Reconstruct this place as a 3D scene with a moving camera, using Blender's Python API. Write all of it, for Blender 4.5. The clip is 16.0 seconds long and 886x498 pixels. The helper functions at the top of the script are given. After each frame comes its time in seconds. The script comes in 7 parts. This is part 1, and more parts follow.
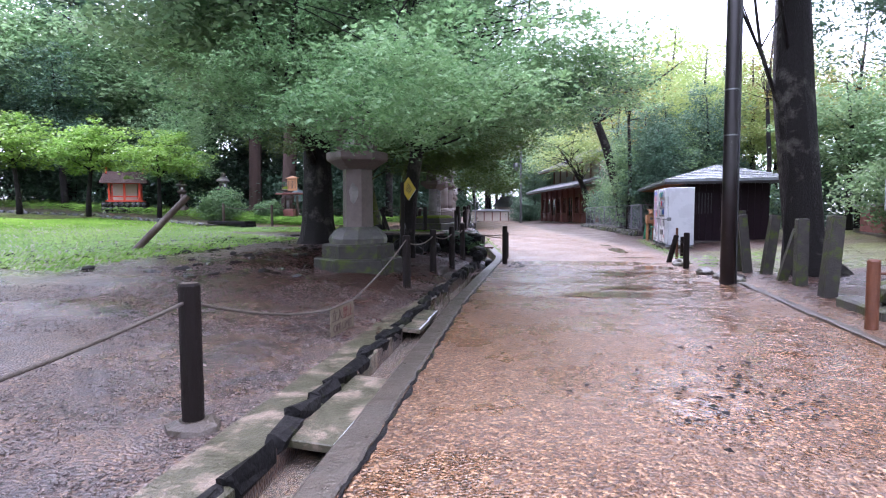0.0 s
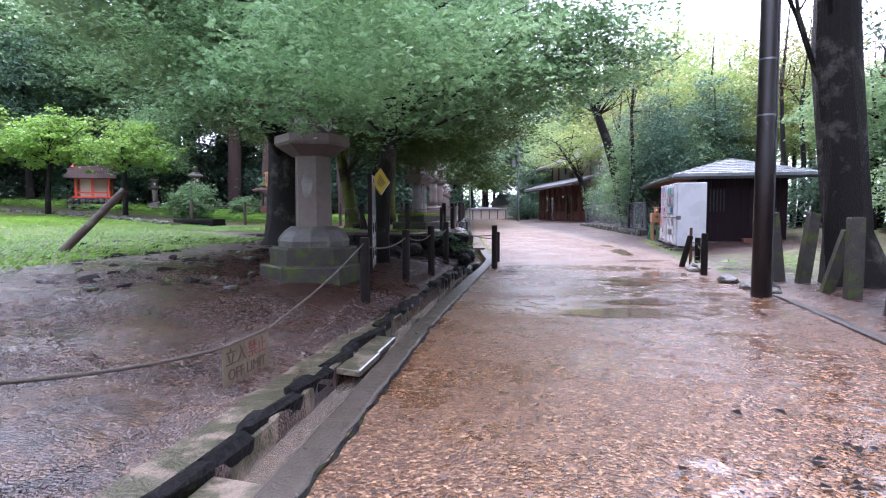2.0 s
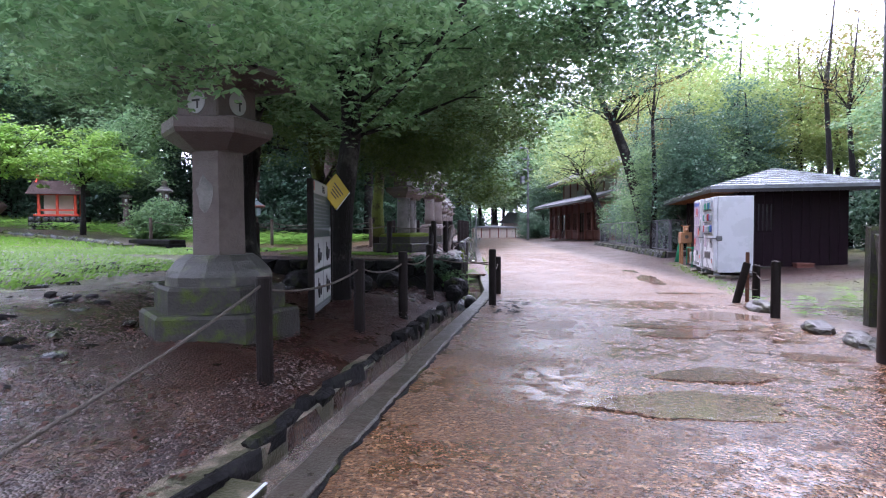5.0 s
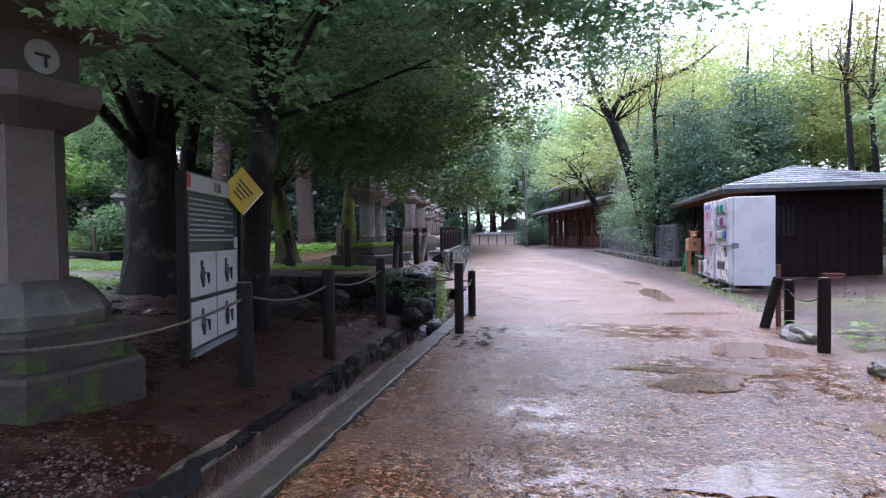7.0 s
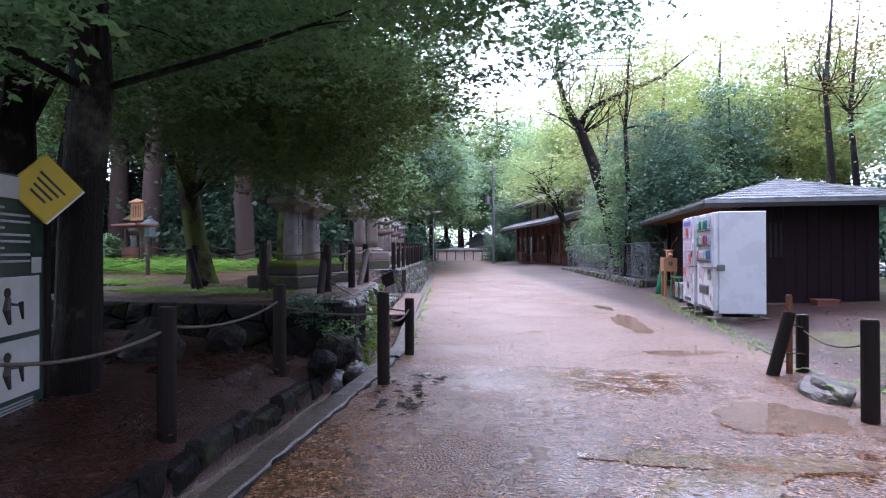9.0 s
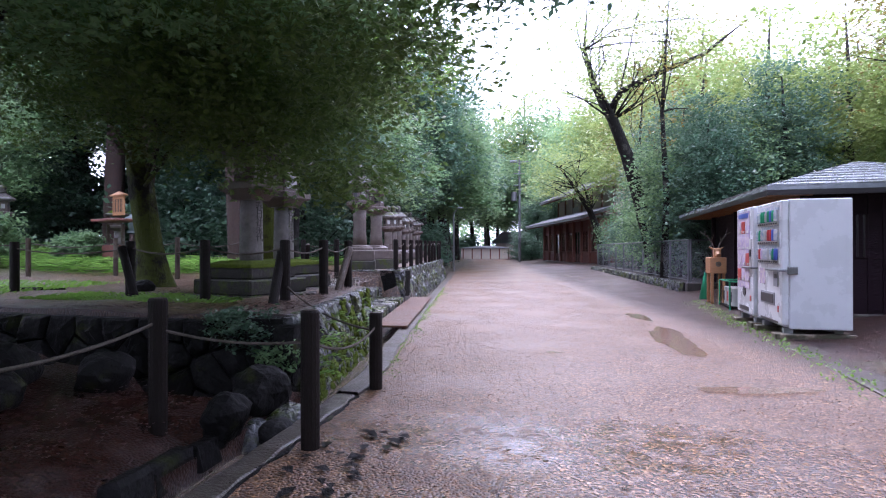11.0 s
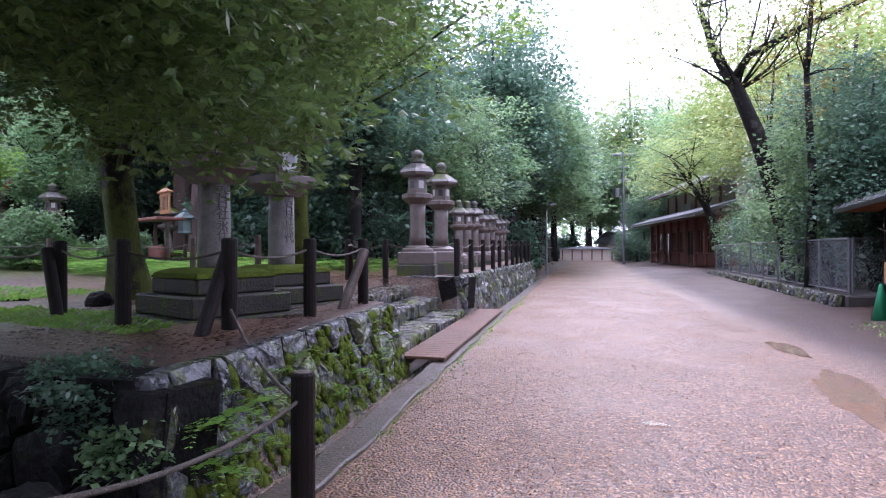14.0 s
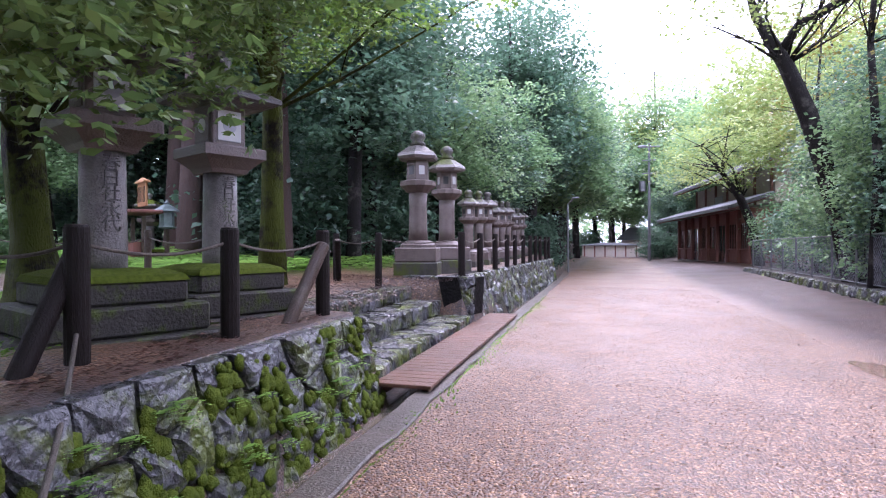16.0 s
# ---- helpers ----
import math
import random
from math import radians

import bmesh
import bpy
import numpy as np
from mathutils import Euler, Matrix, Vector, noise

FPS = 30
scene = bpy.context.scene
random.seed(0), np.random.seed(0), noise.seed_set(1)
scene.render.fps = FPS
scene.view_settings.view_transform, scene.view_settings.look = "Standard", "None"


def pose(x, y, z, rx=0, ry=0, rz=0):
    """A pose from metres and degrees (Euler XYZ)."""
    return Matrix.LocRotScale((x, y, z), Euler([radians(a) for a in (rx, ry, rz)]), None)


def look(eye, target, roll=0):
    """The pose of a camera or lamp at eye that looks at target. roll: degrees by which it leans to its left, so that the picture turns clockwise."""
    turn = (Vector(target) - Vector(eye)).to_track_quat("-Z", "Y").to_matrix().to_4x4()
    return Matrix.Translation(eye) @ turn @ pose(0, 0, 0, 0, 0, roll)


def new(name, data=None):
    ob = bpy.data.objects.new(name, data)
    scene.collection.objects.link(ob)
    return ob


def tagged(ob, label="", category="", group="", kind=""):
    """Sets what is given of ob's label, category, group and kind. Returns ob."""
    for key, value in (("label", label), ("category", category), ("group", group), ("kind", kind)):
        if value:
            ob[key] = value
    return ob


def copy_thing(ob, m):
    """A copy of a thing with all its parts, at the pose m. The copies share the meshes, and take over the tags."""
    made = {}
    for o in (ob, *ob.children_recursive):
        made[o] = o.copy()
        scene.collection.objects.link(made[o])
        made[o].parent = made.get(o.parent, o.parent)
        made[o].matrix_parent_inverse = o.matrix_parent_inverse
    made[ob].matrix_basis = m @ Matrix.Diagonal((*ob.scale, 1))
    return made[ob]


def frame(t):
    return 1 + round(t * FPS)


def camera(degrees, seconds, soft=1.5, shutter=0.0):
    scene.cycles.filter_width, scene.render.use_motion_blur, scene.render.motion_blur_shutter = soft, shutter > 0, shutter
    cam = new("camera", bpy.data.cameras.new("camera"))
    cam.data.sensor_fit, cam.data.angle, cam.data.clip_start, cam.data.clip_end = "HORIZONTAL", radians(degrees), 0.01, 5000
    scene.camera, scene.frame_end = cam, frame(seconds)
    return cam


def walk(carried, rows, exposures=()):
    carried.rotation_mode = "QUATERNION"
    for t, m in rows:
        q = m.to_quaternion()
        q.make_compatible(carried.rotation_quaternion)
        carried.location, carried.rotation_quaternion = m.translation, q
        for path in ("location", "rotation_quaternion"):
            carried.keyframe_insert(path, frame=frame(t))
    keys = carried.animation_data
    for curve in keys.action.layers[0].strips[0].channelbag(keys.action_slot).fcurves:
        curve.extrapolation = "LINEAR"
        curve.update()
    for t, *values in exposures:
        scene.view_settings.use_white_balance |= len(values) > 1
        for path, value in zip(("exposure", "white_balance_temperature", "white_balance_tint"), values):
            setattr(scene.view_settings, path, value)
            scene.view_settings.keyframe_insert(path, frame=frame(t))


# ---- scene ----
cam = camera(75.2, 16.0, soft=1.1)
PATH = [
    (0, (0.561, 0.737, 1.256), (0.122, 2.684, 1.132), -0.3),
    (0.5, (0.615, 1.195, 1.252), (0.193, 3.147, 1.134), -0.4),
    (1, (0.545, 1.627, 1.259), (0.12, 3.577, 1.138), -0.2),
    (1.5, (0.558, 2.097, 1.233), (0.13, 4.047, 1.112), -0.2),
    (2, (0.541, 2.574, 1.232), (0.107, 4.522, 1.102), -0.2),
    (2.5, (0.477, 3.058, 1.239), (0.033, 5.003, 1.1), -0.1),
    (3, (0.454, 3.53, 1.253), (0.003, 5.473, 1.111), -0.1),
    (3.5, (0.396, 3.995, 1.248), (-0.067, 5.937, 1.135), -0.2),
    (4, (0.382, 4.453, 1.263), (-0.078, 6.397, 1.171), -0.1),
    (6.5, (0.472, 6.919, 1.248), (-0.018, 8.858, 1.202), -0.6),
    (7, (0.552, 7.434, 1.283), (0.076, 9.376, 1.241), -0.7),
    (7.5, (0.565, 7.929, 1.294), (0.116, 9.878, 1.269), -0.6),
    (8, (0.624, 8.39, 1.306), (0.232, 10.351, 1.306), -0.5),
    (8.5, (0.663, 8.816, 1.319), (0.296, 10.782, 1.332), -0.5),
    (9, (0.613, 9.314, 1.336), (0.239, 11.279, 1.345), -0.2),
    (11.5, (0.755, 11.864, 1.332), (0.255, 13.801, 1.332), -0.2),
    (12, (0.783, 12.347, 1.334), (0.251, 14.275, 1.329), -0.2),
    (12.5, (0.767, 12.809, 1.348), (0.176, 14.72, 1.344), -0.2),
    (13, (0.717, 13.26, 1.361), (0.048, 15.145, 1.36), -0.0),
    (13.5, (0.698, 13.715, 1.366), (-0.049, 15.571, 1.37), -0.2),
    (14, (0.638, 14.16, 1.355), (-0.166, 15.991, 1.361), -0.1),
    (14.5, (0.546, 14.524, 1.362), (-0.27, 16.35, 1.367), 0.0),
    (15, (0.499, 14.969, 1.359), (-0.327, 16.791, 1.362), -0.2),
    (15.5, (0.368, 15.38, 1.345), (-0.473, 17.195, 1.342), -0.2),
    (16, (0.255, 15.821, 1.332), (-0.615, 17.622, 1.327), -0.2),
]
walk(cam, [(t, look(eye, target, roll)) for t, eye, target, roll in PATH],
     exposures=[(0, 1.95, 5900, 31), (4, 2.0, 5850, 31), (6.5, 1.8, 5800, 32), (9, 1.75, 5700, 33), (12.5, 1.6, 5750, 34), (16, 2.0, 5850, 37)])


# ---- light ----
SUN_EL, SUN_AZ = radians(58), radians(-20)
world = bpy.data.worlds.new("sky")
scene.world = world
world.use_nodes = True
wt = world.node_tree
sky = wt.nodes.new("ShaderNodeTexSky")
sky.sky_type = "NISHITA"
sky.sun_disc = False
sky.sun_elevation, sky.sun_rotation = SUN_EL, SUN_AZ
sky.air_density, sky.dust_density, sky.ozone_density = 1.0, 6.0, 1.0
cloud = wt.nodes.new("ShaderNodeMix")
cloud.data_type = "RGBA"
cloud.inputs[0].default_value = 0.8
cloud.inputs[7].default_value = (12.0, 13.1, 15.0, 1)
wt.links.new(sky.outputs[0], cloud.inputs[6])
wt.links.new(cloud.outputs[2], wt.nodes["Background"].inputs[0])
wt.nodes["Background"].inputs[1].default_value = 0.13
sun = new("sun", bpy.data.lights.new("sun", "SUN"))
sun.data.energy, sun.data.angle, sun.data.color = 0.9, radians(25), (1.0, 0.97, 0.92)
sun.matrix_world = look((0, 0, 0), (-math.sin(SUN_AZ) * math.cos(SUN_EL), -math.cos(SUN_AZ) * math.cos(SUN_EL), -math.sin(SUN_EL)))

# ---- materials ----


def mat(name, base, base2=None, rough=0.6, rough2=None, scale=6.0, bump=0.3, bump_scale=40.0, grain="noise", metal=0.0,
        third=None, third_scale=1.3, third_at=0.55, obj_var=0.0, island_var=0.0, coat=0.0, spec=0.5, stretch=(1, 1, 1), bump_dist=0.02):
    """Two-scale procedural surface: a fine mix of base and base2, a broad stain of third, bump, and variation by object or island."""
    m = bpy.data.materials.new(name)
    m.use_nodes = True
    nt = m.node_tree
    nd, ln = nt.nodes, nt.links
    bsdf = nd["Principled BSDF"]
    geo = nd.new("ShaderNodeNewGeometry")
    mp = nd.new("ShaderNodeMapping")
    mp.inputs[3].default_value = stretch
    ln.new(geo.outputs["Position"], mp.inputs[0])
    base2 = base2 or tuple(0.65 * c for c in base)
    if grain == "voronoi":
        tex = nd.new("ShaderNodeTexVoronoi")
        tex.inputs["Scale"].default_value = scale
        sepc = nd.new("ShaderNodeSeparateColor")
        ln.new(tex.outputs["Color"], sepc.inputs[0])
        fac = sepc.outputs[0]
    else:
        tex = nd.new("ShaderNodeTexNoise")
        tex.inputs["Scale"].default_value = scale
        tex.inputs["Detail"].default_value = 6
        tex.inputs["Roughness"].default_value = 0.65
        fac0 = nd.new("ShaderNodeMapRange")
        fac0.inputs[1].default_value, fac0.inputs[2].default_value = 0.3, 0.7
        ln.new(tex.outputs[0], fac0.inputs[0])
        fac = fac0.outputs[0]
    ln.new(mp.outputs[0], tex.inputs["Vector"])
    mix = nd.new("ShaderNodeMix")
    mix.data_type = "RGBA"
    mix.inputs[6].default_value, mix.inputs[7].default_value = (*base, 1), (*base2, 1)
    ln.new(fac, mix.inputs[0])
    col = mix.outputs[2]
    if third:
        st = nd.new("ShaderNodeTexNoise")
        st.inputs["Scale"].default_value, st.inputs["Detail"].default_value = third_scale, 8
        st.inputs["Roughness"].default_value = 0.7
        ln.new(geo.outputs["Position"], st.inputs["Vector"])
        rng = nd.new("ShaderNodeMapRange")
        rng.inputs[1].default_value, rng.inputs[2].default_value = third_at - 0.06, third_at + 0.06
        ln.new(st.outputs[0], rng.inputs[0])
        m3 = nd.new("ShaderNodeMix")
        m3.data_type = "RGBA"
        m3.inputs[7].default_value = (*third, 1)
        ln.new(col, m3.inputs[6])
        ln.new(rng.outputs[0], m3.inputs[0])
        col = m3.outputs[2]
    if obj_var or island_var:
        hs = nd.new("ShaderNodeHueSaturation")
        vr = nd.new("ShaderNodeMapRange")
        k = obj_var or island_var
        vr.inputs[3].default_value, vr.inputs[4].default_value = 1 - k, 1 + k
        if obj_var:
            oi = nd.new("ShaderNodeObjectInfo")
            ln.new(oi.outputs["Random"], vr.inputs[0])
        else:
            ln.new(geo.outputs["Random Per Island"], vr.inputs[0])
        ln.new(vr.outputs[0], hs.inputs["Value"])
        ln.new(col, hs.inputs["Color"])
        col = hs.outputs[0]
    ln.new(col, bsdf.inputs["Base Color"])
    if rough2 is not None:
        rr = nd.new("ShaderNodeMapRange")
        rr.inputs[3].default_value, rr.inputs[4].default_value = rough, rough2
        ln.new(fac, rr.inputs[0])
        ln.new(rr.outputs[0], bsdf.inputs["Roughness"])
    else:
        bsdf.inputs["Roughness"].default_value = rough
    bsdf.inputs["Metallic"].default_value = metal
    bsdf.inputs["Coat Weight"].default_value = coat
    bsdf.inputs["Specular IOR Level"].default_value = spec
    if bump:
        bt = nd.new("ShaderNodeTexNoise")
        bt.inputs["Scale"].default_value, bt.inputs["Detail"].default_value = bump_scale, 5
        ln.new(mp.outputs[0], bt.inputs["Vector"])
        bn = nd.new("ShaderNodeBump")
        bn.inputs["Strength"].default_value, bn.inputs["Distance"].default_value = bump, bump_dist
        ln.new(bt.outputs[0], bn.inputs["Height"])
        ln.new(bn.outputs[0], bsdf.inputs["Normal"])
    return m


def leaf_mat(name, a, b, trans=0.35, rough=0.4):
    """Foliage: colour by leaf (island) between a and b, part of the light passing through."""
    m = bpy.data.materials.new(name)
    m.use_nodes = True
    nt = m.node_tree
    nd, ln = nt.nodes, nt.links
    bsdf, out = nd["Principled BSDF"], nd["Material Output"]
    geo = nd.new("ShaderNodeNewGeometry")
    oi = nd.new("ShaderNodeObjectInfo")
    broad = nd.new("ShaderNodeTexNoise")
    broad.inputs["Scale"].default_value = 0.5
    ln.new(geo.outputs["Position"], broad.inputs["Vector"])
    add = nd.new("ShaderNodeMath")
    add.operation = "MULTIPLY_ADD"
    ln.new(geo.outputs["Random Per Island"], add.inputs[0])
    add.inputs[1].default_value = 0.6
    sh = nd.new("ShaderNodeMapRange")
    sh.inputs[1].default_value, sh.inputs[2].default_value = 0.35, 0.65
    sh.inputs[3].default_value, sh.inputs[4].default_value = 0.0, 0.45
    ln.new(broad.outputs[0], sh.inputs[0])
    ln.new(sh.outputs[0], add.inputs[2])
    mix = nd.new("ShaderNodeMix")
    mix.data_type = "RGBA"
    mix.inputs[6].default_value, mix.inputs[7].default_value = (*a, 1), (*b, 1)
    ln.new(add.outputs[0], mix.inputs[0])
    hs = nd.new("ShaderNodeHueSaturation")
    vr = nd.new("ShaderNodeMapRange")
    vr.inputs[3].default_value, vr.inputs[4].default_value = 0.8, 1.2
    ln.new(oi.outputs["Random"], vr.inputs[0])
    ln.new(vr.outputs[0], hs.inputs["Value"])
    ln.new(mix.outputs[2], hs.inputs["Color"])
    ln.new(hs.outputs[0], bsdf.inputs["Base Color"])
    bsdf.inputs["Roughness"].default_value = rough
    tr = nd.new("ShaderNodeBsdfTranslucent")
    ln.new(hs.outputs[0], tr.inputs[0])
    ms = nd.new("ShaderNodeMixShader")
    ms.inputs[0].default_value = trans
    ln.new(bsdf.outputs[0], ms.inputs[1])
    ln.new(tr.outputs[0], ms.inputs[2])
    ln.new(ms.outputs[0], out.inputs[0])
    return m


def ground_mat():
    """Wet ground: gravel, mud, grass and shade-darkened fallen leaves, told apart by the mesh's 'zone' attribute."""
    m = bpy.data.materials.new("wet_ground")
    m.use_nodes = True
    nt = m.node_tree
    nd, ln = nt.nodes, nt.links
    bsdf = nd["Principled BSDF"]
    geo = nd.new("ShaderNodeNewGeometry")
    at = nd.new("ShaderNodeVertexColor")
    at.layer_name = "zone"
    sep = nd.new("ShaderNodeSeparateColor")
    ln.new(at.outputs[0], sep.inputs[0])

    def noise_at(scale, lo, hi, detail=5, rough=0.6):
        n = nd.new("ShaderNodeTexNoise")
        n.inputs["Scale"].default_value, n.inputs["Detail"].default_value, n.inputs["Roughness"].default_value = scale, detail, rough
        ln.new(geo.outputs["Position"], n.inputs["Vector"])
        r = nd.new("ShaderNodeMapRange")
        r.inputs[1].default_value, r.inputs[2].default_value = lo, hi
        ln.new(n.outputs[0], r.inputs[0])
        return r.outputs[0]

    def blend(fac, a, b):
        x = nd.new("ShaderNodeMix")
        x.data_type = "RGBA"
        for sock, v in ((x.inputs[6], a), (x.inputs[7], b), (x.inputs[0], fac)):
            if hasattr(v, "is_linked"):
                ln.new(v, sock)
            else:
                sock.default_value = (*v, 1)
        return x.outputs[2]

    def maths(op, a, b):
        x = nd.new("ShaderNodeMath")
        x.operation = op
        x.use_clamp = True
        for sock, v in ((x.inputs[0], a), (x.inputs[1], b)):
            if hasattr(v, "is_linked"):
                ln.new(v, sock)
            else:
                sock.default_value = v
        return x.outputs[0]

    vor = nd.new("ShaderNodeTexVoronoi")
    vor.inputs["Scale"].default_value = 52
    ln.new(geo.outputs["Position"], vor.inputs["Vector"])
    vs = nd.new("ShaderNodeSeparateColor")
    ln.new(vor.outputs["Color"], vs.inputs[0])
    ramp = nd.new("ShaderNodeValToRGB")
    cr = ramp.color_ramp
    cr.elements[0].color, cr.elements[1].color = (0.026, 0.011, 0.005, 1), (0.43, 0.26, 0.14, 1)
    for p, c in ((0.3, (0.070, 0.030, 0.014, 1)), (0.62, (0.150, 0.069, 0.030, 1)), (0.85, (0.215, 0.118, 0.062, 1))):
        cr.elements.new(p).color = c
    ln.new(vs.outputs[0], ramp.inputs[0])
    gravel = blend(maths("MULTIPLY", noise_at(1.1, 0.4, 0.7), 0.3), ramp.outputs[0], (0.095, 0.048, 0.024))
    gravel = blend(maths("MULTIPLY", noise_at(24, 0.5, 0.62, 3), 0.45), gravel, (0.042, 0.024, 0.016))
    gravel = blend(maths("MULTIPLY", noise_at(0.6, 0.52, 0.66), 0.35), gravel, (0.06, 0.038, 0.028))
    mud = blend(noise_at(9, 0.35, 0.65), (0.028, 0.025, 0.028), (0.075, 0.064, 0.066))
    pebbly = blend(maths("MULTIPLY", noise_at(2.0, 0.3, 0.6), 0.5), mud, ramp.outputs[0])
    mud = blend(sep.outputs[1], pebbly, gravel)
    # near-black leaves: the shade under the canopy is put into this colour
    litter_shade = blend(vs.outputs[1], (0.010, 0.005, 0.0045), (0.045, 0.018, 0.012))
    lit = blend(maths("MULTIPLY", sep.outputs[2], noise_at(3.0, 0.16, 0.46)), mud, litter_shade)
    grass = blend(noise_at(3.5, 0.3, 0.7), (0.085, 0.13, 0.02), (0.17, 0.22, 0.045))
    gm = maths("MULTIPLY", sep.outputs[0], noise_at(2.2, 0.3, 0.55, 8, 0.7))
    col = blend(gm, lit, grass)
    ln.new(col, bsdf.inputs["Base Color"])
    wet = maths("MULTIPLY", noise_at(0.55, 0.40, 0.56, 4), noise_at(6.0, 0.25, 0.5))
    pos = nd.new("ShaderNodeSeparateXYZ")
    ln.new(geo.outputs["Position"], pos.inputs[0])
    far = nd.new("ShaderNodeMapRange")
    far.inputs[1].default_value, far.inputs[2].default_value = 13.0, 18.0
    far.inputs[3].default_value, far.inputs[4].default_value = 1.0, 0.45
    ln.new(pos.outputs[1], far.inputs[0])
    wet = maths("MULTIPLY", wet, far.outputs[0])
    film = maths("MULTIPLY", at.outputs[1], noise_at(5.0, 0.34, 0.54, 6, 0.7))
    wet = maths("MAXIMUM", maths("MULTIPLY", wet, 0.6), film)
    rr = nd.new("ShaderNodeMapRange")
    rr.inputs[3].default_value, rr.inputs[4].default_value = 0.42, 0.07
    ln.new(wet, rr.inputs[0])
    ln.new(rr.outputs[0], bsdf.inputs["Roughness"])
    # less specular in that zone, so its painted shade stays dark
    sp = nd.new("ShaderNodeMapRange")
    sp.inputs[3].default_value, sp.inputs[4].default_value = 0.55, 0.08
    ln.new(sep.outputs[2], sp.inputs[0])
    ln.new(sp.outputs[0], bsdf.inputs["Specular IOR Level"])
    bp = nd.new("ShaderNodeBump")
    bs = nd.new("ShaderNodeMapRange")
    bs.inputs[3].default_value, bs.inputs[4].default_value = 0.9, 0.12
    ln.new(wet, bs.inputs[0])
    ln.new(bs.outputs[0], bp.inputs["Strength"])
    bp.inputs["Distance"].default_value = 0.014
    inv = maths("SUBTRACT", 1.0, vor.outputs["Distance"])
    ln.new(inv, bp.inputs["Height"])
    b2 = nd.new("ShaderNodeBump")
    b2.inputs["Strength"].default_value, b2.inputs["Distance"].default_value = 0.12, 0.03
    ln.new(noise_at(7.0, 0.2, 0.8), b2.inputs["Height"])
    ln.new(bp.outputs[0], b2.inputs["Normal"])
    ln.new(b2.outputs[0], bsdf.inputs["Normal"])
    return m


def water_mat():
    """A thin film of muddy rain water."""
    m = bpy.data.materials.new("rain_water")
    m.use_nodes = True
    nt = m.node_tree
    nd, ln = nt.nodes, nt.links
    b = nd["Principled BSDF"]
    b.inputs["Base Color"].default_value = (0.72, 0.60, 0.48, 1)
    b.inputs["Transmission Weight"].default_value = 0.85
    b.inputs["Roughness"].default_value = 0.03
    b.inputs["IOR"].default_value = 1.33
    n = nd.new("ShaderNodeTexNoise")
    n.inputs["Scale"].default_value = 14
    bp = nd.new("ShaderNodeBump")
    bp.inputs["Strength"].default_value, bp.inputs["Distance"].default_value = 0.12, 0.01
    ln.new(n.outputs[0], bp.inputs["Height"])
    ln.new(bp.outputs[0], b.inputs["Normal"])
    return m


M_GROUND = ground_mat()
M_WATER = water_mat()
MOSS = (0.055, 0.07, 0.012)
M_STONE = mat("granite", (0.1913, 0.1721, 0.1594), (0.1084, 0.09563, 0.0924), 0.55, 0.3, 14, 0.5, 60, third=(0.09, 0.085, 0.075), third_scale=2.3, third_at=0.56)
M_STONE_PINK = mat("old_granite", (0.122, 0.092, 0.078), (0.073, 0.054, 0.046), 0.6, 0.4, 11, 0.5, 55, third=(0.11, 0.085, 0.075), third_scale=2.0, third_at=0.55)
M_STONE_DARK = mat("weathered_granite", (0.0675, 0.06075, 0.054), (0.03375, 0.0315, 0.0279), 0.55, 0.35, 12, 0.6, 50, third=(0.10, 0.105, 0.06), third_scale=3.0, third_at=0.58)
M_STONE_MOSS = mat("mossy_granite", (0.072, 0.06525, 0.05625), (0.036, 0.03375, 0.02925), 0.55, 0.3, 9, 0.7, 45, third=MOSS, third_scale=2.6, third_at=0.54, spec=0.25)
M_ROCK = mat("wet_rock", (0.0744, 0.0744, 0.0806), (0.0341, 0.03472, 0.0372), 0.4, 0.16, 8, 1.0, 13, third=(0.07, 0.09, 0.013), third_scale=3.2, third_at=0.54, obj_var=0.4, bump_dist=0.06)
# near-black: dark wet rock with the tree shade put into its colour
M_ROCK_DARK_SHADE = mat("wet_rock_with_shade", (0.007963, 0.007508, 0.007508), (0.01593, 0.01502, 0.01502), 0.7, 0.5, 8, 0.9, 22, third=(0.03, 0.036, 0.009), third_scale=2.4, third_at=0.62, obj_var=0.4, bump_dist=0.03, spec=0.06)
M_MOSS = mat("moss", (0.104, 0.136, 0.016), (0.048, 0.072, 0.008), 0.95, None, 30, 1.0, 120, spec=0.1)
M_EARTH = mat("dark_earth", (0.05, 0.04, 0.035), (0.03, 0.025, 0.02), 0.7, None, 9, 0.8, 30)
M_CONC = mat("wet_concrete", (0.068, 0.055, 0.042), (0.038, 0.031, 0.024), 0.5, 0.25, 12, 0.6, 50, third=(0.06, 0.045, 0.033), third_scale=1.8, third_at=0.53)
M_CONC_MOSS = mat("mossy_concrete", (0.0675, 0.063, 0.03375), (0.03825, 0.036, 0.018), 0.55, 0.3, 10, 0.6, 50, third=(0.21, 0.16, 0.12), third_scale=4.0, third_at=0.55)
M_POST = mat("dark_stained_log", (0.0098, 0.0056, 0.0042), (0.0056, 0.00336, 0.0028), 0.7, 0.5, 20, 0.5, 30, stretch=(6, 6, 1), spec=0.2)
M_POST_BROWN = mat("weathered_log", (0.0605, 0.033, 0.01925), (0.033, 0.01925, 0.011), 0.6, 0.4, 20, 0.6, 30, stretch=(6, 6, 1), third=(0.14, 0.12, 0.09), third_at=0.58)
M_ROPE = mat("hemp_rope", (0.1232, 0.1008, 0.0784), (0.056, 0.0448, 0.0364), 0.8, None, 60, 0.8, 150)
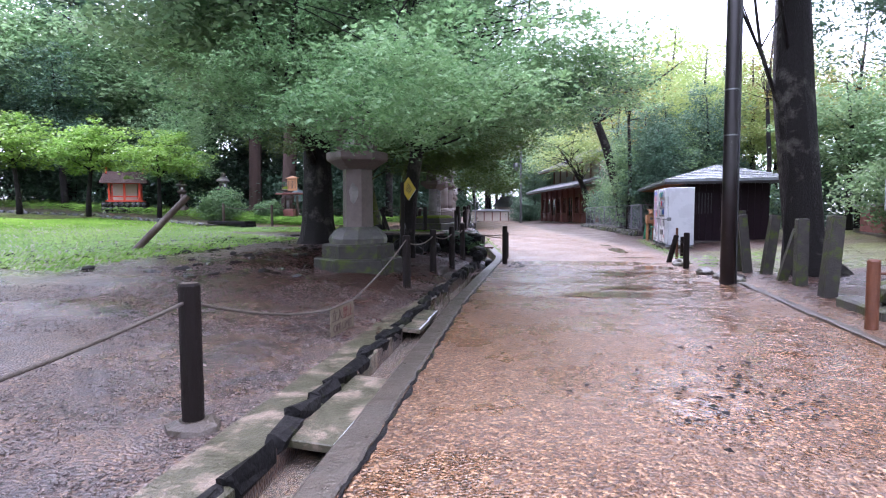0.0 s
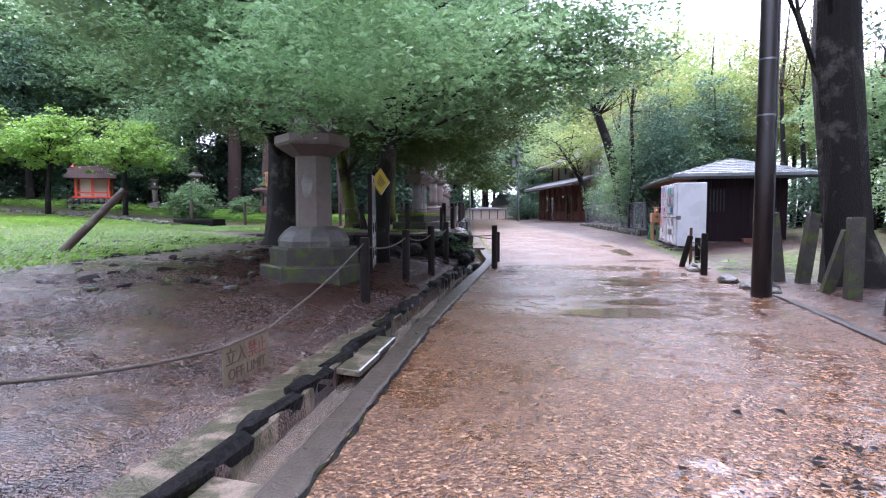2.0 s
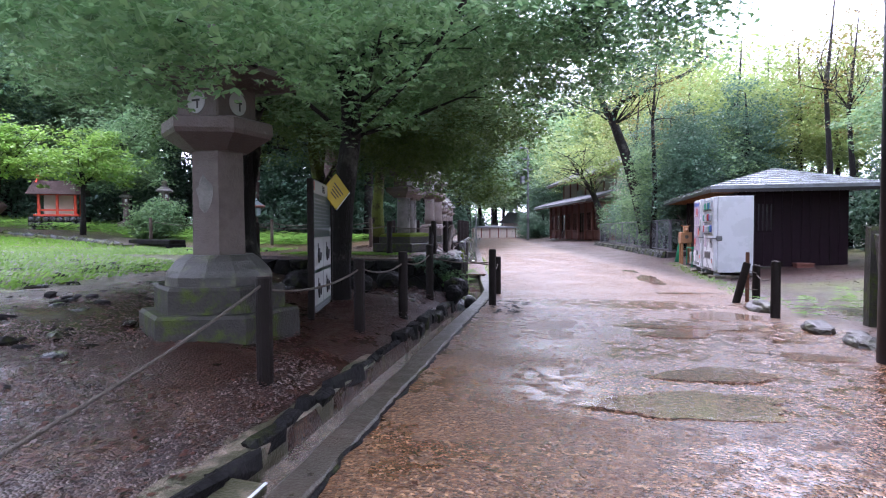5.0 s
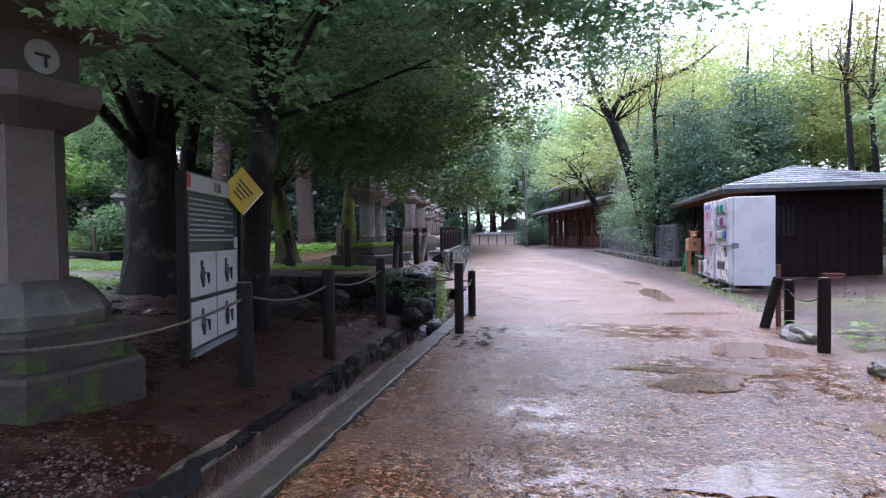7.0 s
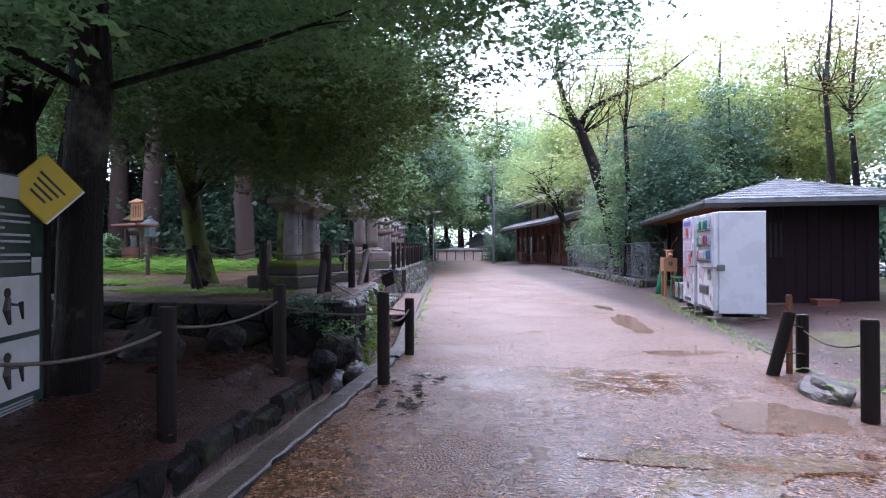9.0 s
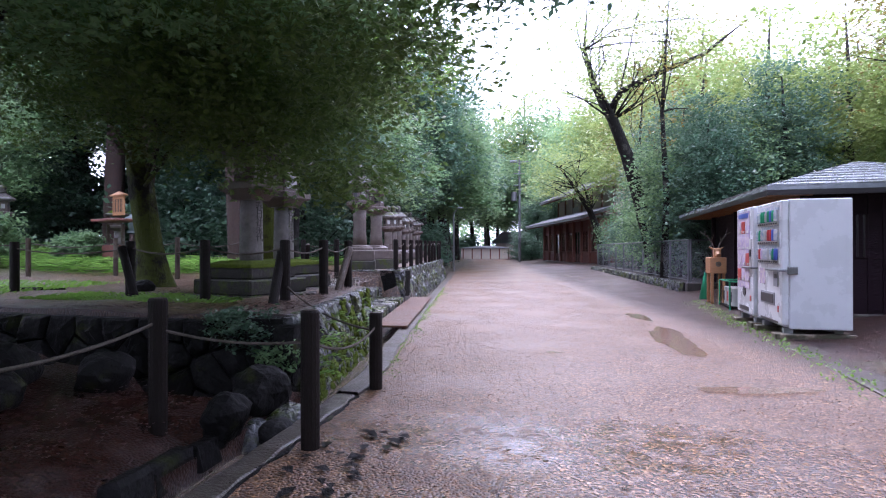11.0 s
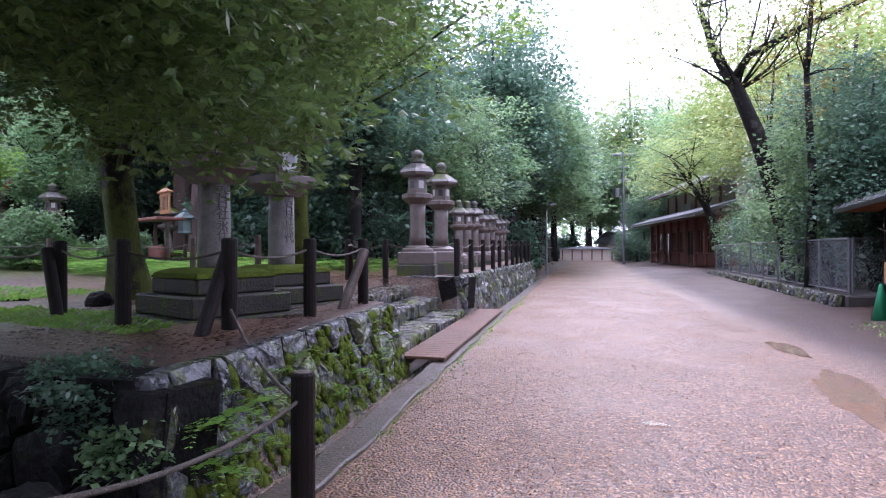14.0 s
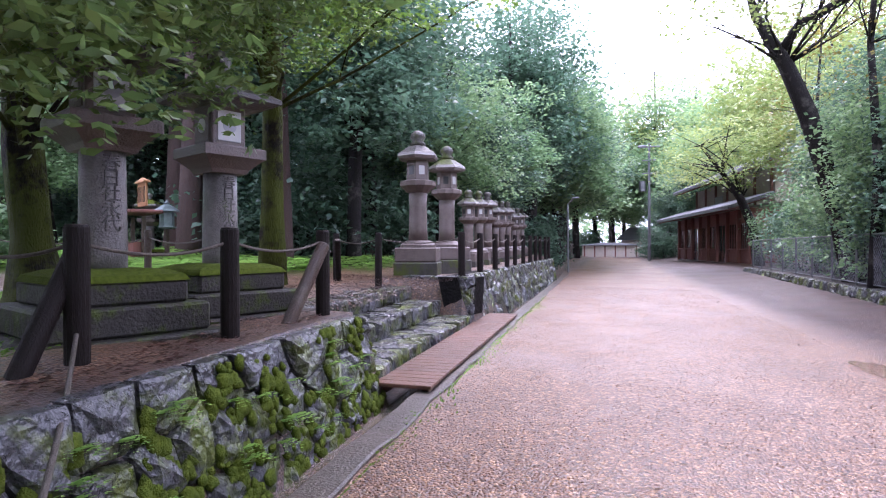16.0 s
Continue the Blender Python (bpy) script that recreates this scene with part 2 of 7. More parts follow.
M_BARK = mat("dark_bark", (0.0144, 0.0112, 0.01024), (0.0064, 0.00512, 0.0048), 0.75, 0.5, 14, 1.0, 26, stretch=(3, 3, 0.6), third=(0.09, 0.085, 0.07), third_at=0.6, bump_dist=0.04, spec=0.2)
M_BARK_MOSS = mat("mossy_bark", (0.018, 0.0135, 0.0105), (0.009, 0.0072, 0.006), 0.8, 0.55, 14, 1.0, 26, stretch=(3, 3, 0.6), third=(0.06, 0.075, 0.012), third_scale=2.0, third_at=0.47, bump_dist=0.04, spec=0.12)
M_BARK_RED = mat("cedar_bark", (0.077, 0.0385, 0.028), (0.035, 0.0196, 0.0154), 0.8, 0.6, 14, 1.0, 26, stretch=(4, 4, 0.4), bump_dist=0.04)
M_POLE = mat("brown_painted_steel", (0.01176, 0.00756, 0.0084), (0.0084, 0.00546, 0.0063), 0.45, 0.35, 5, 0.1, 30, third=(0.07, 0.06, 0.06), third_scale=6, third_at=0.68)
M_WHITE = mat("white_enamel", (0.60, 0.615, 0.64), (0.55, 0.565, 0.59), 0.3, 0.25, 2.0, 0.03, 8, third=(0.6, 0.6, 0.6), third_scale=3, third_at=0.7)
M_GREY = mat("grey_plastic", (0.30, 0.31, 0.33), (0.22, 0.23, 0.25), 0.45, None, 6, 0.1, 40)
M_BLACK = mat("black_plastic", (0.012, 0.012, 0.014), (0.02, 0.02, 0.022), 0.35, None, 6, 0.1, 40)
M_STEEL = mat("galvanised_steel", (0.204, 0.21, 0.216), (0.144, 0.15, 0.156), 0.5, 0.35, 14, 0.2, 40, metal=0.7)
M_HUT = mat("maroon_boards", (0.01714, 0.007956, 0.01224), (0.01102, 0.005508, 0.008568), 0.5, 0.35, 5, 0.4, 18, stretch=(1, 1, 6), spec=0.12)
M_HUT_WOOD = mat("orange_wood", (0.34, 0.16, 0.06), (0.22, 0.10, 0.04), 0.6, None, 6, 0.3, 20, stretch=(1, 6, 6))
M_SLATE = mat("wet_slate", (0.24, 0.264, 0.282), (0.156, 0.168, 0.18), 0.22, 0.08, 5, 0.35, 26, third=(0.16, 0.17, 0.175), third_scale=1.6, third_at=0.55, obj_var=0.25)
M_TILE = mat("grey_roof_tile", (0.16, 0.16, 0.165), (0.09, 0.09, 0.095), 0.4, 0.25, 6, 0.4, 20, obj_var=0.2)
M_RED = mat("vermilion_lacquer", (0.62, 0.075, 0.03), (0.5, 0.05, 0.02), 0.45, None, 6, 0.15, 30)
M_BENGARA = mat("faded_red_wood", (0.192, 0.068, 0.048), (0.136, 0.048, 0.036), 0.65, None, 6, 0.3, 20, stretch=(3, 3, 0.5))
M_PLASTER = mat("pale_plaster", (0.58, 0.50, 0.42), (0.48, 0.42, 0.36), 0.8, None, 3, 0.2, 30)
M_GLASS = mat("dark_window_glass", (0.02, 0.024, 0.028), None, 0.06, None, 3, 0.0)
M_PLANK = mat("wet_deck_plank", (0.12, 0.051, 0.027), (0.072, 0.03, 0.0168), 0.4, 0.25, 8, 0.4, 24, stretch=(1, 8, 8), obj_var=0.25)
M_BOARD_GREEN = mat("dark_green_panel", (0.025, 0.05, 0.04), (0.02, 0.04, 0.032), 0.3, None, 4, 0.05, 30)
M_PAPER = mat("white_panel", (0.4216, 0.4216, 0.408), (0.3536, 0.3536, 0.34), 0.4, None, 5, 0.05, 30)
M_YELLOW = mat("yellow_plate", (0.49, 0.35, 0.014), (0.42, 0.294, 0.014), 0.45, None, 5, 0.05, 30)
M_GREEN = mat("green_plastic", (0.014, 0.294, 0.14), (0.0105, 0.238, 0.112), 0.4, None, 5, 0.05, 30)
M_SIGNRED = mat("faded_red_paint", (0.13, 0.025, 0.02), (0.09, 0.02, 0.018), 0.6, None, 20, 0.0)
M_SIGNDARK = mat("faded_brown_paint", (0.035, 0.018, 0.015), (0.06, 0.035, 0.03), 0.6, None, 20, 0.0)
M_SIGN = mat("stained_plate", (0.165, 0.13, 0.085), (0.10, 0.078, 0.05), 0.5, 0.35, 7, 0.2, 30, third=(0.08, 0.058, 0.034), third_scale=5, third_at=0.56)
M_BOX = mat("varnished_wood", (0.40, 0.20, 0.09), (0.30, 0.14, 0.06), 0.5, None, 8, 0.2, 30, stretch=(1, 6, 6))
M_RUST = mat("rusty_steel", (0.132, 0.042, 0.015), (0.078, 0.024, 0.0108), 0.6, 0.45, 10, 0.4, 40)
M_BRONZE = mat("green_bronze", (0.16, 0.21, 0.20), (0.09, 0.12, 0.115), 0.5, 0.4, 9, 0.3, 40, metal=0.3)
M_DISPLAY = mat("drink_samples", (0.32, 0.40, 0.52), (0.62, 0.60, 0.60), 0.25, None, 26, 0.0, grain="voronoi")
M_POSTER = mat("coloured_display", (0.50, 0.42, 0.62), (0.66, 0.56, 0.60), 0.25, None, 18, 0.0, grain="voronoi")
M_LINE = mat("dark_print", (0.03, 0.03, 0.03), None, 0.5, None, 5, 0.0)
M_BLUE = mat("blue_print", (0.08, 0.14, 0.5), None, 0.4, None, 5, 0.0)
M_CANRED = mat("red_print", (0.55, 0.06, 0.05), None, 0.4, None, 5, 0.0)
M_DEAD = mat("fallen_leaf", (0.08, 0.026, 0.014), (0.034, 0.014, 0.009), 0.5, 0.35, 30, 0.2, 60, island_var=0.5)
M_PEBBLE = mat("gravel_stone", (0.22, 0.125, 0.07), (0.08, 0.041, 0.022), 0.45, 0.25, 30, 0.3, 90, island_var=0.7)
M_PEBBLE_GREY = mat("earth_pebble", (0.17, 0.13, 0.115), (0.06, 0.046, 0.042), 0.45, 0.25, 30, 0.3, 90, island_var=0.7)
L_MAPLE = leaf_mat("maple_leaf", (0.08, 0.185, 0.075), (0.27, 0.43, 0.20), 0.52, 0.3)
L_MAPLE_Y = leaf_mat("young_maple_leaf", (0.11, 0.24, 0.045), (0.26, 0.41, 0.08), 0.5, 0.35)
L_MAPLE_D = leaf_mat("mixed_maple_leaf", (0.04, 0.09, 0.028), (0.165, 0.25, 0.065), 0.5, 0.35)
L_EVER = leaf_mat("evergreen_leaf", (0.04, 0.095, 0.06), (0.13, 0.225, 0.14), 0.52, 0.35)
L_BROAD = leaf_mat("broadleaf", (0.095, 0.195, 0.09), (0.27, 0.40, 0.19), 0.58, 0.4)
L_YELLOW = leaf_mat("yellowing_leaf", (0.15, 0.25, 0.07), (0.36, 0.42, 0.14), 0.5, 0.4)
L_FERN = leaf_mat("fern_leaf", (0.11, 0.25, 0.04), (0.25, 0.42, 0.08), 0.5, 0.4)
L_CHERRY = leaf_mat("cherry_leaf", (0.10, 0.13, 0.03), (0.28, 0.20, 0.05), 0.4, 0.4)
M_FOAM = mat("white_water", (0.55, 0.57, 0.6), (0.25, 0.26, 0.28), 0.2, 0.1, 25, 0.6, 40, stretch=(1, 1, 0.4))
M_PLINTH = mat("dark_mossy_plinth", (0.05, 0.045, 0.04), (0.028, 0.026, 0.023), 0.6, 0.4, 9, 0.7, 45, third=(0.05, 0.068, 0.012), third_scale=5.0, third_at=0.56, spec=0.15)

# ---- mesh helpers ----


def part(name, data, material, parent=None, label="", smooth=False):
    """One mesh object from a bmesh or from (verts, faces), under a thing or a part."""
    me = bpy.data.meshes.new(name)
    if isinstance(data, bmesh.types.BMesh):
        data.to_mesh(me)
        data.free()
    else:
        me.from_pydata([tuple(v) for v in data[0]], [], [tuple(f) for f in data[1]])
    me.materials.append(material)
    if smooth:
        me.polygons.foreach_set("use_smooth", [True] * len(me.polygons))
    me.update()
    ob = new(name, me)
    if parent:
        ob.parent = parent
    if label:
        ob["label"] = label
    return ob


def thing(name, m, label, category, group="", kind=""):
    ob = new(name)
    ob.empty_display_size = 0.2
    ob.matrix_basis = m
    return tagged(ob, label, category, group, kind)


def merge(*items):
    vs, fs = [], []
    for v, f in items:
        k = len(vs)
        vs += [tuple(p) for p in v]
        fs += [tuple(i + k for i in q) for q in f]
    return vs, fs


def move(item, m):
    return [m @ Vector(v) for v in item[0]], item[1]


def box(cx, cy, cz, sx, sy, sz, bevel=0.0, m=None):
    """A box by its centre and sizes, with bevelled edges."""
    bm = bmesh.new()
    bmesh.ops.create_cube(bm, size=1, matrix=Matrix.LocRotScale((cx, cy, cz), None, (sx, sy, sz)))
    if bevel:
        bmesh.ops.bevel(bm, geom=bm.edges[:], offset=bevel, segments=1, affect="EDGES")
    if m:
        bm.transform(m)
    bm.normal_update()
    bm.verts.index_update()
    out = [v.co.copy() for v in bm.verts], [[v.index for v in f.verts] for f in bm.faces]
    bm.free()
    return out


def prof(rings, n=24, square=False, turn=0.0, wob=0.0, seed=0, cap=True):
    """A turned solid: rings of (radius, z). square: four-sided with the radius as half the width."""
    r = random.Random(seed)
    vs, fs = [], []
    if square:
        n, k, turn = 4, math.sqrt(2), turn + math.pi / 4
    else:
        k = 1
    for rad, z in rings:
        for i in range(n):
            a = turn + 2 * math.pi * i / n
            q = rad * k * (1 + r.uniform(-wob, wob))
            vs.append((q * math.cos(a), q * math.sin(a), z + r.uniform(-wob, wob) * 0.3 * rad))
    for j in range(len(rings) - 1):
        for i in range(n):
            fs.append((j * n + i, j * n + (i + 1) % n, (j + 1) * n + (i + 1) % n, (j + 1) * n + i))
    if cap:
        fs += [tuple(range(n))[::-1], tuple((len(rings) - 1) * n + i for i in range(n))]
    return vs, fs


def tube(pts, radii, n=8, wob=0.0, seed=0):
    """A tapered tube along points."""
    r = random.Random(seed)
    pts = [Vector(p) for p in pts]
    vs, fs = [], []
    side = None
    for i, p in enumerate(pts):
        d = (pts[min(i + 1, len(pts) - 1)] - pts[max(i - 1, 0)]).normalized()
        side = (side - side.dot(d) * d).normalized() if side else d.orthogonal().normalized()
        up = d.cross(side)
        for k in range(n):
            a = 2 * math.pi * k / n
            q = radii[i] * (1 + r.uniform(-wob, wob))
            vs.append(p + q * (math.cos(a) * side + math.sin(a) * up))
    for j in range(len(pts) - 1):
        for i in range(n):
            fs.append((j * n + i, j * n + (i + 1) % n, (j + 1) * n + (i + 1) % n, (j + 1) * n + i))
    fs += [tuple(range(n))[::-1], tuple((len(pts) - 1) * n + i for i in range(n))]
    return vs, fs


def blob(sx, sy, sz, seed, sub=2, rough=0.25, flat=0.0):
    """A rough stone: an icosphere pushed in and out."""
    bm = bmesh.new()
    bmesh.ops.create_icosphere(bm, subdivisions=sub, radius=1)
    off = Vector((seed * 3.17, seed * 1.31, seed * 0.77))
    for v in bm.verts:
        k = 1 + rough * noise.noise(v.co * 1.3 + off) + 0.4 * rough * noise.noise(v.co * 3.1 + off)
        v.co = Vector((v.co.x * sx * k, v.co.y * sy * k, max(v.co.z, flat - 1) * sz * k))
    bm.verts.index_update()
    out = [v.co.copy() for v in bm.verts], [[v.index for v in f.verts] for f in bm.faces]
    bm.free()
    return out


def quads_mesh(name, verts, material, parent=None, label="", n=4):
    """A mesh of loose quads (n verts each), for leaves."""
    count = len(verts) // n
    me = bpy.data.meshes.new(name)
    me.vertices.add(count * n)
    me.vertices.foreach_set("co", np.ascontiguousarray(verts, dtype=np.float32).ravel())
    me.loops.add(count * n)
    me.loops.foreach_set("vertex_index", np.arange(count * n, dtype=np.int32))
    me.polygons.add(count)
    me.polygons.foreach_set("loop_start", np.arange(0, count * n, n, dtype=np.int32))
    me.polygons.foreach_set("loop_total", np.full(count, n, dtype=np.int32))
    me.update(calc_edges=True)
    me.materials.append(material)
    ob = new(name, me)
    if parent:
        ob.parent = parent
    if label:
        ob["label"] = label
    return ob


def palmate(c, size, tilt=0.5, droop=0.25, seed=0, slim=0.42):
    """Maple leaves: three slender lobes that spread from one stalk."""
    g = np.random.default_rng(seed)
    n = len(c)
    a = g.uniform(0, 2 * np.pi, n)
    dz = g.normal(-droop, tilt * 0.6, n)
    up = np.stack([g.normal(0, tilt, n), g.normal(0, tilt, n), np.ones(n)], 1)
    L = (size * g.uniform(0.6, 1.25, n))[:, None]
    out = []
    for turn, k in ((-0.95, 0.8), (0.0, 1.0), (0.95, 0.8)):
        d = np.stack([np.cos(a + turn), np.sin(a + turn), dz], 1)
        d /= np.linalg.norm(d, axis=1)[:, None]
        s = np.cross(up, d)
        s /= np.linalg.norm(s, axis=1)[:, None]
        w = L * slim * 0.5 * k
        mid = c + d * L * 0.42 * k
        out.append(np.stack([c, mid + s * w, c + d * L * k, mid - s * w], 1))
    return np.stack(out, 1).reshape(-1, 3)


def leaf_verts(c, size, tilt=0.5, droop=0.25, seed=0, slim=0.62):
    """Four verts a leaf: base, side, tip, side, folded at the rib."""
    g = np.random.default_rng(seed)
    n = len(c)
    a = g.uniform(0, 2 * np.pi, n)
    d = np.stack([np.cos(a), np.sin(a), g.normal(-droop, tilt * 0.6, n)], 1)
    d /= np.linalg.norm(d, axis=1)[:, None]
    up = np.stack([g.normal(0, tilt, n), g.normal(0, tilt, n), np.ones(n)], 1)
    s = np.cross(up, d)
    s /= np.linalg.norm(s, axis=1)[:, None]
    nn = np.cross(d, s)
    L = (size * g.uniform(0.6, 1.25, n))[:, None]
    w = L * slim * 0.5
    mid = c + d * L * 0.5 + nn * L * 0.12
    return np.stack([c, mid + s * w, c + d * L, mid - s * w], 1).reshape(-1, 3)


def crown_points(blobs, clumps, per, spread, flat=0.5, seed=0, shell=0.45):
    """Leaf places: clumps spread through uneven ellipsoids, thicker towards their skins. Returns (leaves, clump centres)."""
    g = np.random.default_rng(seed)
    vol = np.array([b[3] * b[4] * b[5] for b in blobs]) ** 0.75
    pick = g.choice(len(blobs), clumps, p=vol / vol.sum())
    b = np.array(blobs)[pick]
    v = g.normal(size=(clumps, 3))
    v /= np.linalg.norm(v, axis=1)[:, None]
    ph = g.uniform(0, 6.28, 6)
    wave = 1 + 0.13 * np.sin(3 * v[:, 0] * 2 + ph[0]) + 0.13 * np.sin(5 * v[:, 1] + ph[1]) + 0.1 * np.sin(7 * v[:, 2] + 4 * v[:, 0] + ph[2])
    r = g.uniform(0, 1, clumps) ** shell * wave
    cc = b[:, :3] + v * b[:, 3:6] * r[:, None]
    sz = spread * g.uniform(0.5, 1.4, clumps)
    k = g.poisson(per, clumps) + 3
    idx = np.repeat(np.arange(clumps), k)
    off = g.normal(size=(len(idx), 3)) * (sz[idx])[:, None] * np.array([1, 1, flat]) * 0.6
    return cc[idx] + off, cc


def tree(name, m, trunk_pts, radii, blobs, clumps, per, spread, leaf, lmat, bark, label, category="tree", limbs=10, flat=0.5, seed=0, tilt=0.5,
         twig=0.05, slim=0.62, group="", low=None, maple=False):
    """A tapered trunk with limbs that reach into a crown of leaf clumps."""
    g = random.Random(seed)
    t = thing(name, m, label, category, group)
    pts, cc = crown_points(blobs, clumps, per, spread, flat, seed)
    if low is not None:
        pts = pts[pts[:, 2] > low]
    items = [tube(trunk_pts, radii, 12, 0.10, seed)]
    tp = [Vector(p) for p in trunk_pts]
    for i in range(limbs):
        c = Vector(cc[g.randrange(len(cc))])
        k = g.randrange(max(1, int(len(tp) * 0.55)), len(tp))
        s = tp[k]
        if c.z < s.z - 0.5:
            c.z = s.z + g.uniform(-0.3, 0.6)
        bend = Vector((g.uniform(-1, 1), g.uniform(-1, 1), g.uniform(-0.2, 1.0))) * (c - s).length * 0.13
        path = [s, s.lerp(c, 0.3) + bend, s.lerp(c, 0.65) + bend * 0.7, c]
        r0 = min(radii[k] * 0.55, twig * 2.0)
        items.append(tube(path, [r0, r0 * 0.7, r0 * 0.45, r0 * 0.15], 6, 0.06, seed + i))
        for j in range(2):
            e = path[2] + Vector((g.uniform(-1, 1), g.uniform(-1, 1), g.uniform(-0.3, 0.7))) * (c - s).length * 0.35
            items.append(tube([path[1 + j], path[1 + j].lerp(e, 0.5) + bend * 0.2, e], [r0 * 0.4, r0 * 0.25, r0 * 0.06], 5, 0.05, seed + i))
    part("trunk", merge(*items), bark, t, smooth=True)
    quads_mesh("crown", palmate(pts, leaf, tilt, seed=seed + 1) if maple else leaf_verts(pts, leaf, tilt, seed=seed + 1, slim=slim), lmat, t)
    return t


def text_part(name, body, size, m, material, parent=None, vertical=False, depth=0.002):
    """Lettering in the built-in font as a thin mesh. Vertical text is one character a line."""
    cu = bpy.data.curves.new(name, "FONT")
    cu.body = "\n".join(body) if vertical else body
    cu.size, cu.extrude, cu.align_x = size, depth, "CENTER"
    cu.space_line = 0.82 if vertical else 1.0
    tmp = new("lettering", cu)
    bpy.context.view_layer.update()
    me = bpy.data.meshes.new_from_object(tmp.evaluated_get(bpy.context.evaluated_depsgraph_get()))
    bpy.data.objects.remove(tmp)
    me.materials.clear()
    me.materials.append(material)
    ob = new(name, me)
    ob.parent = parent
    ob.matrix_basis = m
    return ob


# ---- lie of the land ----
EDGE_Y = (-40, 3, 8.4, 12, 15, 17, 19, 25.85, 40.7, 87, 400)
EDGE_X = (2.8, -0.44, -0.9, -1.09, -1.22, -1.32, -1.74, -3.05, -5.86, -13.5, -64.0)


def edge(y):
    """x of the road's left edge."""
    return np.interp(y, EDGE_Y, EDGE_X)


def step(a, b, v):
    t = np.clip((v - a) / (b - a), 0, 1)
    return t * t * (3 - 2 * t)


def drain(y):
    """Offsets from the road's edge of the drain's two sides, and its depth."""
    k = step(15.6, 17.2, y)
    return -0.50 - 0.03 * k, -0.20 - 0.04 * k, 0.2 * (1 - step(42, 46, y))


def gully(x, y):
    """How far a place lies inside the stream's gully below the terrace, 0 to 1."""
    south = np.interp(x, (-7.5, -5.3, -3.1, -1.9, -1.5), (16.3, 16.0, 15.6, 15.1, 15.0))
    return step(-0.05, 0.2, y - south) * (y < 16.45) * step(0.0, 0.12, edge(y) - 0.62 - x) * (x > -7.6)


def land(x, y):
    """Height of the ground."""
    o = x - edge(y)
    far = np.maximum(-x - 1.6, 0)
    near = 1 - step(3.5, 8, far)
    low = 0.058 * far + 0.022 * np.maximum(y - 8, 0) * (1 - 0.75 * near)
    low = low + 0.15 * (1 - np.exp(-np.maximum(-x - 1.42, 0) / 0.6)) * step(7.0, 9.6, y) * near
    low = np.minimum(low, 2.6 + 0.02 * far)
    terr = np.maximum(0.70 + 0.012 * np.maximum(y - 17, 0), low * 0.9 * (1 - near) + 0.0)
    terr = np.minimum(terr, 2.6 + 0.02 * far)
    left = np.where(y > 16.45, terr, low)
    left = left - gully(x, y) * (left + 0.55)
    fade = 1 - step(41, 44, y)
    left = np.where(y > 41, fade * left + (1 - fade) * 0.12 * np.maximum(-o - 0.4, 0) ** 0.5, left)
    right = 0.05 * step(4.2, 5.2, o) + 0.25 * step(5.4, 9, o) + 0.05 * np.maximum(o - 9, 0)
    right = np.minimum(right, 2.5)
    return np.where(o < -0.5, left, np.where(o > 0, right, 0.0))


FILMS = ((1.5, 5.0, 0.7, 0.8), (2.3, 6.2, 0.8, 1.0), (1.4, 10.1, 2.0, 0.8), (1.25, 9.8, 1.3, 0.55), (1.9, 13.0, 1.3, 0.9), (2.2, 7.6, 0.8, 1.3), (1.8, 8.5, 0.9, 0.8), (0.9, 7.4, 0.5, 0.5), (1.0, 11.6, 1.6, 0.5),
         (2.4, 10.6, 0.9, 1.0), (0.8, 15.4, 1.6, 0.6), (-3.8, 8.2, 1.6, 0.8), (-5.5, 10.0, 1.6, 1.0), (-4.6, 6.6, 1.2, 0.7))


def wet_film(x, y):
    """Where rain water stands between the stones, 0 to 1."""
    film = np.zeros(len(x))
    for cx, cy, rx, ry in FILMS:
        film = np.maximum(film, np.clip(2.0 * np.exp(-((x - cx) / rx) ** 2 - ((y - cy) / ry) ** 2), 0, 1))
    return film


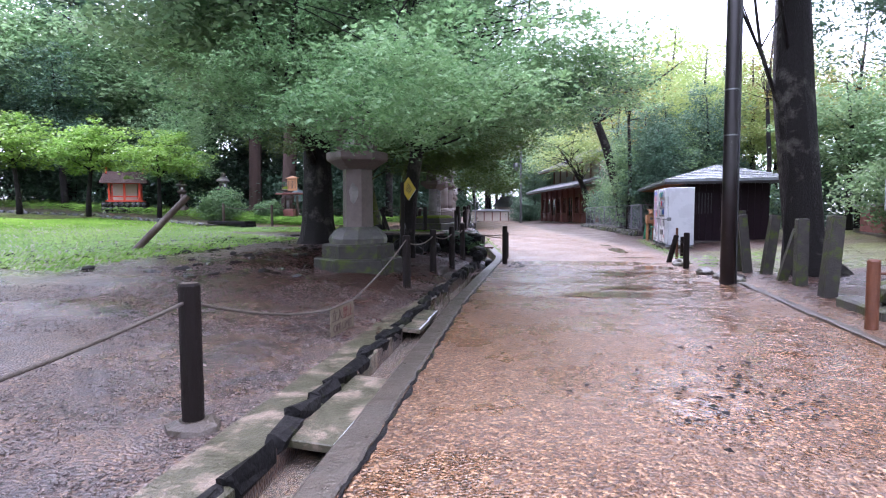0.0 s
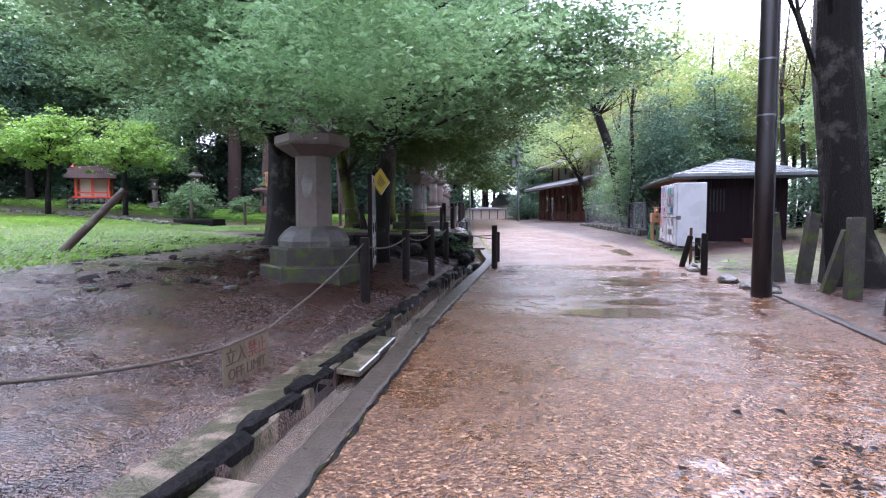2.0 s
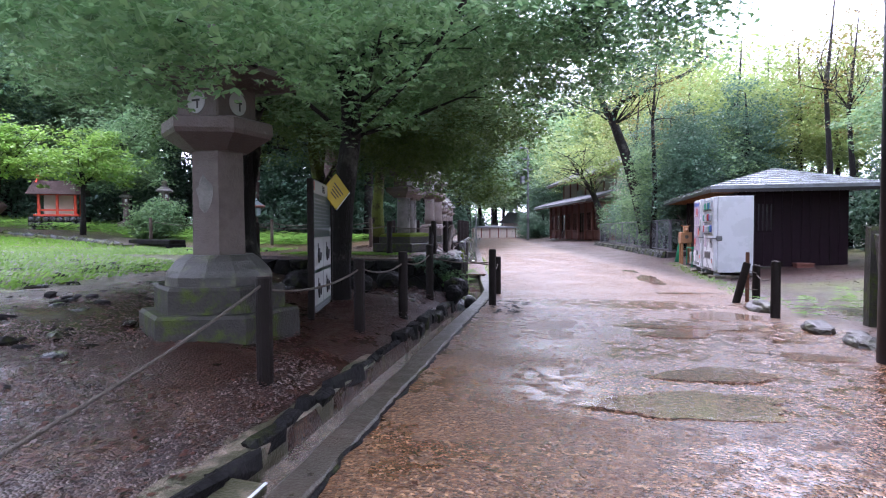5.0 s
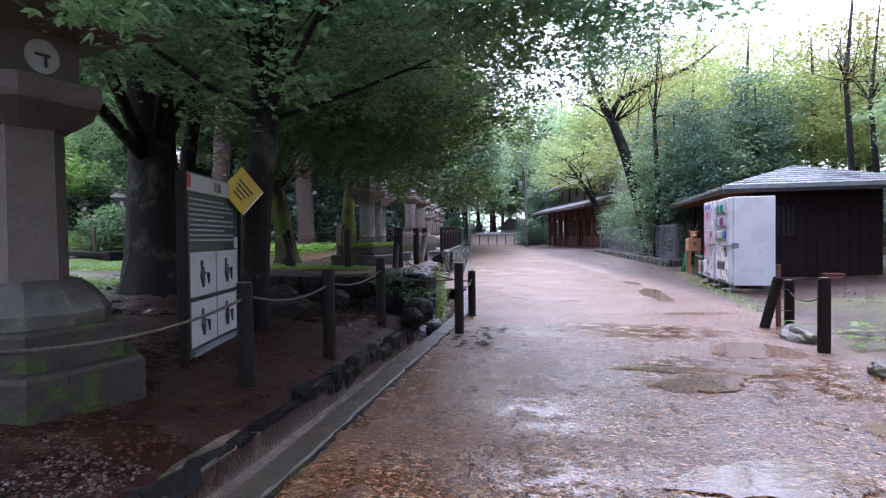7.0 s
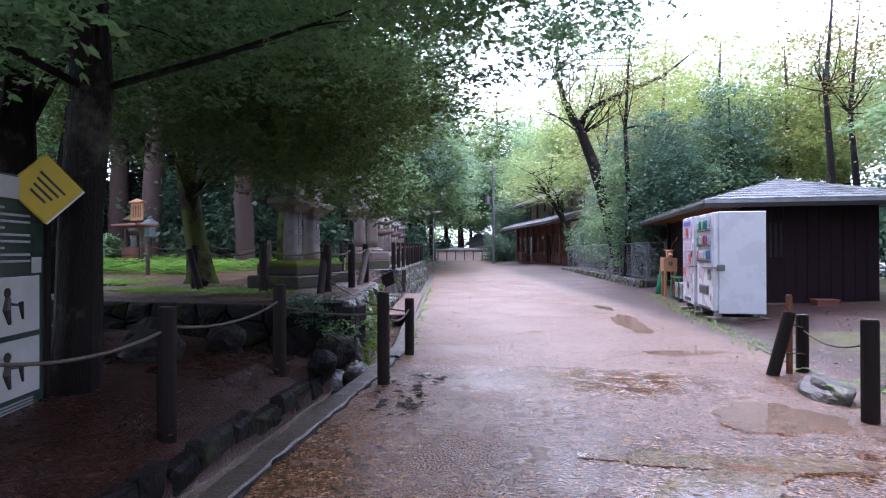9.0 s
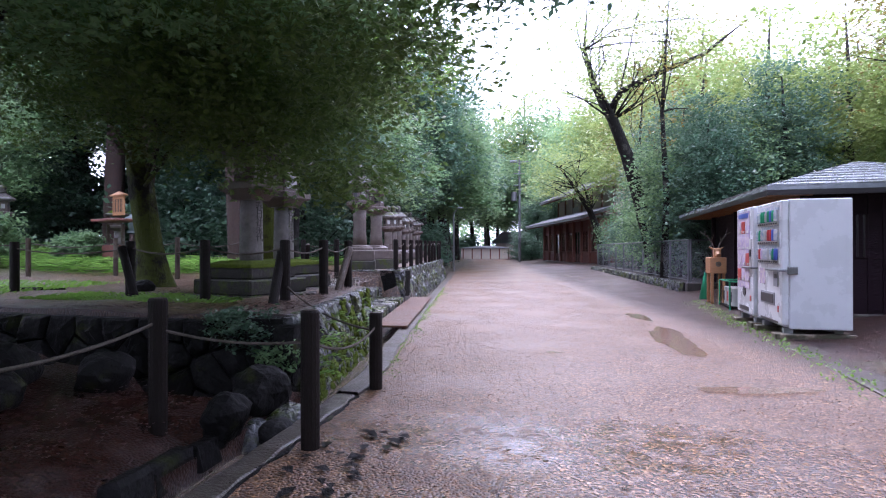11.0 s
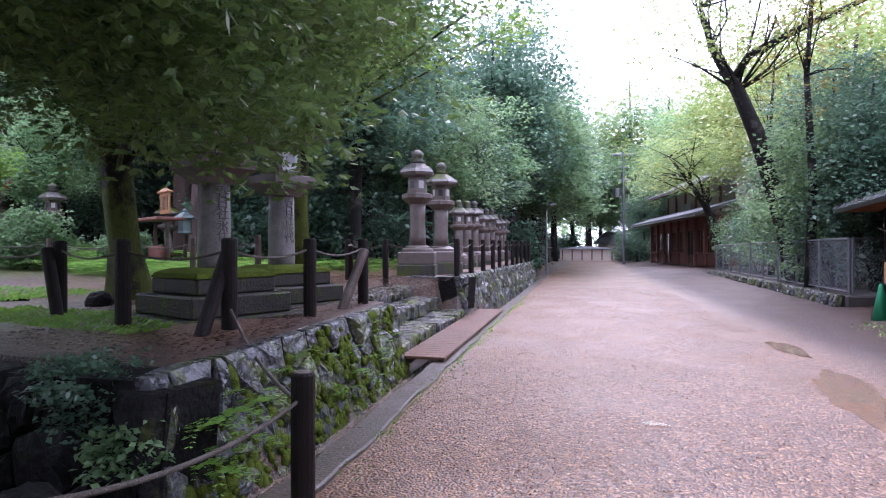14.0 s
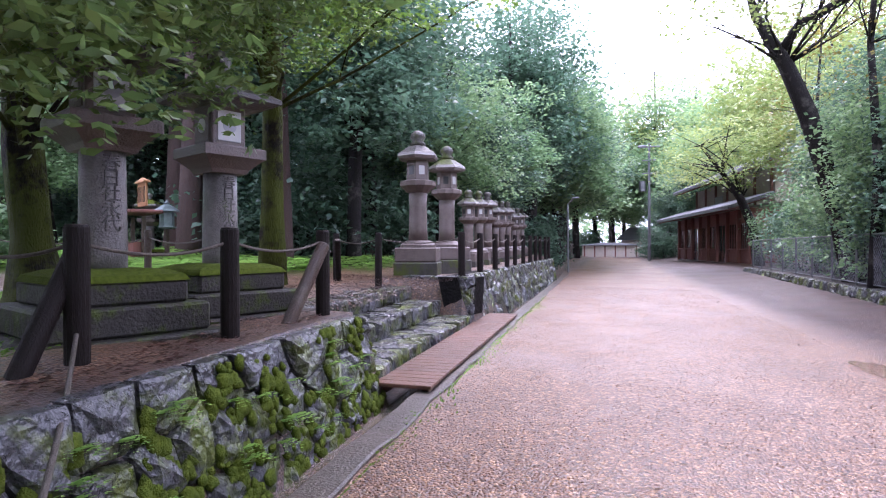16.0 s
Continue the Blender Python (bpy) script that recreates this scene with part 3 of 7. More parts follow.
def build_ground():
    base = [-160, -110, -75, -50, -36, -27, -21, -17, -14, -12, -10.5, -9.2, -8, -7, -6.2, -5.4, -4.7, -4.1, -3.5, -3, -2.6, -2.3, -2.0, -1.75, -1.5, -1.3, -1.15]
    right = [0.15, 0.4, 0.7, 1, 1.4, 1.8, 2.2, 2.6, 3, 3.4, 3.8, 4.2, 4.5, 4.8, 5.2, 5.6, 6.2, 7, 8, 10, 13, 17, 23, 32, 45, 65, 100, 160]
    ys = np.concatenate([[-160, -90, -50, -30, -18, -10, -6], np.arange(-3, 30, 0.25), np.arange(30, 60, 1.0), [62, 66, 72, 80, 95, 120, 160, 230, 320]])
    cols = []
    for y in ys:
        a, b, d = drain(y)
        wall_on = 16.4 < y < 41
        top = -0.84 if wall_on else a - 0.03
        zt = float(land(edge(y) - 1.1, y)) if wall_on else 0.0
        row = []
        for o in base:
            row.append((o, float(land(edge(y) + o, y))))
        row += [(top - 0.1, zt if wall_on else (float(land(edge(y) + top - 0.1, y)) if 14.9 < y <= 16.4 else 0.0)), (top, zt if wall_on else 0.0), (a - 0.002, -d if wall_on else 0.0), (a, -d), (b, -d), (b + 0.002, 0.0), (0.0, 0.0)]
        row += [(o, float(land(edge(y) + o, y))) for o in right]
        if 20.4 < y < 24.7:
            row = [(o, min(z, float(np.interp(o, (-2.5, -1.0), (0.66, -0.12)))) if -2.6 < o < a else z) for o, z in row]
        cols.append([(edge(y) + o, y, z) for o, z in row])
    n = len(cols[0])
    vs = np.array(cols).reshape(-1, 3)
    o = vs[:, 0] - edge(vs[:, 1])
    bump = 0.012 * np.sin(vs[:, 0] * 3.1 + vs[:, 1] * 1.7) + 0.012 * np.sin(vs[:, 0] * 1.3 - vs[:, 1] * 2.9 + 1)
    soft = np.where(o < -1.2, 1.6, np.where(o > 0.3, 0.35, 0.0))
    vs[:, 2] += bump * soft
    fs = [(r * n + c, r * n + c + 1, (r + 1) * n + c + 1, (r + 1) * n + c) for r in range(len(ys) - 1) for c in range(n - 1)]
    g = part("ground", (vs, fs), M_GROUND)
    tagged(g, "wet gravel walk beside muddy earth, moss and grass", "ground", kind="structure")
    x, y = vs[:, 0], vs[:, 1]
    grass = step(6.0, 9.5, -x - 0.12 * (y - 9)) * step(3, 9, y) * (1 - step(22, 27, y - 0.25 * (x + 14))) * (y < 60)
    grass = grass * (1 - step(18.3, 19.0, y) * step(-14, -12, x))
    grass = np.maximum(grass, 0.4 * step(16.6, 17.4, y) * (1 - step(18.6, 19.4, y)) * step(-5, -3.4, -np.abs(x + 4.4) * 2 - 2) * 1.0)
    grass = np.maximum(grass, 0.55 * step(5.0, 6.5, o) * (y < 19) * (y > 13))
    grass = np.maximum(grass, 0.7 * step(9, 14, o))
    grass = np.maximum(grass, 0.7 * step(12, 20, -o) * (y > 30))
    road = step(-0.25, 0.0, o) * (1 - step(4.4, 5.2, o))
    road = np.maximum(road, 0.8 * step(16.4, 17.2, y) * step(-0.3, 0.3, -o - 1.1) * (1 - step(8, 10, -o)))
    # band left of the walk: fallen leaves plus the trees' painted shade
    litter_shade = step(-5.6, -4.0, o) * (o < -0.5) * step(6.5, 10, y) * (1 - step(16.3, 16.7, y))
    litter_shade = np.maximum(litter_shade, 0.6 * step(4.4, 5.2, o) * (1 - step(10, 13, o)))
    film = wet_film(x, y)
    col = np.stack([grass, road, litter_shade, film], 1).astype(np.float32)
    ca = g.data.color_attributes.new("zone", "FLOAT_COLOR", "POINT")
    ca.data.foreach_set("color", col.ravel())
    g.data.polygons.foreach_set("use_smooth", [False] * len(g.data.polygons))
    return g


build_ground()


def ground_z(x, y):
    return float(land(np.array(x, float), np.array(y, float)))


def strip(name, ys, o0, o1, z0, z1, material, label, category, wob=0.012, seed=1):
    """A kerb that follows the road's edge, o0..o1 across, z0 its foot, z1 its top, slightly worn."""
    g = random.Random(seed)
    vs, fs = [], []
    for y in ys:
        a, b = o0(y), o1(y)
        e = edge(y)
        w = g.uniform(-wob, wob)
        h = z1 + g.uniform(-wob, wob) * 0.5
        vs += [(e + a, y, z0), (e + a, y, h - 0.01), (e + a + 0.015, y, h), (e + b - 0.015 + w, y, h), (e + b + w, y, h - 0.012), (e + b + w, y, z0)]
    for i in range(len(ys) - 1):
        for k in range(5):
            fs.append((i * 6 + k, i * 6 + k + 1, i * 6 + 6 + k + 1, i * 6 + 6 + k)[::-1])
    return tagged(part(name, (vs, fs), material), label, category, kind="structure")


yy = lambda a, b, s=0.16: list(np.arange(a, b, s))
strip("kerb_1", yy(-6, 16.3), lambda y: drain(y)[1] + 0.004, lambda y: 0.0, -0.22, 0.022, M_CONC, "worn wet concrete kerb along the gravel walk", "kerb")
strip("kerb_2", yy(16.3, 43, 0.3), lambda y: drain(y)[1] + 0.004, lambda y: 0.0, -0.22, 0.03, M_CONC, "cracked stone kerb of the drain below the wall", "kerb", 0.02, 5)
strip("apron", yy(-6, 11, 0.2), lambda y: -0.98 + 0.02 * y, lambda y: drain(y)[0] - 0.004, -0.22, 0.016, M_CONC_MOSS, "mossy concrete apron beside the drain", "apron", 0.012, 9)
strip("edging", yy(-6, 12.2, 0.3), lambda y: 3.62 + 0.078 * y - 0.012 * max(0, y - 6), lambda y: 3.74 + 0.078 * y - 0.012 * max(0, y - 6), -0.1, 0.035, M_CONC, "low stone edging of the walk", "edging", 0.02, 3)
strip("hut_apron", yy(16.6, 28.2, 0.4), lambda y: 3.28 + 0.012 * (y - 16) - edge(y), lambda y: 3.62 + 0.02 * (y - 16) - edge(y), -0.1, 0.05, M_CONC, "concrete strip beside the vending machines", "apron", 0.01, 4)

strip("kerb_joint", yy(-6, 16.3, 0.07), lambda y: 0.002, lambda y: 0.024 + 0.01 * math.sin(y * 7.3) + 0.008 * math.sin(y * 17.1), -0.1, 0.016, M_ROCK_DARK_SHADE, "ragged dark joint between kerb and gravel", "joint", 0.012, 8)

# water in the drain and puddles on the walk
wv, wf = [], []
for y in yy(-6, 42, 0.4):
    a, b, d = drain(y)
    wv += [(edge(y) + a, y, -0.145), (edge(y) + b + 0.002, y, -0.145)]
for i in range(len(wv) // 2 - 1):
    wf.append((2 * i, 2 * i + 1, 2 * i + 3, 2 * i + 2))
tagged(part("drain_water", (wv, wf), M_WATER), "brown rain water running in the drain", "water", kind="structure")


def puddle(x, y, rx, ry, turn, seed):
    g = random.Random(seed)
    ph = [g.uniform(0, 6.28) for _ in range(5)]
    n = 56
    vs = []
    for i in range(n):
        a = 2 * math.pi * i / n
        k = 1 + 0.14 * math.sin(2 * a + ph[0]) + 0.12 * math.sin(3 * a + ph[1]) + 0.07 * math.sin(7 * a + ph[2]) + 0.05 * math.sin(13 * a + ph[3])
        u, v = rx * k * math.cos(a), ry * k * math.sin(a)
        vs.append((x + u * math.cos(turn) - v * math.sin(turn), y + u * math.sin(turn) + v * math.cos(turn), 0.0))
    top = 0.012
    vs = [(p[0], p[1], top) for p in vs]
    ob = part("puddle", (vs, [tuple(range(n))]), M_WATER)
    ob.visible_shadow = False
    return tagged(ob, "shallow rain puddle on the gravel walk", "puddle", "puddles on the walk", kind="structure")


for i, q in enumerate([(1.15, 9.75, 0.75, 0.3, 0.1), (1.75, 13.2, 0.8, 0.16, 0.05), (1.55, 12.75, 0.5, 0.26, 0.5), (2.35, 14.3, 0.42, 0.5, 0.3),
                       (2.3, 17.3, 0.5, 0.15, 0.2), (1.5, 10.7, 0.55, 0.22, 0.4), (2.0, 20.4, 0.28, 1.2, 0.05), (1.9, 23.2, 0.25, 0.7, 0.2), 
                       (1.9, 27.5, 0.7, 0.16, -0.2), (2.6, 11.6, 0.3, 0.2, 0.2), (0.35, 18.9, 0.11, 0.05, 0.2)]):
    puddle(*q, seed=i)


# ---- stone walls ----
def clip(poly, p, q):
    """Keep the part of poly nearer to p than to q."""
    mx, my, nx, ny = (p[0] + q[0]) / 2, (p[1] + q[1]) / 2, q[0] - p[0], q[1] - p[1]
    out = []
    for i, a in enumerate(poly):
        b = poly[(i + 1) % len(poly)]
        da, db = (a[0] - mx) * nx + (a[1] - my) * ny, (b[0] - mx) * nx + (b[1] - my) * ny
        if da <= 0:
            out.append(a)
        if (da < 0) != (db < 0) and da != db:
            t = da / (da - db)
            out.append((a[0] + t * (b[0] - a[0]), a[1] + t * (b[1] - a[1])))
    return out


def stone_wall(name, p0, p1, z0, z1, batter, cell, material, label, seed, thick=0.35, bulge=0.06, jit=0.42):
    """A retaining wall of fitted rubble from p0 to p1, z1 its top; the face is on the right of p0 -> p1. Each stone is a piece."""
    g = random.Random(seed)
    p0, p1 = Vector((*p0, 0)), Vector((*p1, 0))
    length = (p1 - p0).length
    d = (p1 - p0) / length
    nrm = Vector((d.y, -d.x, 0))
    h = z1 - z0
    back = []
    for s, z, t in ((0, z0, 0), (length, z0, 0), (length, z1 - 0.03, 1), (0, z1 - 0.03, 1)):
        back.append(p0 + d * s - nrm * (batter * t + 0.07) + Vector((0, 0, z)))
    vs = back + [v - nrm * thick for v in back]
    wall = tagged(part(name, (vs, [(0, 1, 2, 3), (7, 6, 5, 4), (3, 2, 6, 7), (0, 4, 5, 1), (0, 3, 7, 4), (1, 5, 6, 2)]), M_ROCK_DARK_SHADE), label, "stone wall", kind="structure")
    rows = max(2, round(h / (cell * 0.82)))
    colsn = max(2, round(length / cell))
    seeds = [((i + 0.5 + (0.5 if j % 2 else 0) + g.uniform(-jit, jit)) * length / colsn, (j + 0.5 + g.uniform(-jit, jit)) * h / rows) for j in range(rows) for i in range(-1, colsn + 1)]
    for a in seeds:
        poly = [(0, 0), (length, 0), (length, h), (0, h)]
        for b in sorted(seeds, key=lambda q: (q[0] - a[0]) ** 2 + (q[1] - a[1]) ** 2)[1:14]:
            poly = clip(poly, a, b)
            if len(poly) < 3:
                break
        if len(poly) < 3:
            continue
        cx, cy = sum(q[0] for q in poly) / len(poly), sum(q[1] for q in poly) / len(poly)
        r = sum(math.hypot(q[0] - cx, q[1] - cy) for q in poly) / len(poly)
        if r < 0.05:
            continue
        gap = min(0.13, 0.014 / r)
        out = bulge * g.uniform(0.4, 1.3)
        fine = []
        for i, q in enumerate(poly):
            w = poly[(i + 1) % len(poly)]
            fine.append(q)
            if math.hypot(w[0] - q[0], w[1] - q[1]) > 0.12:
                k = g.uniform(0.35, 0.65)
                fine.append((q[0] + k * (w[0] - q[0]), q[1] + k * (w[1] - q[1])))
        rings = []
        for shrink, dep in ((gap, -0.09), (gap + 0.02, 0.25 * out), (gap + 0.16, 0.72 * out), (0.55, out)):
            ring = []
            for q in fine:
                j = 1 - shrink + g.uniform(-0.03, 0.03)
                s, z = cx + (q[0] - cx) * j, cy + (q[1] - cy) * j
                dd = dep * g.uniform(0.55, 1.35) if dep > 0 else dep
                ring.append(p0 + d * s + nrm * (dd - batter * z / h) + Vector((0, 0, z0 + z)))
            rings.append(ring)
        n = len(fine)
        sv = [v for ring in rings for v in ring]
        top = p0 + d * (cx + g.uniform(-0.02, 0.02)) + nrm * (out * g.uniform(0.9, 1.3) - batter * cy / h) + Vector((0, 0, z0 + cy))
        sv.append(top)
        sf = [(k * n + i, k * n + (i + 1) % n, (k + 1) * n + (i + 1) % n, (k + 1) * n + i) for k in range(3) for i in range(n)]
        sf += [(3 * n + i, 3 * n + (i + 1) % n, 4 * n) for i in range(n)]
        part("stone", (sv, sf), material, wall)
    return wall


# ---- stone lanterns ----
def lantern(name, x, y, z, kind, label, group="", turn=0.0, s=1.0):
    t = thing(name, pose(x, y, z, 0, 0, turn) @ Matrix.Scale(s, 4), label, "stone lantern", group)
    if kind == "square":
        # stepped square base, round shaft, square box and roof
        part("base_step", box(0, 0, 0.06, 1.28, 1.28, 0.14, 0.02), M_PLINTH, t)
        part("base_step", box(0, 0, 0.23, 1.06, 1.06, 0.20, 0.02), M_PLINTH, t)
        part("base_step", box(0, 0, 0.41, 0.84, 0.84, 0.16, 0.02), M_PLINTH, t)
        part("moss_cap", prof([(0.425, 0.485), (0.40, 0.53), (0.30, 0.565), (0.20, 0.575)], square=True, wob=0.02), M_MOSS, t, "green moss cushion on the base")
        part("shaft", prof([(0.155, 0.49), (0.158, 0.7), (0.152, 1.1), (0.148, 1.42)], 28, wob=0.008), M_STONE, t, smooth=True)
        part("platform", prof([(0.17, 1.40), (0.19, 1.44), (0.26, 1.51), (0.30, 1.54), (0.30, 1.62), (0.29, 1.635), (0.22, 1.65)], square=True), M_STONE_PINK, t)
        fb = part("fire_box", box(0, 0, 1.83, 0.33, 0.33, 0.38, 0.012), M_STONE_PINK, t)
        for k in range(4):
            q = pose(0, 0, 0, 0, 0, 90 * k)
            part("side_panel", move(box(0.168, 0, 1.83, 0.012, 0.23, 0.28, 0.003), q), M_PAPER if k in (0, 2) else M_STONE_PINK, fb)
            part("crest", move(prof([(0.065, 0.0), (0.065, 0.008)], 20), q @ pose(0.171, 0, 1.83, 0, 90, 0)), M_GREY if k in (0, 2) else M_PAPER, fb)
        part("roof", prof([(0.22, 2.01), (0.36, 2.035), (0.40, 2.06), (0.405, 2.10), (0.30, 2.17), (0.20, 2.24), (0.12, 2.30), (0.09, 2.32)], square=True, wob=0.01), M_STONE_DARK, t)
        part("moss_cap", prof([(0.33, 2.158), (0.30, 2.195), (0.20, 2.265), (0.13, 2.32)], square=True, wob=0.03, seed=3), M_MOSS, t, "moss on the roof")
        part("jewel", prof([(0.09, 2.31), (0.11, 2.35), (0.08, 2.38), (0.105, 2.44), (0.10, 2.49), (0.06, 2.54), (0.0, 2.57)], 18), M_STONE_DARK, t, smooth=True)
    elif kind == "hex":
        # six-sided plinths and shaft, wide flat roof
        a = math.pi / 6
        part("base_step", prof([(0.80, -0.12), (0.80, 0.37), (0.77, 0.40)], 6, turn=a, wob=0.01), M_PLINTH, t)
        part("base_step", prof([(0.65, 0.40), (0.65, 0.62), (0.62, 0.65)], 6, turn=a, wob=0.01), M_PLINTH, t)
        part("lotus_base", prof([(0.52, 0.65), (0.53, 0.74), (0.50, 0.80), (0.42, 0.89), (0.34, 0.95)], 12, wob=0.015), M_STONE_DARK, t)
        part("shaft", prof([(0.285, 0.95), (0.28, 1.4), (0.275, 1.99)], 6, turn=0.25, wob=0.006), M_STONE_PINK, t)
        part("lichen", prof([(0.085, 0.0), (0.075, 0.004)], 11, wob=0.35, seed=4), M_STONE, t, "pale lichen patch").matrix_basis = pose(0, 0, 0, 0, 0, 14.3 + 270) @ pose(0.243, 0.0, 1.55, 90, 0, 90) @ Matrix.Diagonal((1, 1.8, 1, 1))
        part("platform", prof([(0.30, 1.98), (0.42, 2.06), (0.53, 2.13), (0.55, 2.17), (0.55, 2.27), (0.52, 2.29)], 6, turn=a, wob=0.008), M_STONE_PINK, t)
        fb = part("fire_box", box(0, 0, 2.46, 0.54, 0.54, 0.36, 0.015), M_STONE_PINK, t)
        for k in range(4):
            disc = prof([(0.115, -0.006), (0.115, 0.008)], 24)
            part("round_window", move(disc, pose(0, 0, 0, 0, 0, 90 * k) @ pose(0.268, 0, 2.46, 0, 90, 0)), M_PAPER, fb, "white round window")
            part("crest", move(merge(box(-0.01, 0.0, 0, 0.02, 0.10, 0.004), box(0.035, 0.02, 0, 0.07, 0.018, 0.004)), pose(0, 0, 0, 0, 0, 90 * k) @ pose(0.279, 0, 2.46, 0, 90, 0)), M_LINE, fb)
        part("roof", prof([(0.30, 2.62), (0.60, 2.68), (0.66, 2.71), (0.66, 2.76), (0.50, 2.84), (0.28, 2.93), (0.17, 2.97)], square=True, wob=0.012), M_STONE_PINK, t)
        part("jewel", prof([(0.17, 2.96), (0.22, 3.02), (0.16, 3.06), (0.20, 3.14), (0.16, 3.24), (0.0, 3.34)], 18), M_STONE, t, smooth=True)
    else:
        # slender round lantern with a six-sided curled roof
        a = math.pi / 6
        part("base_step", box(0, 0, 0.14, 0.78, 0.78, 0.30, 0.02), M_STONE_MOSS, t)
        part("base_step", box(0, 0, 0.42, 0.74, 0.74, 0.26, 0.02), M_STONE_PINK, t)
        part("lotus_base", prof([(0.33, 0.55), (0.33, 0.60), (0.25, 0.66), (0.20, 0.68)], 20), M_STONE_PINK, t)
        part("shaft", prof([(0.18, 0.67), (0.165, 0.9), (0.16, 1.3), (0.17, 1.54)], 24), M_STONE_PINK, t, smooth=True)
        part("platform", prof([(0.19, 1.54), (0.28, 1.62), (0.33, 1.66), (0.33, 1.74), (0.27, 1.76)], 12), M_STONE_PINK, t)
        part("fire_box", prof([(0.22, 1.76), (0.21, 2.12)], 6, turn=a), M_STONE_PINK, t)
        for k in range(0, 6, 1):
            part("window", move(box(0.184, 0, 1.94, 0.012, 0.11, 0.16, 0.004), pose(0, 0, 0, 0, 0, 60 * k)), M_PAPER if k % 2 else M_BLACK, t)
        part("roof", prof([(0.24, 2.12), (0.37, 2.14), (0.40, 2.19), (0.37, 2.24), (0.26, 2.30), (0.16, 2.37), (0.12, 2.39)], 6, turn=a), M_STONE, t)
        part("roof_moss", prof([(0.36, 2.247), (0.255, 2.315), (0.16, 2.385)], 6, turn=a, wob=0.03, cap=False), M_STONE_MOSS, t)
        part("jewel", prof([(0.12, 2.38), (0.15, 2.43), (0.10, 2.47), (0.14, 2.54), (0.13, 2.60), (0.07, 2.66), (0.0, 2.68)], 16), M_STONE_MOSS, t, smooth=True)
    return t


def post(x, y, h, r=0.062, lean=(0, 0), material=None, label="dark-stained round log post of the rope fence", z=None, name="fence_post"):
    z = ground_z(x, y) if z is None else z
    t = thing(name, pose(x, y, z, lean[0], lean[1], 0), label, "post", "rope fence posts")
    part("shaft", prof([(r, -0.15), (r * 1.02, 0.2), (r, h - 0.015), (r * 0.9, h)], 14, wob=0.012, seed=int(x * 100)), material or M_POST, t, smooth=False)
    part("end_grain", prof([(r * 0.8, h - 0.002), (r * 0.78, h + 0.003)], 14), M_POST_BROWN, t)
    return t


def rope(a, b, sag, r=0.011):
    a, b = Vector(a), Vector(b)
    pts = []
    for i in range(17):
        k = i / 16
        p = a.lerp(b, k)
        p.z -= sag * 4 * k * (1 - k)
        pts.append(p)
    return tagged(part("rope", tube(pts, [r] * 17, 6), M_ROPE, smooth=True), "grey hemp rope strung between the fence posts", "rope", "fence ropes")


# ---- walls of the terrace ----
stone_wall("wall_terrace", (-1.72, 16.28), (-2.53, 20.35), -0.42, 0.72, 0.22, 0.33, M_ROCK, "retaining wall of fitted wet grey rubble with moss", 11)
# the gully wall's stones carry the trees' shade in their colour
stone_wall("wall_pit", (-9.0, 16.32), (-1.84, 16.10), -0.6, 0.66, 0.12, 0.40, M_ROCK_DARK_SHADE, "retaining wall with the shade of the trees in its colour", 12)
stone_wall("wall_far", (-3.45, 24.7), (-6.3, 40.9), -0.2, 0.86, 0.22, 0.42, M_ROCK, "long retaining wall of mossy rubble below the lanterns", 13)
stone_wall("wall_return", (-4.9, 24.75), (-3.5, 24.72), 0.2, 0.85, 0.1, 0.26, M_ROCK, "end of the rubble wall beside the steps", 14)


def stone_steps():
    t = thing("stone_steps", pose(0, 0, 0), "three low steps of rough wet stone blocks", "steps")
    g = random.Random(5)
    for k, (o, z) in enumerate(((-0.72, 0.20), (-1.25, 0.43), (-1.85, 0.66))):
        y = 20.45
        part("riser_core", box(edge(22.6) + o - 0.42, 22.6, z - 0.24, 0.75, 4.2, 0.30, 0.0, None), M_EARTH, t).matrix_basis = Matrix.Translation((edge(22.6), 22.6, 0)) @ pose(0, 0, 0, 0, 0, 10.8) @ Matrix.Translation((-edge(22.6), -22.6, 0))
        while y < 24.6:
            w = g.uniform(0.26, 0.5)
            for dep in (0.0, -0.3):
                b = box(0, 0, 0, 0.33, w * 0.97, 0.24, 0.03)
                b = ([v + Vector((g.uniform(-0.02, 0.02), g.uniform(-0.02, 0.02), g.uniform(-0.015, 0.015))) for v in b[0]], b[1])
                part("block", move(b, pose(edge(y) + o - 0.16 + dep + g.uniform(-0.03, 0.03), y + w / 2, z - 0.115 + g.uniform(-0.015, 0.015), 0, 0, 11)), M_ROCK, t)
            y += w


stone_steps()


def plank_bridge():
    t = thing("plank_bridge", pose(0, 0, 0), "wet brown plank walkway laid over the drain", "footbridge")
    y = 20.42
    while y < 26.0:
        part("plank", move(box(0, 0, 0, 0.56, 0.135, 0.035, 0.005), pose(edge(y) - 0.36, y, 0.075, 0, random.uniform(-0.5, 0.5), 10.5)), M_PLANK, t)
        y += 0.142
    for o in (-0.58, -0.14):
        part("bearer", box(0, 0, 0, 0.07, 5.6, 0.08, 0.005, pose(edge(23.2) + o, 23.2, 0.016, 0, 0, 10.8)), M_PLANK, t)


plank_bridge()

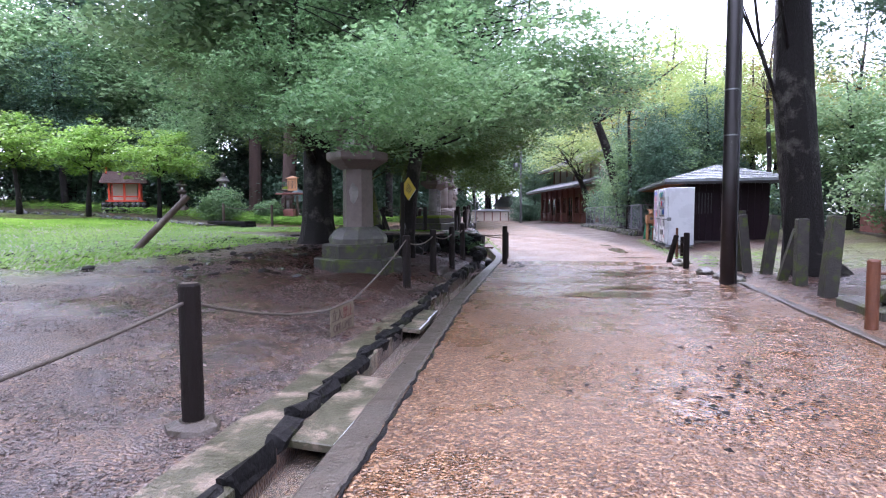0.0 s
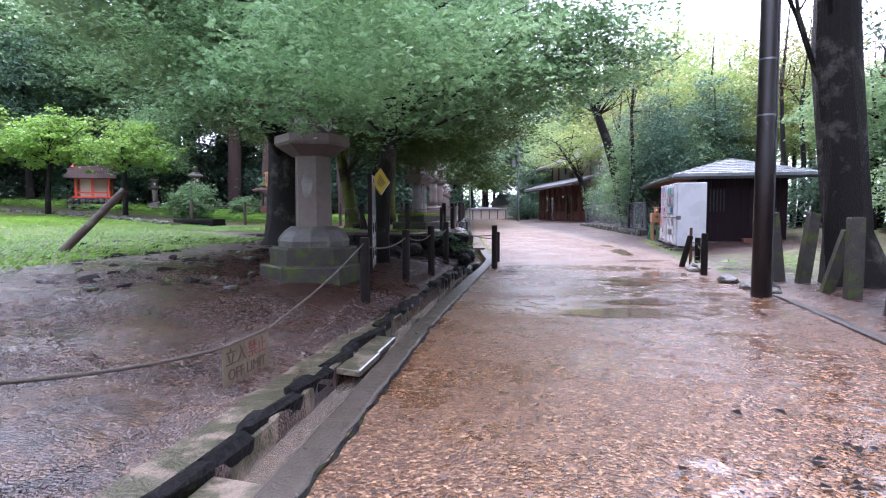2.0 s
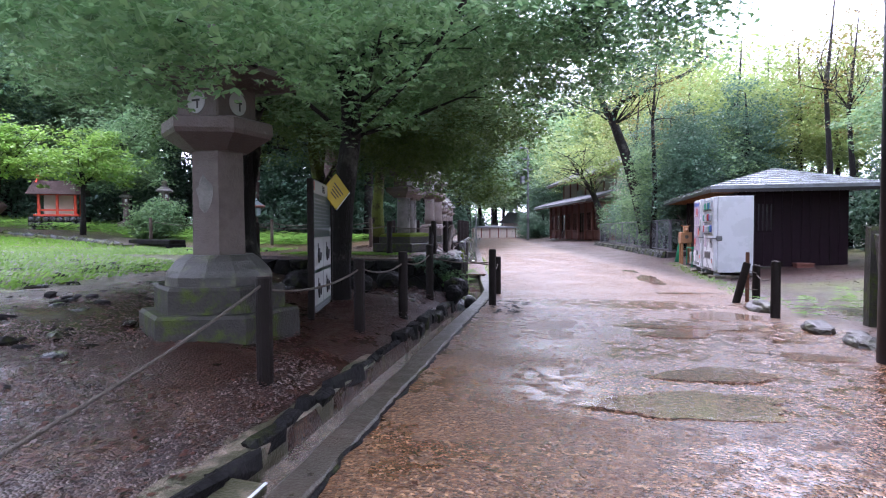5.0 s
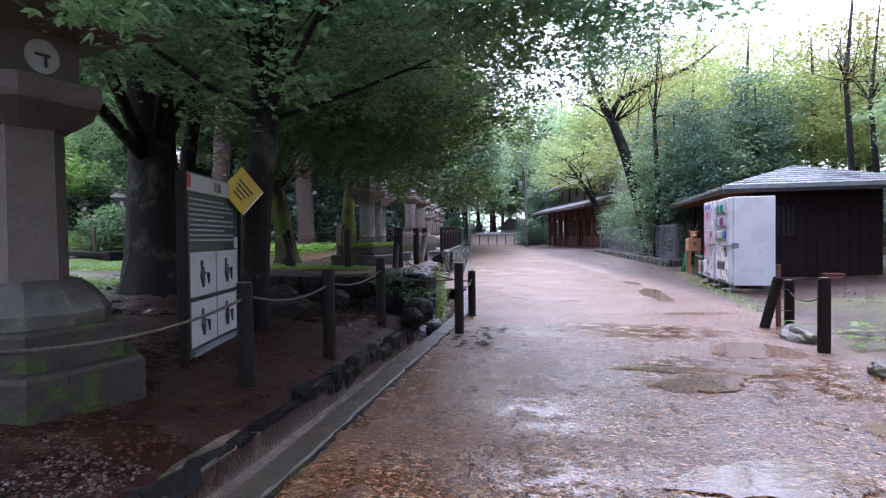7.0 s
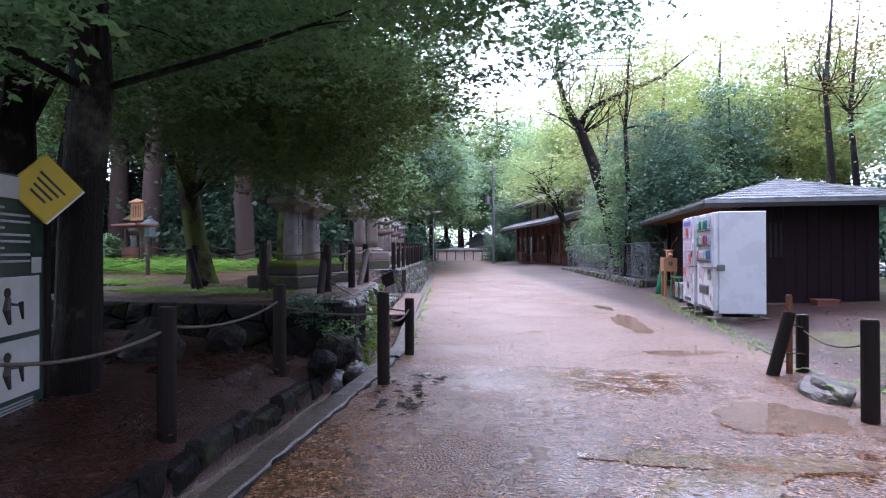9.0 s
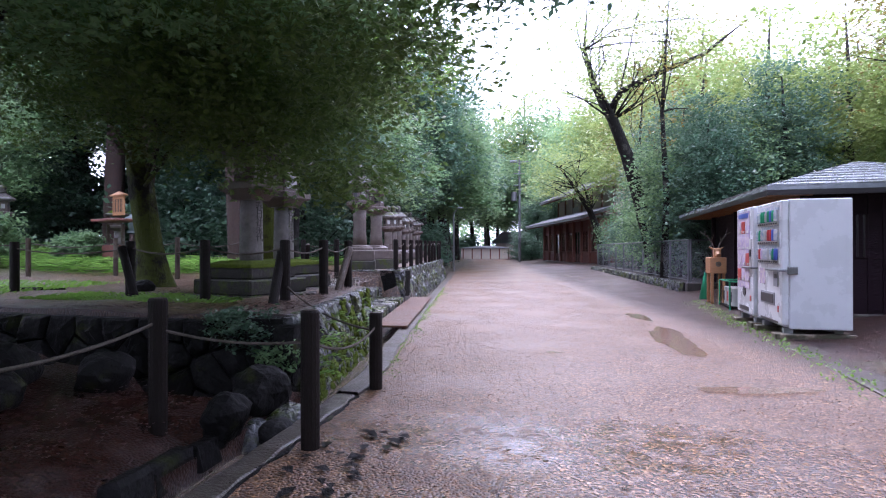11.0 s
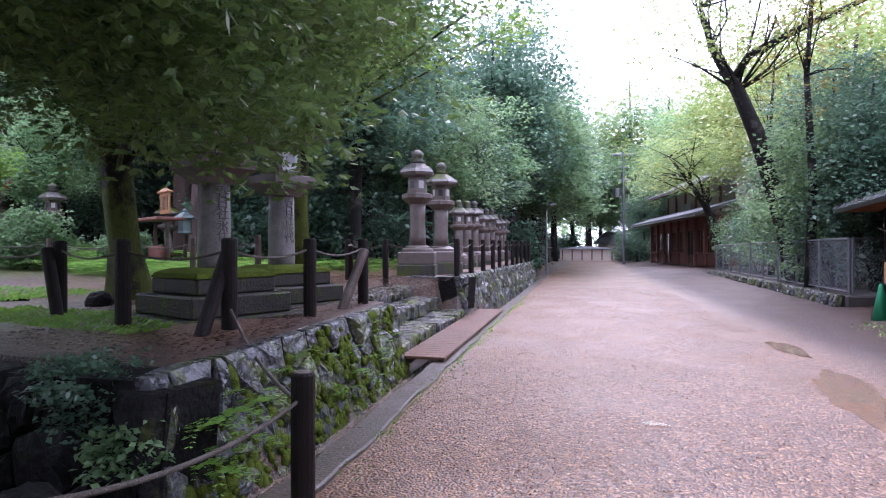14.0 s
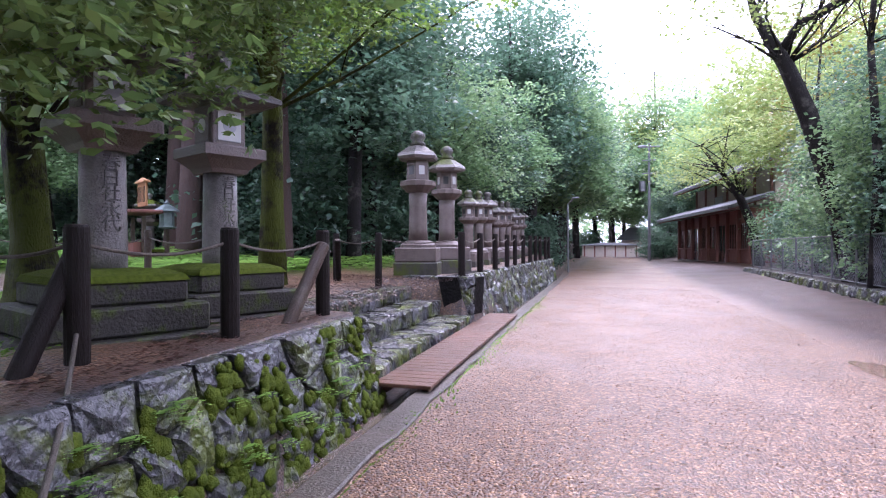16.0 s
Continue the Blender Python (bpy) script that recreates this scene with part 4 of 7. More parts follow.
# drain edge stones on the earth side, and covers over the drain
g = random.Random(21)
y = -2.0
while y < 14.8:
    w = g.uniform(0.22, 0.5)
    big = 1.0 if y < 11.5 else 1.35
    b = box(0, 0, 0, 0.10 * big, w * 0.98, 0.13 * big, 0.025)
    b = ([v + Vector((g.uniform(-0.022, 0.022), g.uniform(-0.015, 0.015), g.uniform(-0.022, 0.022))) for v in b[0]], b[1])
    ob = part("edge_stone", move(b, pose(edge(y) - 0.55 - g.uniform(0, 0.03), y + w / 2, 0.0 + g.uniform(-0.03, 0.02) * big, 0, 0, g.uniform(-4, 8))), M_ROCK_DARK_SHADE)
    tagged(ob, "wet stone edging the drain, shade in its colour", "edging stone", "drain edge stones")
    y += w
for y0, y1, wide in ((3.6, 4.9, 0.30), (6.75, 7.34, 0.2), (7.36, 7.97, 0.2)):
    c = (y0 + y1) / 2
    t = thing("drain_cover", pose(edge(c) - 0.49 + wide / 2, c, -0.01, 0, 5, 3.5), "mossy concrete cover with a pale metal edge over the drain", "drain cover", "drain covers")
    part("slab", box(0, 0, -0.02, wide, y1 - y0 - 0.012, 0.05, 0.006), M_CONC_MOSS, t)
    part("metal_edge", box(wide / 2 - 0.008, 0, 0.008, 0.016, y1 - y0 - 0.014, 0.006, 0.001), M_WHITE, t, "pale metal edge strip")

# ---- rope fence ----
P = [(-1.6, 3.64, 0.86), (-1.95, 9.3, 0.80), (-2.05, 11.46, 0.80), (-1.96, 12.8, 0.83), (-2.10, 14.72, 0.84)]
for i, (x, y, h) in enumerate(P):
    post(x, y, h)
foot = thing("post_footing", pose(-1.6, 3.64, ground_z(-1.6, 3.64)), "rough concrete footing round a fence post", "footing")
part("collar", prof([(0.17, -0.05), (0.15, 0.03), (0.09, 0.06)], 9, wob=0.12), M_CONC, foot)
post(-1.6, -1.2, 0.85)
rope((-1.6, -1.2, 0.78), (-1.6, 3.64, 0.76), 0.2)
SX, SY0, SY1 = -1.80, 6.06, 6.68
rope((-1.6, 3.64, 0.75), (SX, SY0, 0.30), 0.06)
rope((SX, SY0, 0.30), (SX, SY1, 0.31), 0.0)
rope((SX, SY1, 0.31), (-1.95, 9.3, 0.86), 0.05)
for a, b in zip(P[1:], P[2:]):
    rope((a[0], a[1], ground_z(a[0], a[1]) + 0.70), (b[0], b[1], ground_z(b[0], b[1]) + 0.68), 0.09)
post(-1.07, 14.92, 0.93)
post(-1.22, 16.59, 0.73)
rope((-2.10, 14.72, 0.80), (-1.07, 14.92, 0.72), 0.05)
rope((-1.07, 14.92, 0.72), (-1.22, 16.59, 0.60), 0.12)
post(3.02, 14.3, 0.80)
post(2.93, 16.05, 0.70, lean=(0, 14), label="leaning dark log post tied with cord")
post(3.28, 16.2, 0.62, label="dark log post tied with cord")
post(3.12, 16.12, 0.85, 0.032, material=M_RUST, label="thin reddish stake tied between two log posts", name="stake")
rope((3.02, 14.3, 0.62), (3.28, 16.2, 0.48), 0.10, 0.008)
rope((3.02, 16.05, 0.62), (3.28, 16.15, 0.5), 0.02, 0.008)
rope((2.96, 16.0, 0.25), (3.28, 16.13, 0.22), 0.0, 0.006)
# terrace fence
T = [(-9.5, 18.3), (-7.4, 18.1), (-5.2, 17.9), (-3.76, 17.5), (-2.80, 17.71), (-2.78, 18.74), (-2.94, 19.97)]
for x, y in T[1:]:
    post(x, y, 0.75)
for (a, b), (c, d) in zip(T[1:], T[2:]):
    rope((a, b, ground_z(a, b) + 0.66), (c, d, ground_z(c, d) + 0.66), 0.08)
post(-2.80, 17.42, 0.72, 0.055, lean=(-28, -6), label="slanting log brace of the rope fence", name="brace_post")
post(-5.0, 17.75, 0.72, 0.055, lean=(-4, -20), label="slanting log brace of the rope fence", name="brace_post")
post(-2.88, 19.45, 0.78, 0.055, lean=(-36, 0), material=M_POST_BROWN, label="weathered slanting brace of the rope fence", name="brace_post")
rope((-2.80, 17.71, ground_z(-2.8, 17.7) + 0.2), (-1.22, 16.59, 0.56), 0.10, 0.012)
T2 = [(-5.9, 24.2), (-5.05, 24.25), (-3.75, 24.85), (-4.0, 26.3), (-4.25, 27.8), (-4.5, 29.3), (-4.8, 30.8), (-5.05, 32.3), (-5.3, 33.8), (-5.6, 35.4), (-5.9, 37.0), (-6.15, 38.6), (-6.45, 40.2)]
for x, y in T2:
    post(x, y, 0.80, 0.06)
for (a, b), (c, d) in zip(T2, T2[1:]):
    rope((a, b, ground_z(a, b) + 0.70), (c, d, ground_z(c, d) + 0.70), 0.08)
post(-5.75, 24.05, 0.75, 0.055, lean=(20, 14), label="slanting log brace of the rope fence", name="brace_post")
BACK = [(-5.6, 21.2), (-7.4, 21.6), (-9.2, 21.9), (-11.0, 21.4), (-12.6, 20.6)]
for x, y in BACK:
    post(x, y, 0.85, 0.05, material=M_POST_BROWN, label="weathered brown log post of the back rope fence")
for (a, b), (c, d) in zip(BACK, BACK[1:]):
    rope((a, b, ground_z(a, b) + 0.75), (c, d, ground_z(c, d) + 0.75), 0.1)

# ---- lanterns ----
lantern("stone_lantern", -3.25, 10.63, 0.07, "hex", "tall old stone lantern on mossy six-sided plinths", turn=-10)
LA = lantern("stone_lantern", -3.74, 18.48, 0.62, "square", "square stone lantern with an inscribed round shaft and mossy base", "paired lanterns", turn=-14)
LB = lantern("stone_lantern", -3.96, 19.76, 0.62, "square", "square stone lantern with an inscribed round shaft and mossy roof", "paired lanterns", turn=-14)
for L in (LA, LB):
    text_part("inscription", "春日社永代", 0.13, pose(0, 0, 0, 0, 0, 0) @ pose(0.152, 0.0, 1.27, 90, 0, 90), M_STONE_DARK, L, True, 0.006)
lantern("stone_lantern", -5.0, 25.6, 0.75, "round", "tall slender stone lantern with a curled roof on square blocks", "lantern row", 20, 1.06)
lantern("stone_lantern", -5.05, 27.0, 0.78, "round", "tall slender stone lantern with a curled roof on square blocks", "lantern row", 50, 1.02)
for i in range(9):
    yv = 28.9 + 1.25 * i
    lantern("stone_lantern", -5.36 - 0.19 * (yv - 28.9), yv, 0.78 + 0.01 * i, "round", "weathered stone lantern with a moss-grown roof in the long row", "lantern row", 15 * i, 0.74 + 0.03 * (i % 3))
lantern("stone_lantern", -18.7, 26.3, ground_z(-18.7, 26.3), "round", "small old stone lantern before the woods", turn=10, s=0.68)
lantern("stone_lantern", -12.5, 25.5, ground_z(-12.5, 25.5), "square", "stone lantern standing among ferns", turn=30, s=0.7)
lantern("stone_lantern", -14.7, 23.8, ground_z(-14.7, 23.8), "round", "stone lantern at the back of the terrace", turn=30, s=0.8)


def bronze_lantern(x, y):
    t = thing("bronze_lantern", pose(x, y, ground_z(x, y)), "small greenish bronze lantern on a wooden post", "lantern")
    part("pole", box(0, 0, 0.45, 0.09, 0.09, 0.95, 0.01), M_POST_BROWN, t)
    part("body", prof([(0.14, 0.92), (0.20, 0.96), (0.17, 1.0), (0.17, 1.3), (0.15, 1.32)], 6), M_BRONZE, t)
    part("roof", prof([(0.16, 1.32), (0.30, 1.35), (0.28, 1.39), (0.14, 1.48), (0.07, 1.52)], 6), M_BRONZE, t)
    part("jewel", prof([(0.05, 1.51), (0.07, 1.56), (0.0, 1.64)], 12), M_BRONZE, t)


bronze_lantern(-12.0, 25.6)

# ---- sign hung on the rope ----
t = thing("rope_sign", pose(SX, (SY0 + SY1) / 2, 0.15, 0, 0, 90), "stained metal no-entry plate hanging on the rope", "sign")
part("plate", box(0, 0, 0, 0.62, 0.008, 0.29, 0.003), M_SIGN, t)
text_part("lettering", "立入", 0.135, pose(-0.145, -0.006, 0.012, 90, 0, 0), M_SIGNDARK, t)
text_part("lettering", "禁止", 0.135, pose(0.135, -0.006, 0.012, 90, 0, 0), M_SIGNRED, t)
text_part("lettering", "OFF LIMIT", 0.115, pose(0.0, -0.006, -0.105, 90, 0, 0), M_SIGNDARK, t)


# ---- notice board ----
def notice_board():
    # face towards the walk; local x runs along the board
    a, b = Vector((-2.70, 11.60)), Vector((-3.08, 12.92))
    z = 0.19
    d = (b - a).normalized()
    t = thing("notice_board", Matrix.Translation((a.x, a.y, z)) @ pose(0, 0, 0, 0, 0, math.degrees(math.atan2(d.y, d.x))), "green and white notice board with warning pictures on two dark posts", "notice board")
    w = (b - a).length
    part("post", box(-0.04, 0, 0.80, 0.07, 0.07, 1.75, 0.006), M_POST, t)
    part("post", box(w + 0.04, 0, 0.80, 0.06, 0.06, 1.75, 0.006), M_POST, t)
    part("panel", box(w / 2, 0, 0.88, w, 0.03, 1.60, 0.004), M_BOARD_GREEN, t)
    part("heading", box(w / 2, -0.018, 1.59, w - 0.04, 0.006, 0.15, 0.001), M_PAPER, t)
    part("heading_mark", box(0.05, -0.024, 1.60, 0.10, 0.006, 0.11, 0.001), M_CANRED, t)
    text_part("heading_text", "注意", 0.10, pose(w * 0.55, -0.023, 1.555, 90, 0, 0), M_LINE, t)
    for i in range(9):
        ln_w = (w - 0.14) * (0.92 if i % 3 else 0.7)
        part("text_bar", box(0.07 + ln_w / 2, -0.018, 1.45 - 0.045 * i, ln_w, 0.004, 0.016), M_GREY, t)
    g = random.Random(8)
    for r in range(2):
        for c in range(2):
            cx, cz = 0.05 + (w - 0.1) * (0.25 + 0.5 * c), 0.79 - 0.43 * r
            pic = part("picture", box(cx, -0.019, cz, (w - 0.1) / 2 - 0.03, 0.006, 0.39, 0.001), M_PAPER, t, "white picture panel")
            part("figure", merge(move(prof([(0.035, 0), (0.035, 0.004)], 12), pose(cx - 0.05, -0.022, cz + 0.09, 90, 0, 0)),
                                 tube([(cx - 0.05, -0.025, cz + 0.06), (cx - 0.07, -0.025, cz - 0.02), (cx - 0.03, -0.025, cz - 0.12)], [0.02, 0.03, 0.012], 6),
                                 tube([(cx - 0.05, -0.025, cz + 0.02), (cx + 0.06 + 0.04 * r, -0.025, cz + 0.0)], [0.012, 0.008], 6),
                                 tube([(cx + 0.08, -0.025, cz + 0.02 * c), (cx + 0.11, -0.025, cz - 0.1)], [0.022, 0.008], 6)), M_LINE, pic)
    for i in range(3):
        part("text_bar", box(w / 2, -0.018, 0.125 - 0.022 * i + 0.0, w * 0.8, 0.004, 0.010), M_GREY, t)
    part("square_mark", box(w - 0.1, -0.022, 1.06, 0.11, 0.004, 0.11), M_PAPER, t)
    plate = part("yellow_plate", box(0, 0, 0, 0.36, 0.012, 0.36, 0.01), M_YELLOW, t, "yellow diamond warning plate with a white rim")
    plate.matrix_basis = pose(w - 0.16, -0.12, 1.60, 0, 45, -40)
    for i in range(4):
        part("text_bar", box(0, -0.009, 0.06 - 0.045 * i, 0.22 - 0.03 * i, 0.004, 0.016), M_LINE, plate)
    part("rim", box(0.176, -0.009, 0, 0.012, 0.004, 0.35), M_WHITE, plate)


notice_board()


# ---- vending machines ----
def vending(x, y, w, h, d, posters, label, z=0.20):
    """Front towards -x. Local: x depth, y along the front."""
    t = thing("vending_machine", pose(x, y, z), label, "vending machine", "vending machines")
    part("body", box(d / 2 + 0.045, w / 2, h / 2, d - 0.09, w, h, 0.012), M_WHITE, t)
    door = part("door", box(0.04, w / 2, h / 2 + 0.02, 0.09, w - 0.006, h - 0.06, 0.014), M_WHITE, t)
    top = h - 0.07
    wh = 0.86 if not posters else 1.3
    if posters:
        win = part("display_window", box(-0.008, w * 0.56, top - wh / 2, 0.012, w * 0.74, wh, 0.003), M_POSTER, door, "rows of pictured drinks behind glass")
        for r in range(4):
            for c in range(3):
                part("picture_card", box(-0.017, w * (0.30 + 0.25 * c), top - 0.27 - 0.27 * r, 0.006, w * 0.21, 0.21, 0.002), M_CANRED if (r * 3 + c) % 5 == 1 else M_POSTER, win)
                part("price_tag", box(-0.022, w * (0.30 + 0.25 * c) - 0.03, top - 0.345 - 0.27 * r, 0.004, w * 0.1, 0.035), M_PAPER, win)
        part("name_bar", box(-0.017, w * 0.55, top - 0.07, 0.006, w * 0.6, 0.08, 0.002), M_BLUE, win, "blue name bar")
        part("coin_panel", box(-0.012, w * 0.13, top - 0.78, 0.014, w * 0.15, 0.62, 0.003), M_PAPER, door)
        part("bill_slot", box(-0.022, w * 0.13, top - 0.70, 0.012, w * 0.10, 0.12, 0.003), M_BLACK, door)
        part("emblem", move(prof([(0.085, 0), (0.085, 0.008)], 20), pose(-0.006, w * 0.52, 0.42, 0, -90, 0)), M_BLACK, door, "round dark emblem")
        part("sticker", box(-0.008, w * 0.16, 0.32, 0.006, 0.07, 0.09), M_CANRED, door)
        part("tray", box(-0.006, w * 0.55, 0.13, 0.012, w * 0.55, 0.07), M_BLACK, door)
    else:
        win = part("display_window", box(-0.006, w * 0.5, top - wh / 2, 0.010, w * 0.84, wh, 0.003), M_DISPLAY, door, "lit window with three rows of drink samples")
        g = random.Random(3)
        for r in range(3):
            zz = top - 0.235 - 0.28 * r
            part("back_panel", box(-0.013, w * 0.5, zz + 0.06, 0.004, w * 0.82, 0.20), M_PAPER, win)
            for c in range(9):
                can = prof([(0.026, 0), (0.030, 0.012), (0.030, 0.105 + g.uniform(0, 0.05)), (0.020, 0.165)], 10)
                part("drink", move(can, pose(-0.035, w * 0.5 + (c - 4) * w * 0.09, zz)), g.choice([M_CANRED, M_BLUE, M_DISPLAY, M_PAPER, M_PAPER, M_POSTER, M_DISPLAY, M_GREEN]), win)
            part("button_row", box(-0.02, w * 0.5, zz - 0.03, 0.02, w * 0.84, 0.045, 0.004), M_PAPER, win)
            for c in range(9):
                part("button", box(-0.032, w * 0.5 + (c - 4) * w * 0.09, zz - 0.03, 0.006, w * 0.045, 0.022), M_BLACK, win)
        part("poster", box(-0.008, w * 0.76, 0.72, 0.006, w * 0.22, 0.24, 0.002), M_POSTER, door, "small purple poster")
        part("coin_panel", box(-0.014, w * 0.20, 0.70, 0.016, w * 0.16, 0.22, 0.003), M_GREY, door)
        part("coin_slot", box(-0.024, w * 0.20, 0.74, 0.01, w * 0.09, 0.06), M_BLACK, door)
        part("outlet_frame", box(-0.008, w * 0.55, 0.40, 0.014, w * 0.56, 0.19, 0.004), M_GREY, door)
        part("outlet", box(-0.017, w * 0.55, 0.40, 0.008, w * 0.50, 0.14, 0.003), M_BLACK, door)
        part("sticker", box(-0.008, w * 0.14, 0.27, 0.006, 0.05, 0.09), M_CANRED, door)
        part("vent", box(-0.006, w * 0.5, 0.075, 0.010, w * 0.7, 0.03), M_BLACK, door)
    part("lock_bar", tube([(-0.03, w * 0.55, 0.83), (-0.05, w * 0.1, 0.83), (-0.045, -0.02, 0.83), (0.1, -0.028, 0.83)], [0.017] * 4, 8), M_STEEL, door, "steel security bar")
    part("padlock", box(0.12, -0.03, 0.83, 0.13, 0.05, 0.11, 0.01), M_STEEL, door, "steel padlock box")
    for yy_ in (0.12, w - 0.12):
        part("foot", box(0.1, yy_, -0.06, 0.12, 0.1, 0.14, 0.005), M_GREY, t)
    part("foot", box(d - 0.12, w / 2, -0.06, 0.12, w - 0.3, 0.14, 0.005), M_GREY, t)
    return t


vending(3.46, 20.41, 1.17, 1.84, 0.88, False, "white drinks vending machine with a steel lock bar on blocks")
vending(3.42, 21.66, 1.0, 1.84, 0.80, True, "white vending machine with picture cards and a blue name bar")
for x, y, sx, sy in ((3.62, 20.5, 0.5, 0.22), (3.62, 21.4, 0.5, 0.2), (3.58, 21.75, 0.4, 0.2), (3.58, 22.5, 0.5, 0.25), (4.1, 20.7, 0.6, 0.5)):
    tagged(part("block", box(x, y, 0.065, sx, sy, 0.14, 0.01), M_CONC_MOSS), "mossy concrete block under a vending machine", "block", "vending machine blocks")


# ---- hut ----
def hut():
    t = thing("hut", pose(0, 0, 0), "dark maroon wooden hut with a low hipped slate roof", "hut")
    x0, x1, y0, y1, zt = 4.42, 7.05, 22.3, 29.4, 2.36
    part("plinth", box((x0 + x1) / 2, (y0 + y1) / 2, 0.12, x1 - x0 + 0.1, y1 - y0 + 0.1, 0.26, 0.02), M_CONC, t)
    part("wall", box((x0 + x1) / 2, y0 + 0.06, (0.24 + zt) / 2, x1 - x0, 0.12, zt - 0.24), M_HUT, t)
    part("wall", box((x0 + x1) / 2, y1 - 0.06, (0.24 + zt) / 2, x1 - x0, 0.12, zt - 0.24), M_HUT, t)
    part("wall", box(x0 + 0.06, (y0 + y1) / 2, (0.24 + zt) / 2, 0.12, y1 - y0 - 0.244, zt - 0.24), M_HUT, t)
    part("wall", box(x1 - 0.06, (y0 + y1) / 2, (0.24 + zt) / 2, 0.12, y1 - y0 - 0.244, zt - 0.24), M_HUT, t)
    for i in range(12):
        part("board", box(x0 + 0.11 + i * 0.22, y0 - 0.008, 1.3, 0.208, 0.016, 2.1, 0.003), M_HUT, t)
    shut = part("shutter", box(x0 + 0.62, y0 - 0.024, 1.55, 0.55, 0.03, 0.75, 0.004), M_HUT, t, "closed slatted shutter")
    for i in range(5):
        part("slat", box(x0 + 0.42 + i * 0.1, y0 - 0.044, 1.55, 0.03, 0.02, 0.7, 0.003), M_POLE, shut)
    ex0, ex1, ey0, ey1, ez = 3.62, 7.85, 21.65, 30.4, 2.36
    rx, ra, rb, rz = 5.73, 23.75, 28.3, 2.98
    th = 0.07
    c = [(ex0, ey0, ez), (ex1, ey0, ez), (ex1, ey1, ez), (ex0, ey1, ez)]
    r = [(rx, ra, rz), (rx, rb, rz)]
    vs = c + r + [(v[0], v[1], v[2] - th) for v in c] + [(v[0], v[1], v[2] - 0.05) for v in r]
    fs = [(0, 1, 4), (1, 2, 5, 4), (2, 3, 5), (3, 0, 4, 5), (6, 10, 7), (7, 10, 11, 8), (8, 11, 9), (9, 11, 10, 6), (0, 6, 7, 1), (1, 7, 8, 2), (2, 8, 9, 3), (3, 9, 6, 0)]
    roof = part("roof", (vs, fs), M_SLATE, t)

    def course(a, b, p, q, n, per):
        """Overlapping slates between eave a-b and ridge p-q."""
        a, b, p, q = map(Vector, (a, b, p, q))
        nr = (b - a).cross(p - a).normalized()
        for i in range(n):
            k0, k1 = i / n, min(1, (i + 1.12) / n)
            l0, r0, l1, r1 = a.lerp(p, k0), b.lerp(q, k0), a.lerp(p, k1), b.lerp(q, k1)
            m = max(1, round((r0 - l0).length / per))
            for j in range(m):
                u0, u1 = (j + 0.02) / m, (j + 0.98) / m
                low, high = nr * 0.022, nr * 0.006
                s = [l0.lerp(r0, u0) + low, l0.lerp(r0, u1) + low, l1.lerp(r1, u1) + high, l1.lerp(r1, u0) + high]
                part("slate", (s + [s[0] - nr * 0.018, s[1] - nr * 0.018], [(0, 1, 2, 3), (4, 5, 1, 0)]), M_SLATE, roof)
    course(c[0], c[1], r[0], r[0], 9, 0.42)
    course(c[3], c[0], r[1], r[0], 7, 0.9)
    part("fascia", merge(box((ex0 + ex1) / 2, ey0 + 0.02, ez - 0.11, ex1 - ex0, 0.03, 0.09), box(ex0 + 0.02, (ey0 + ey1) / 2, ez - 0.11, 0.03, ey1 - ey0 - 0.1, 0.09)), M_POLE, t)
    part("soffit", merge(box((ex0 + x0) / 2 + 0.03, (ey0 + ey1) / 2, ez - 0.085, x0 - ex0 - 0.06, ey1 - ey0 - 0.1, 0.02), box((x0 + x1) / 2, (ey0 + y0) / 2 + 0.03, ez - 0.085, x1 - x0 + 0.5, y0 - ey0 - 0.06, 0.02)), M_HUT_WOOD, t, "orange-brown timber soffit")
    y = ey0 + 0.4
    while y < ey1 - 0.2:
        part("rafter", box((ex0 + x0) / 2 + 0.03, y, ez - 0.12, x0 - ex0 - 0.08, 0.05, 0.05), M_HUT_WOOD, t)
        y += 0.6
    for y in (24.0, 26.4, 28.8):
        part("eave_post", box(4.28, y, 1.25, 0.1, 0.1, 2.1, 0.008), M_HUT, t)


hut()


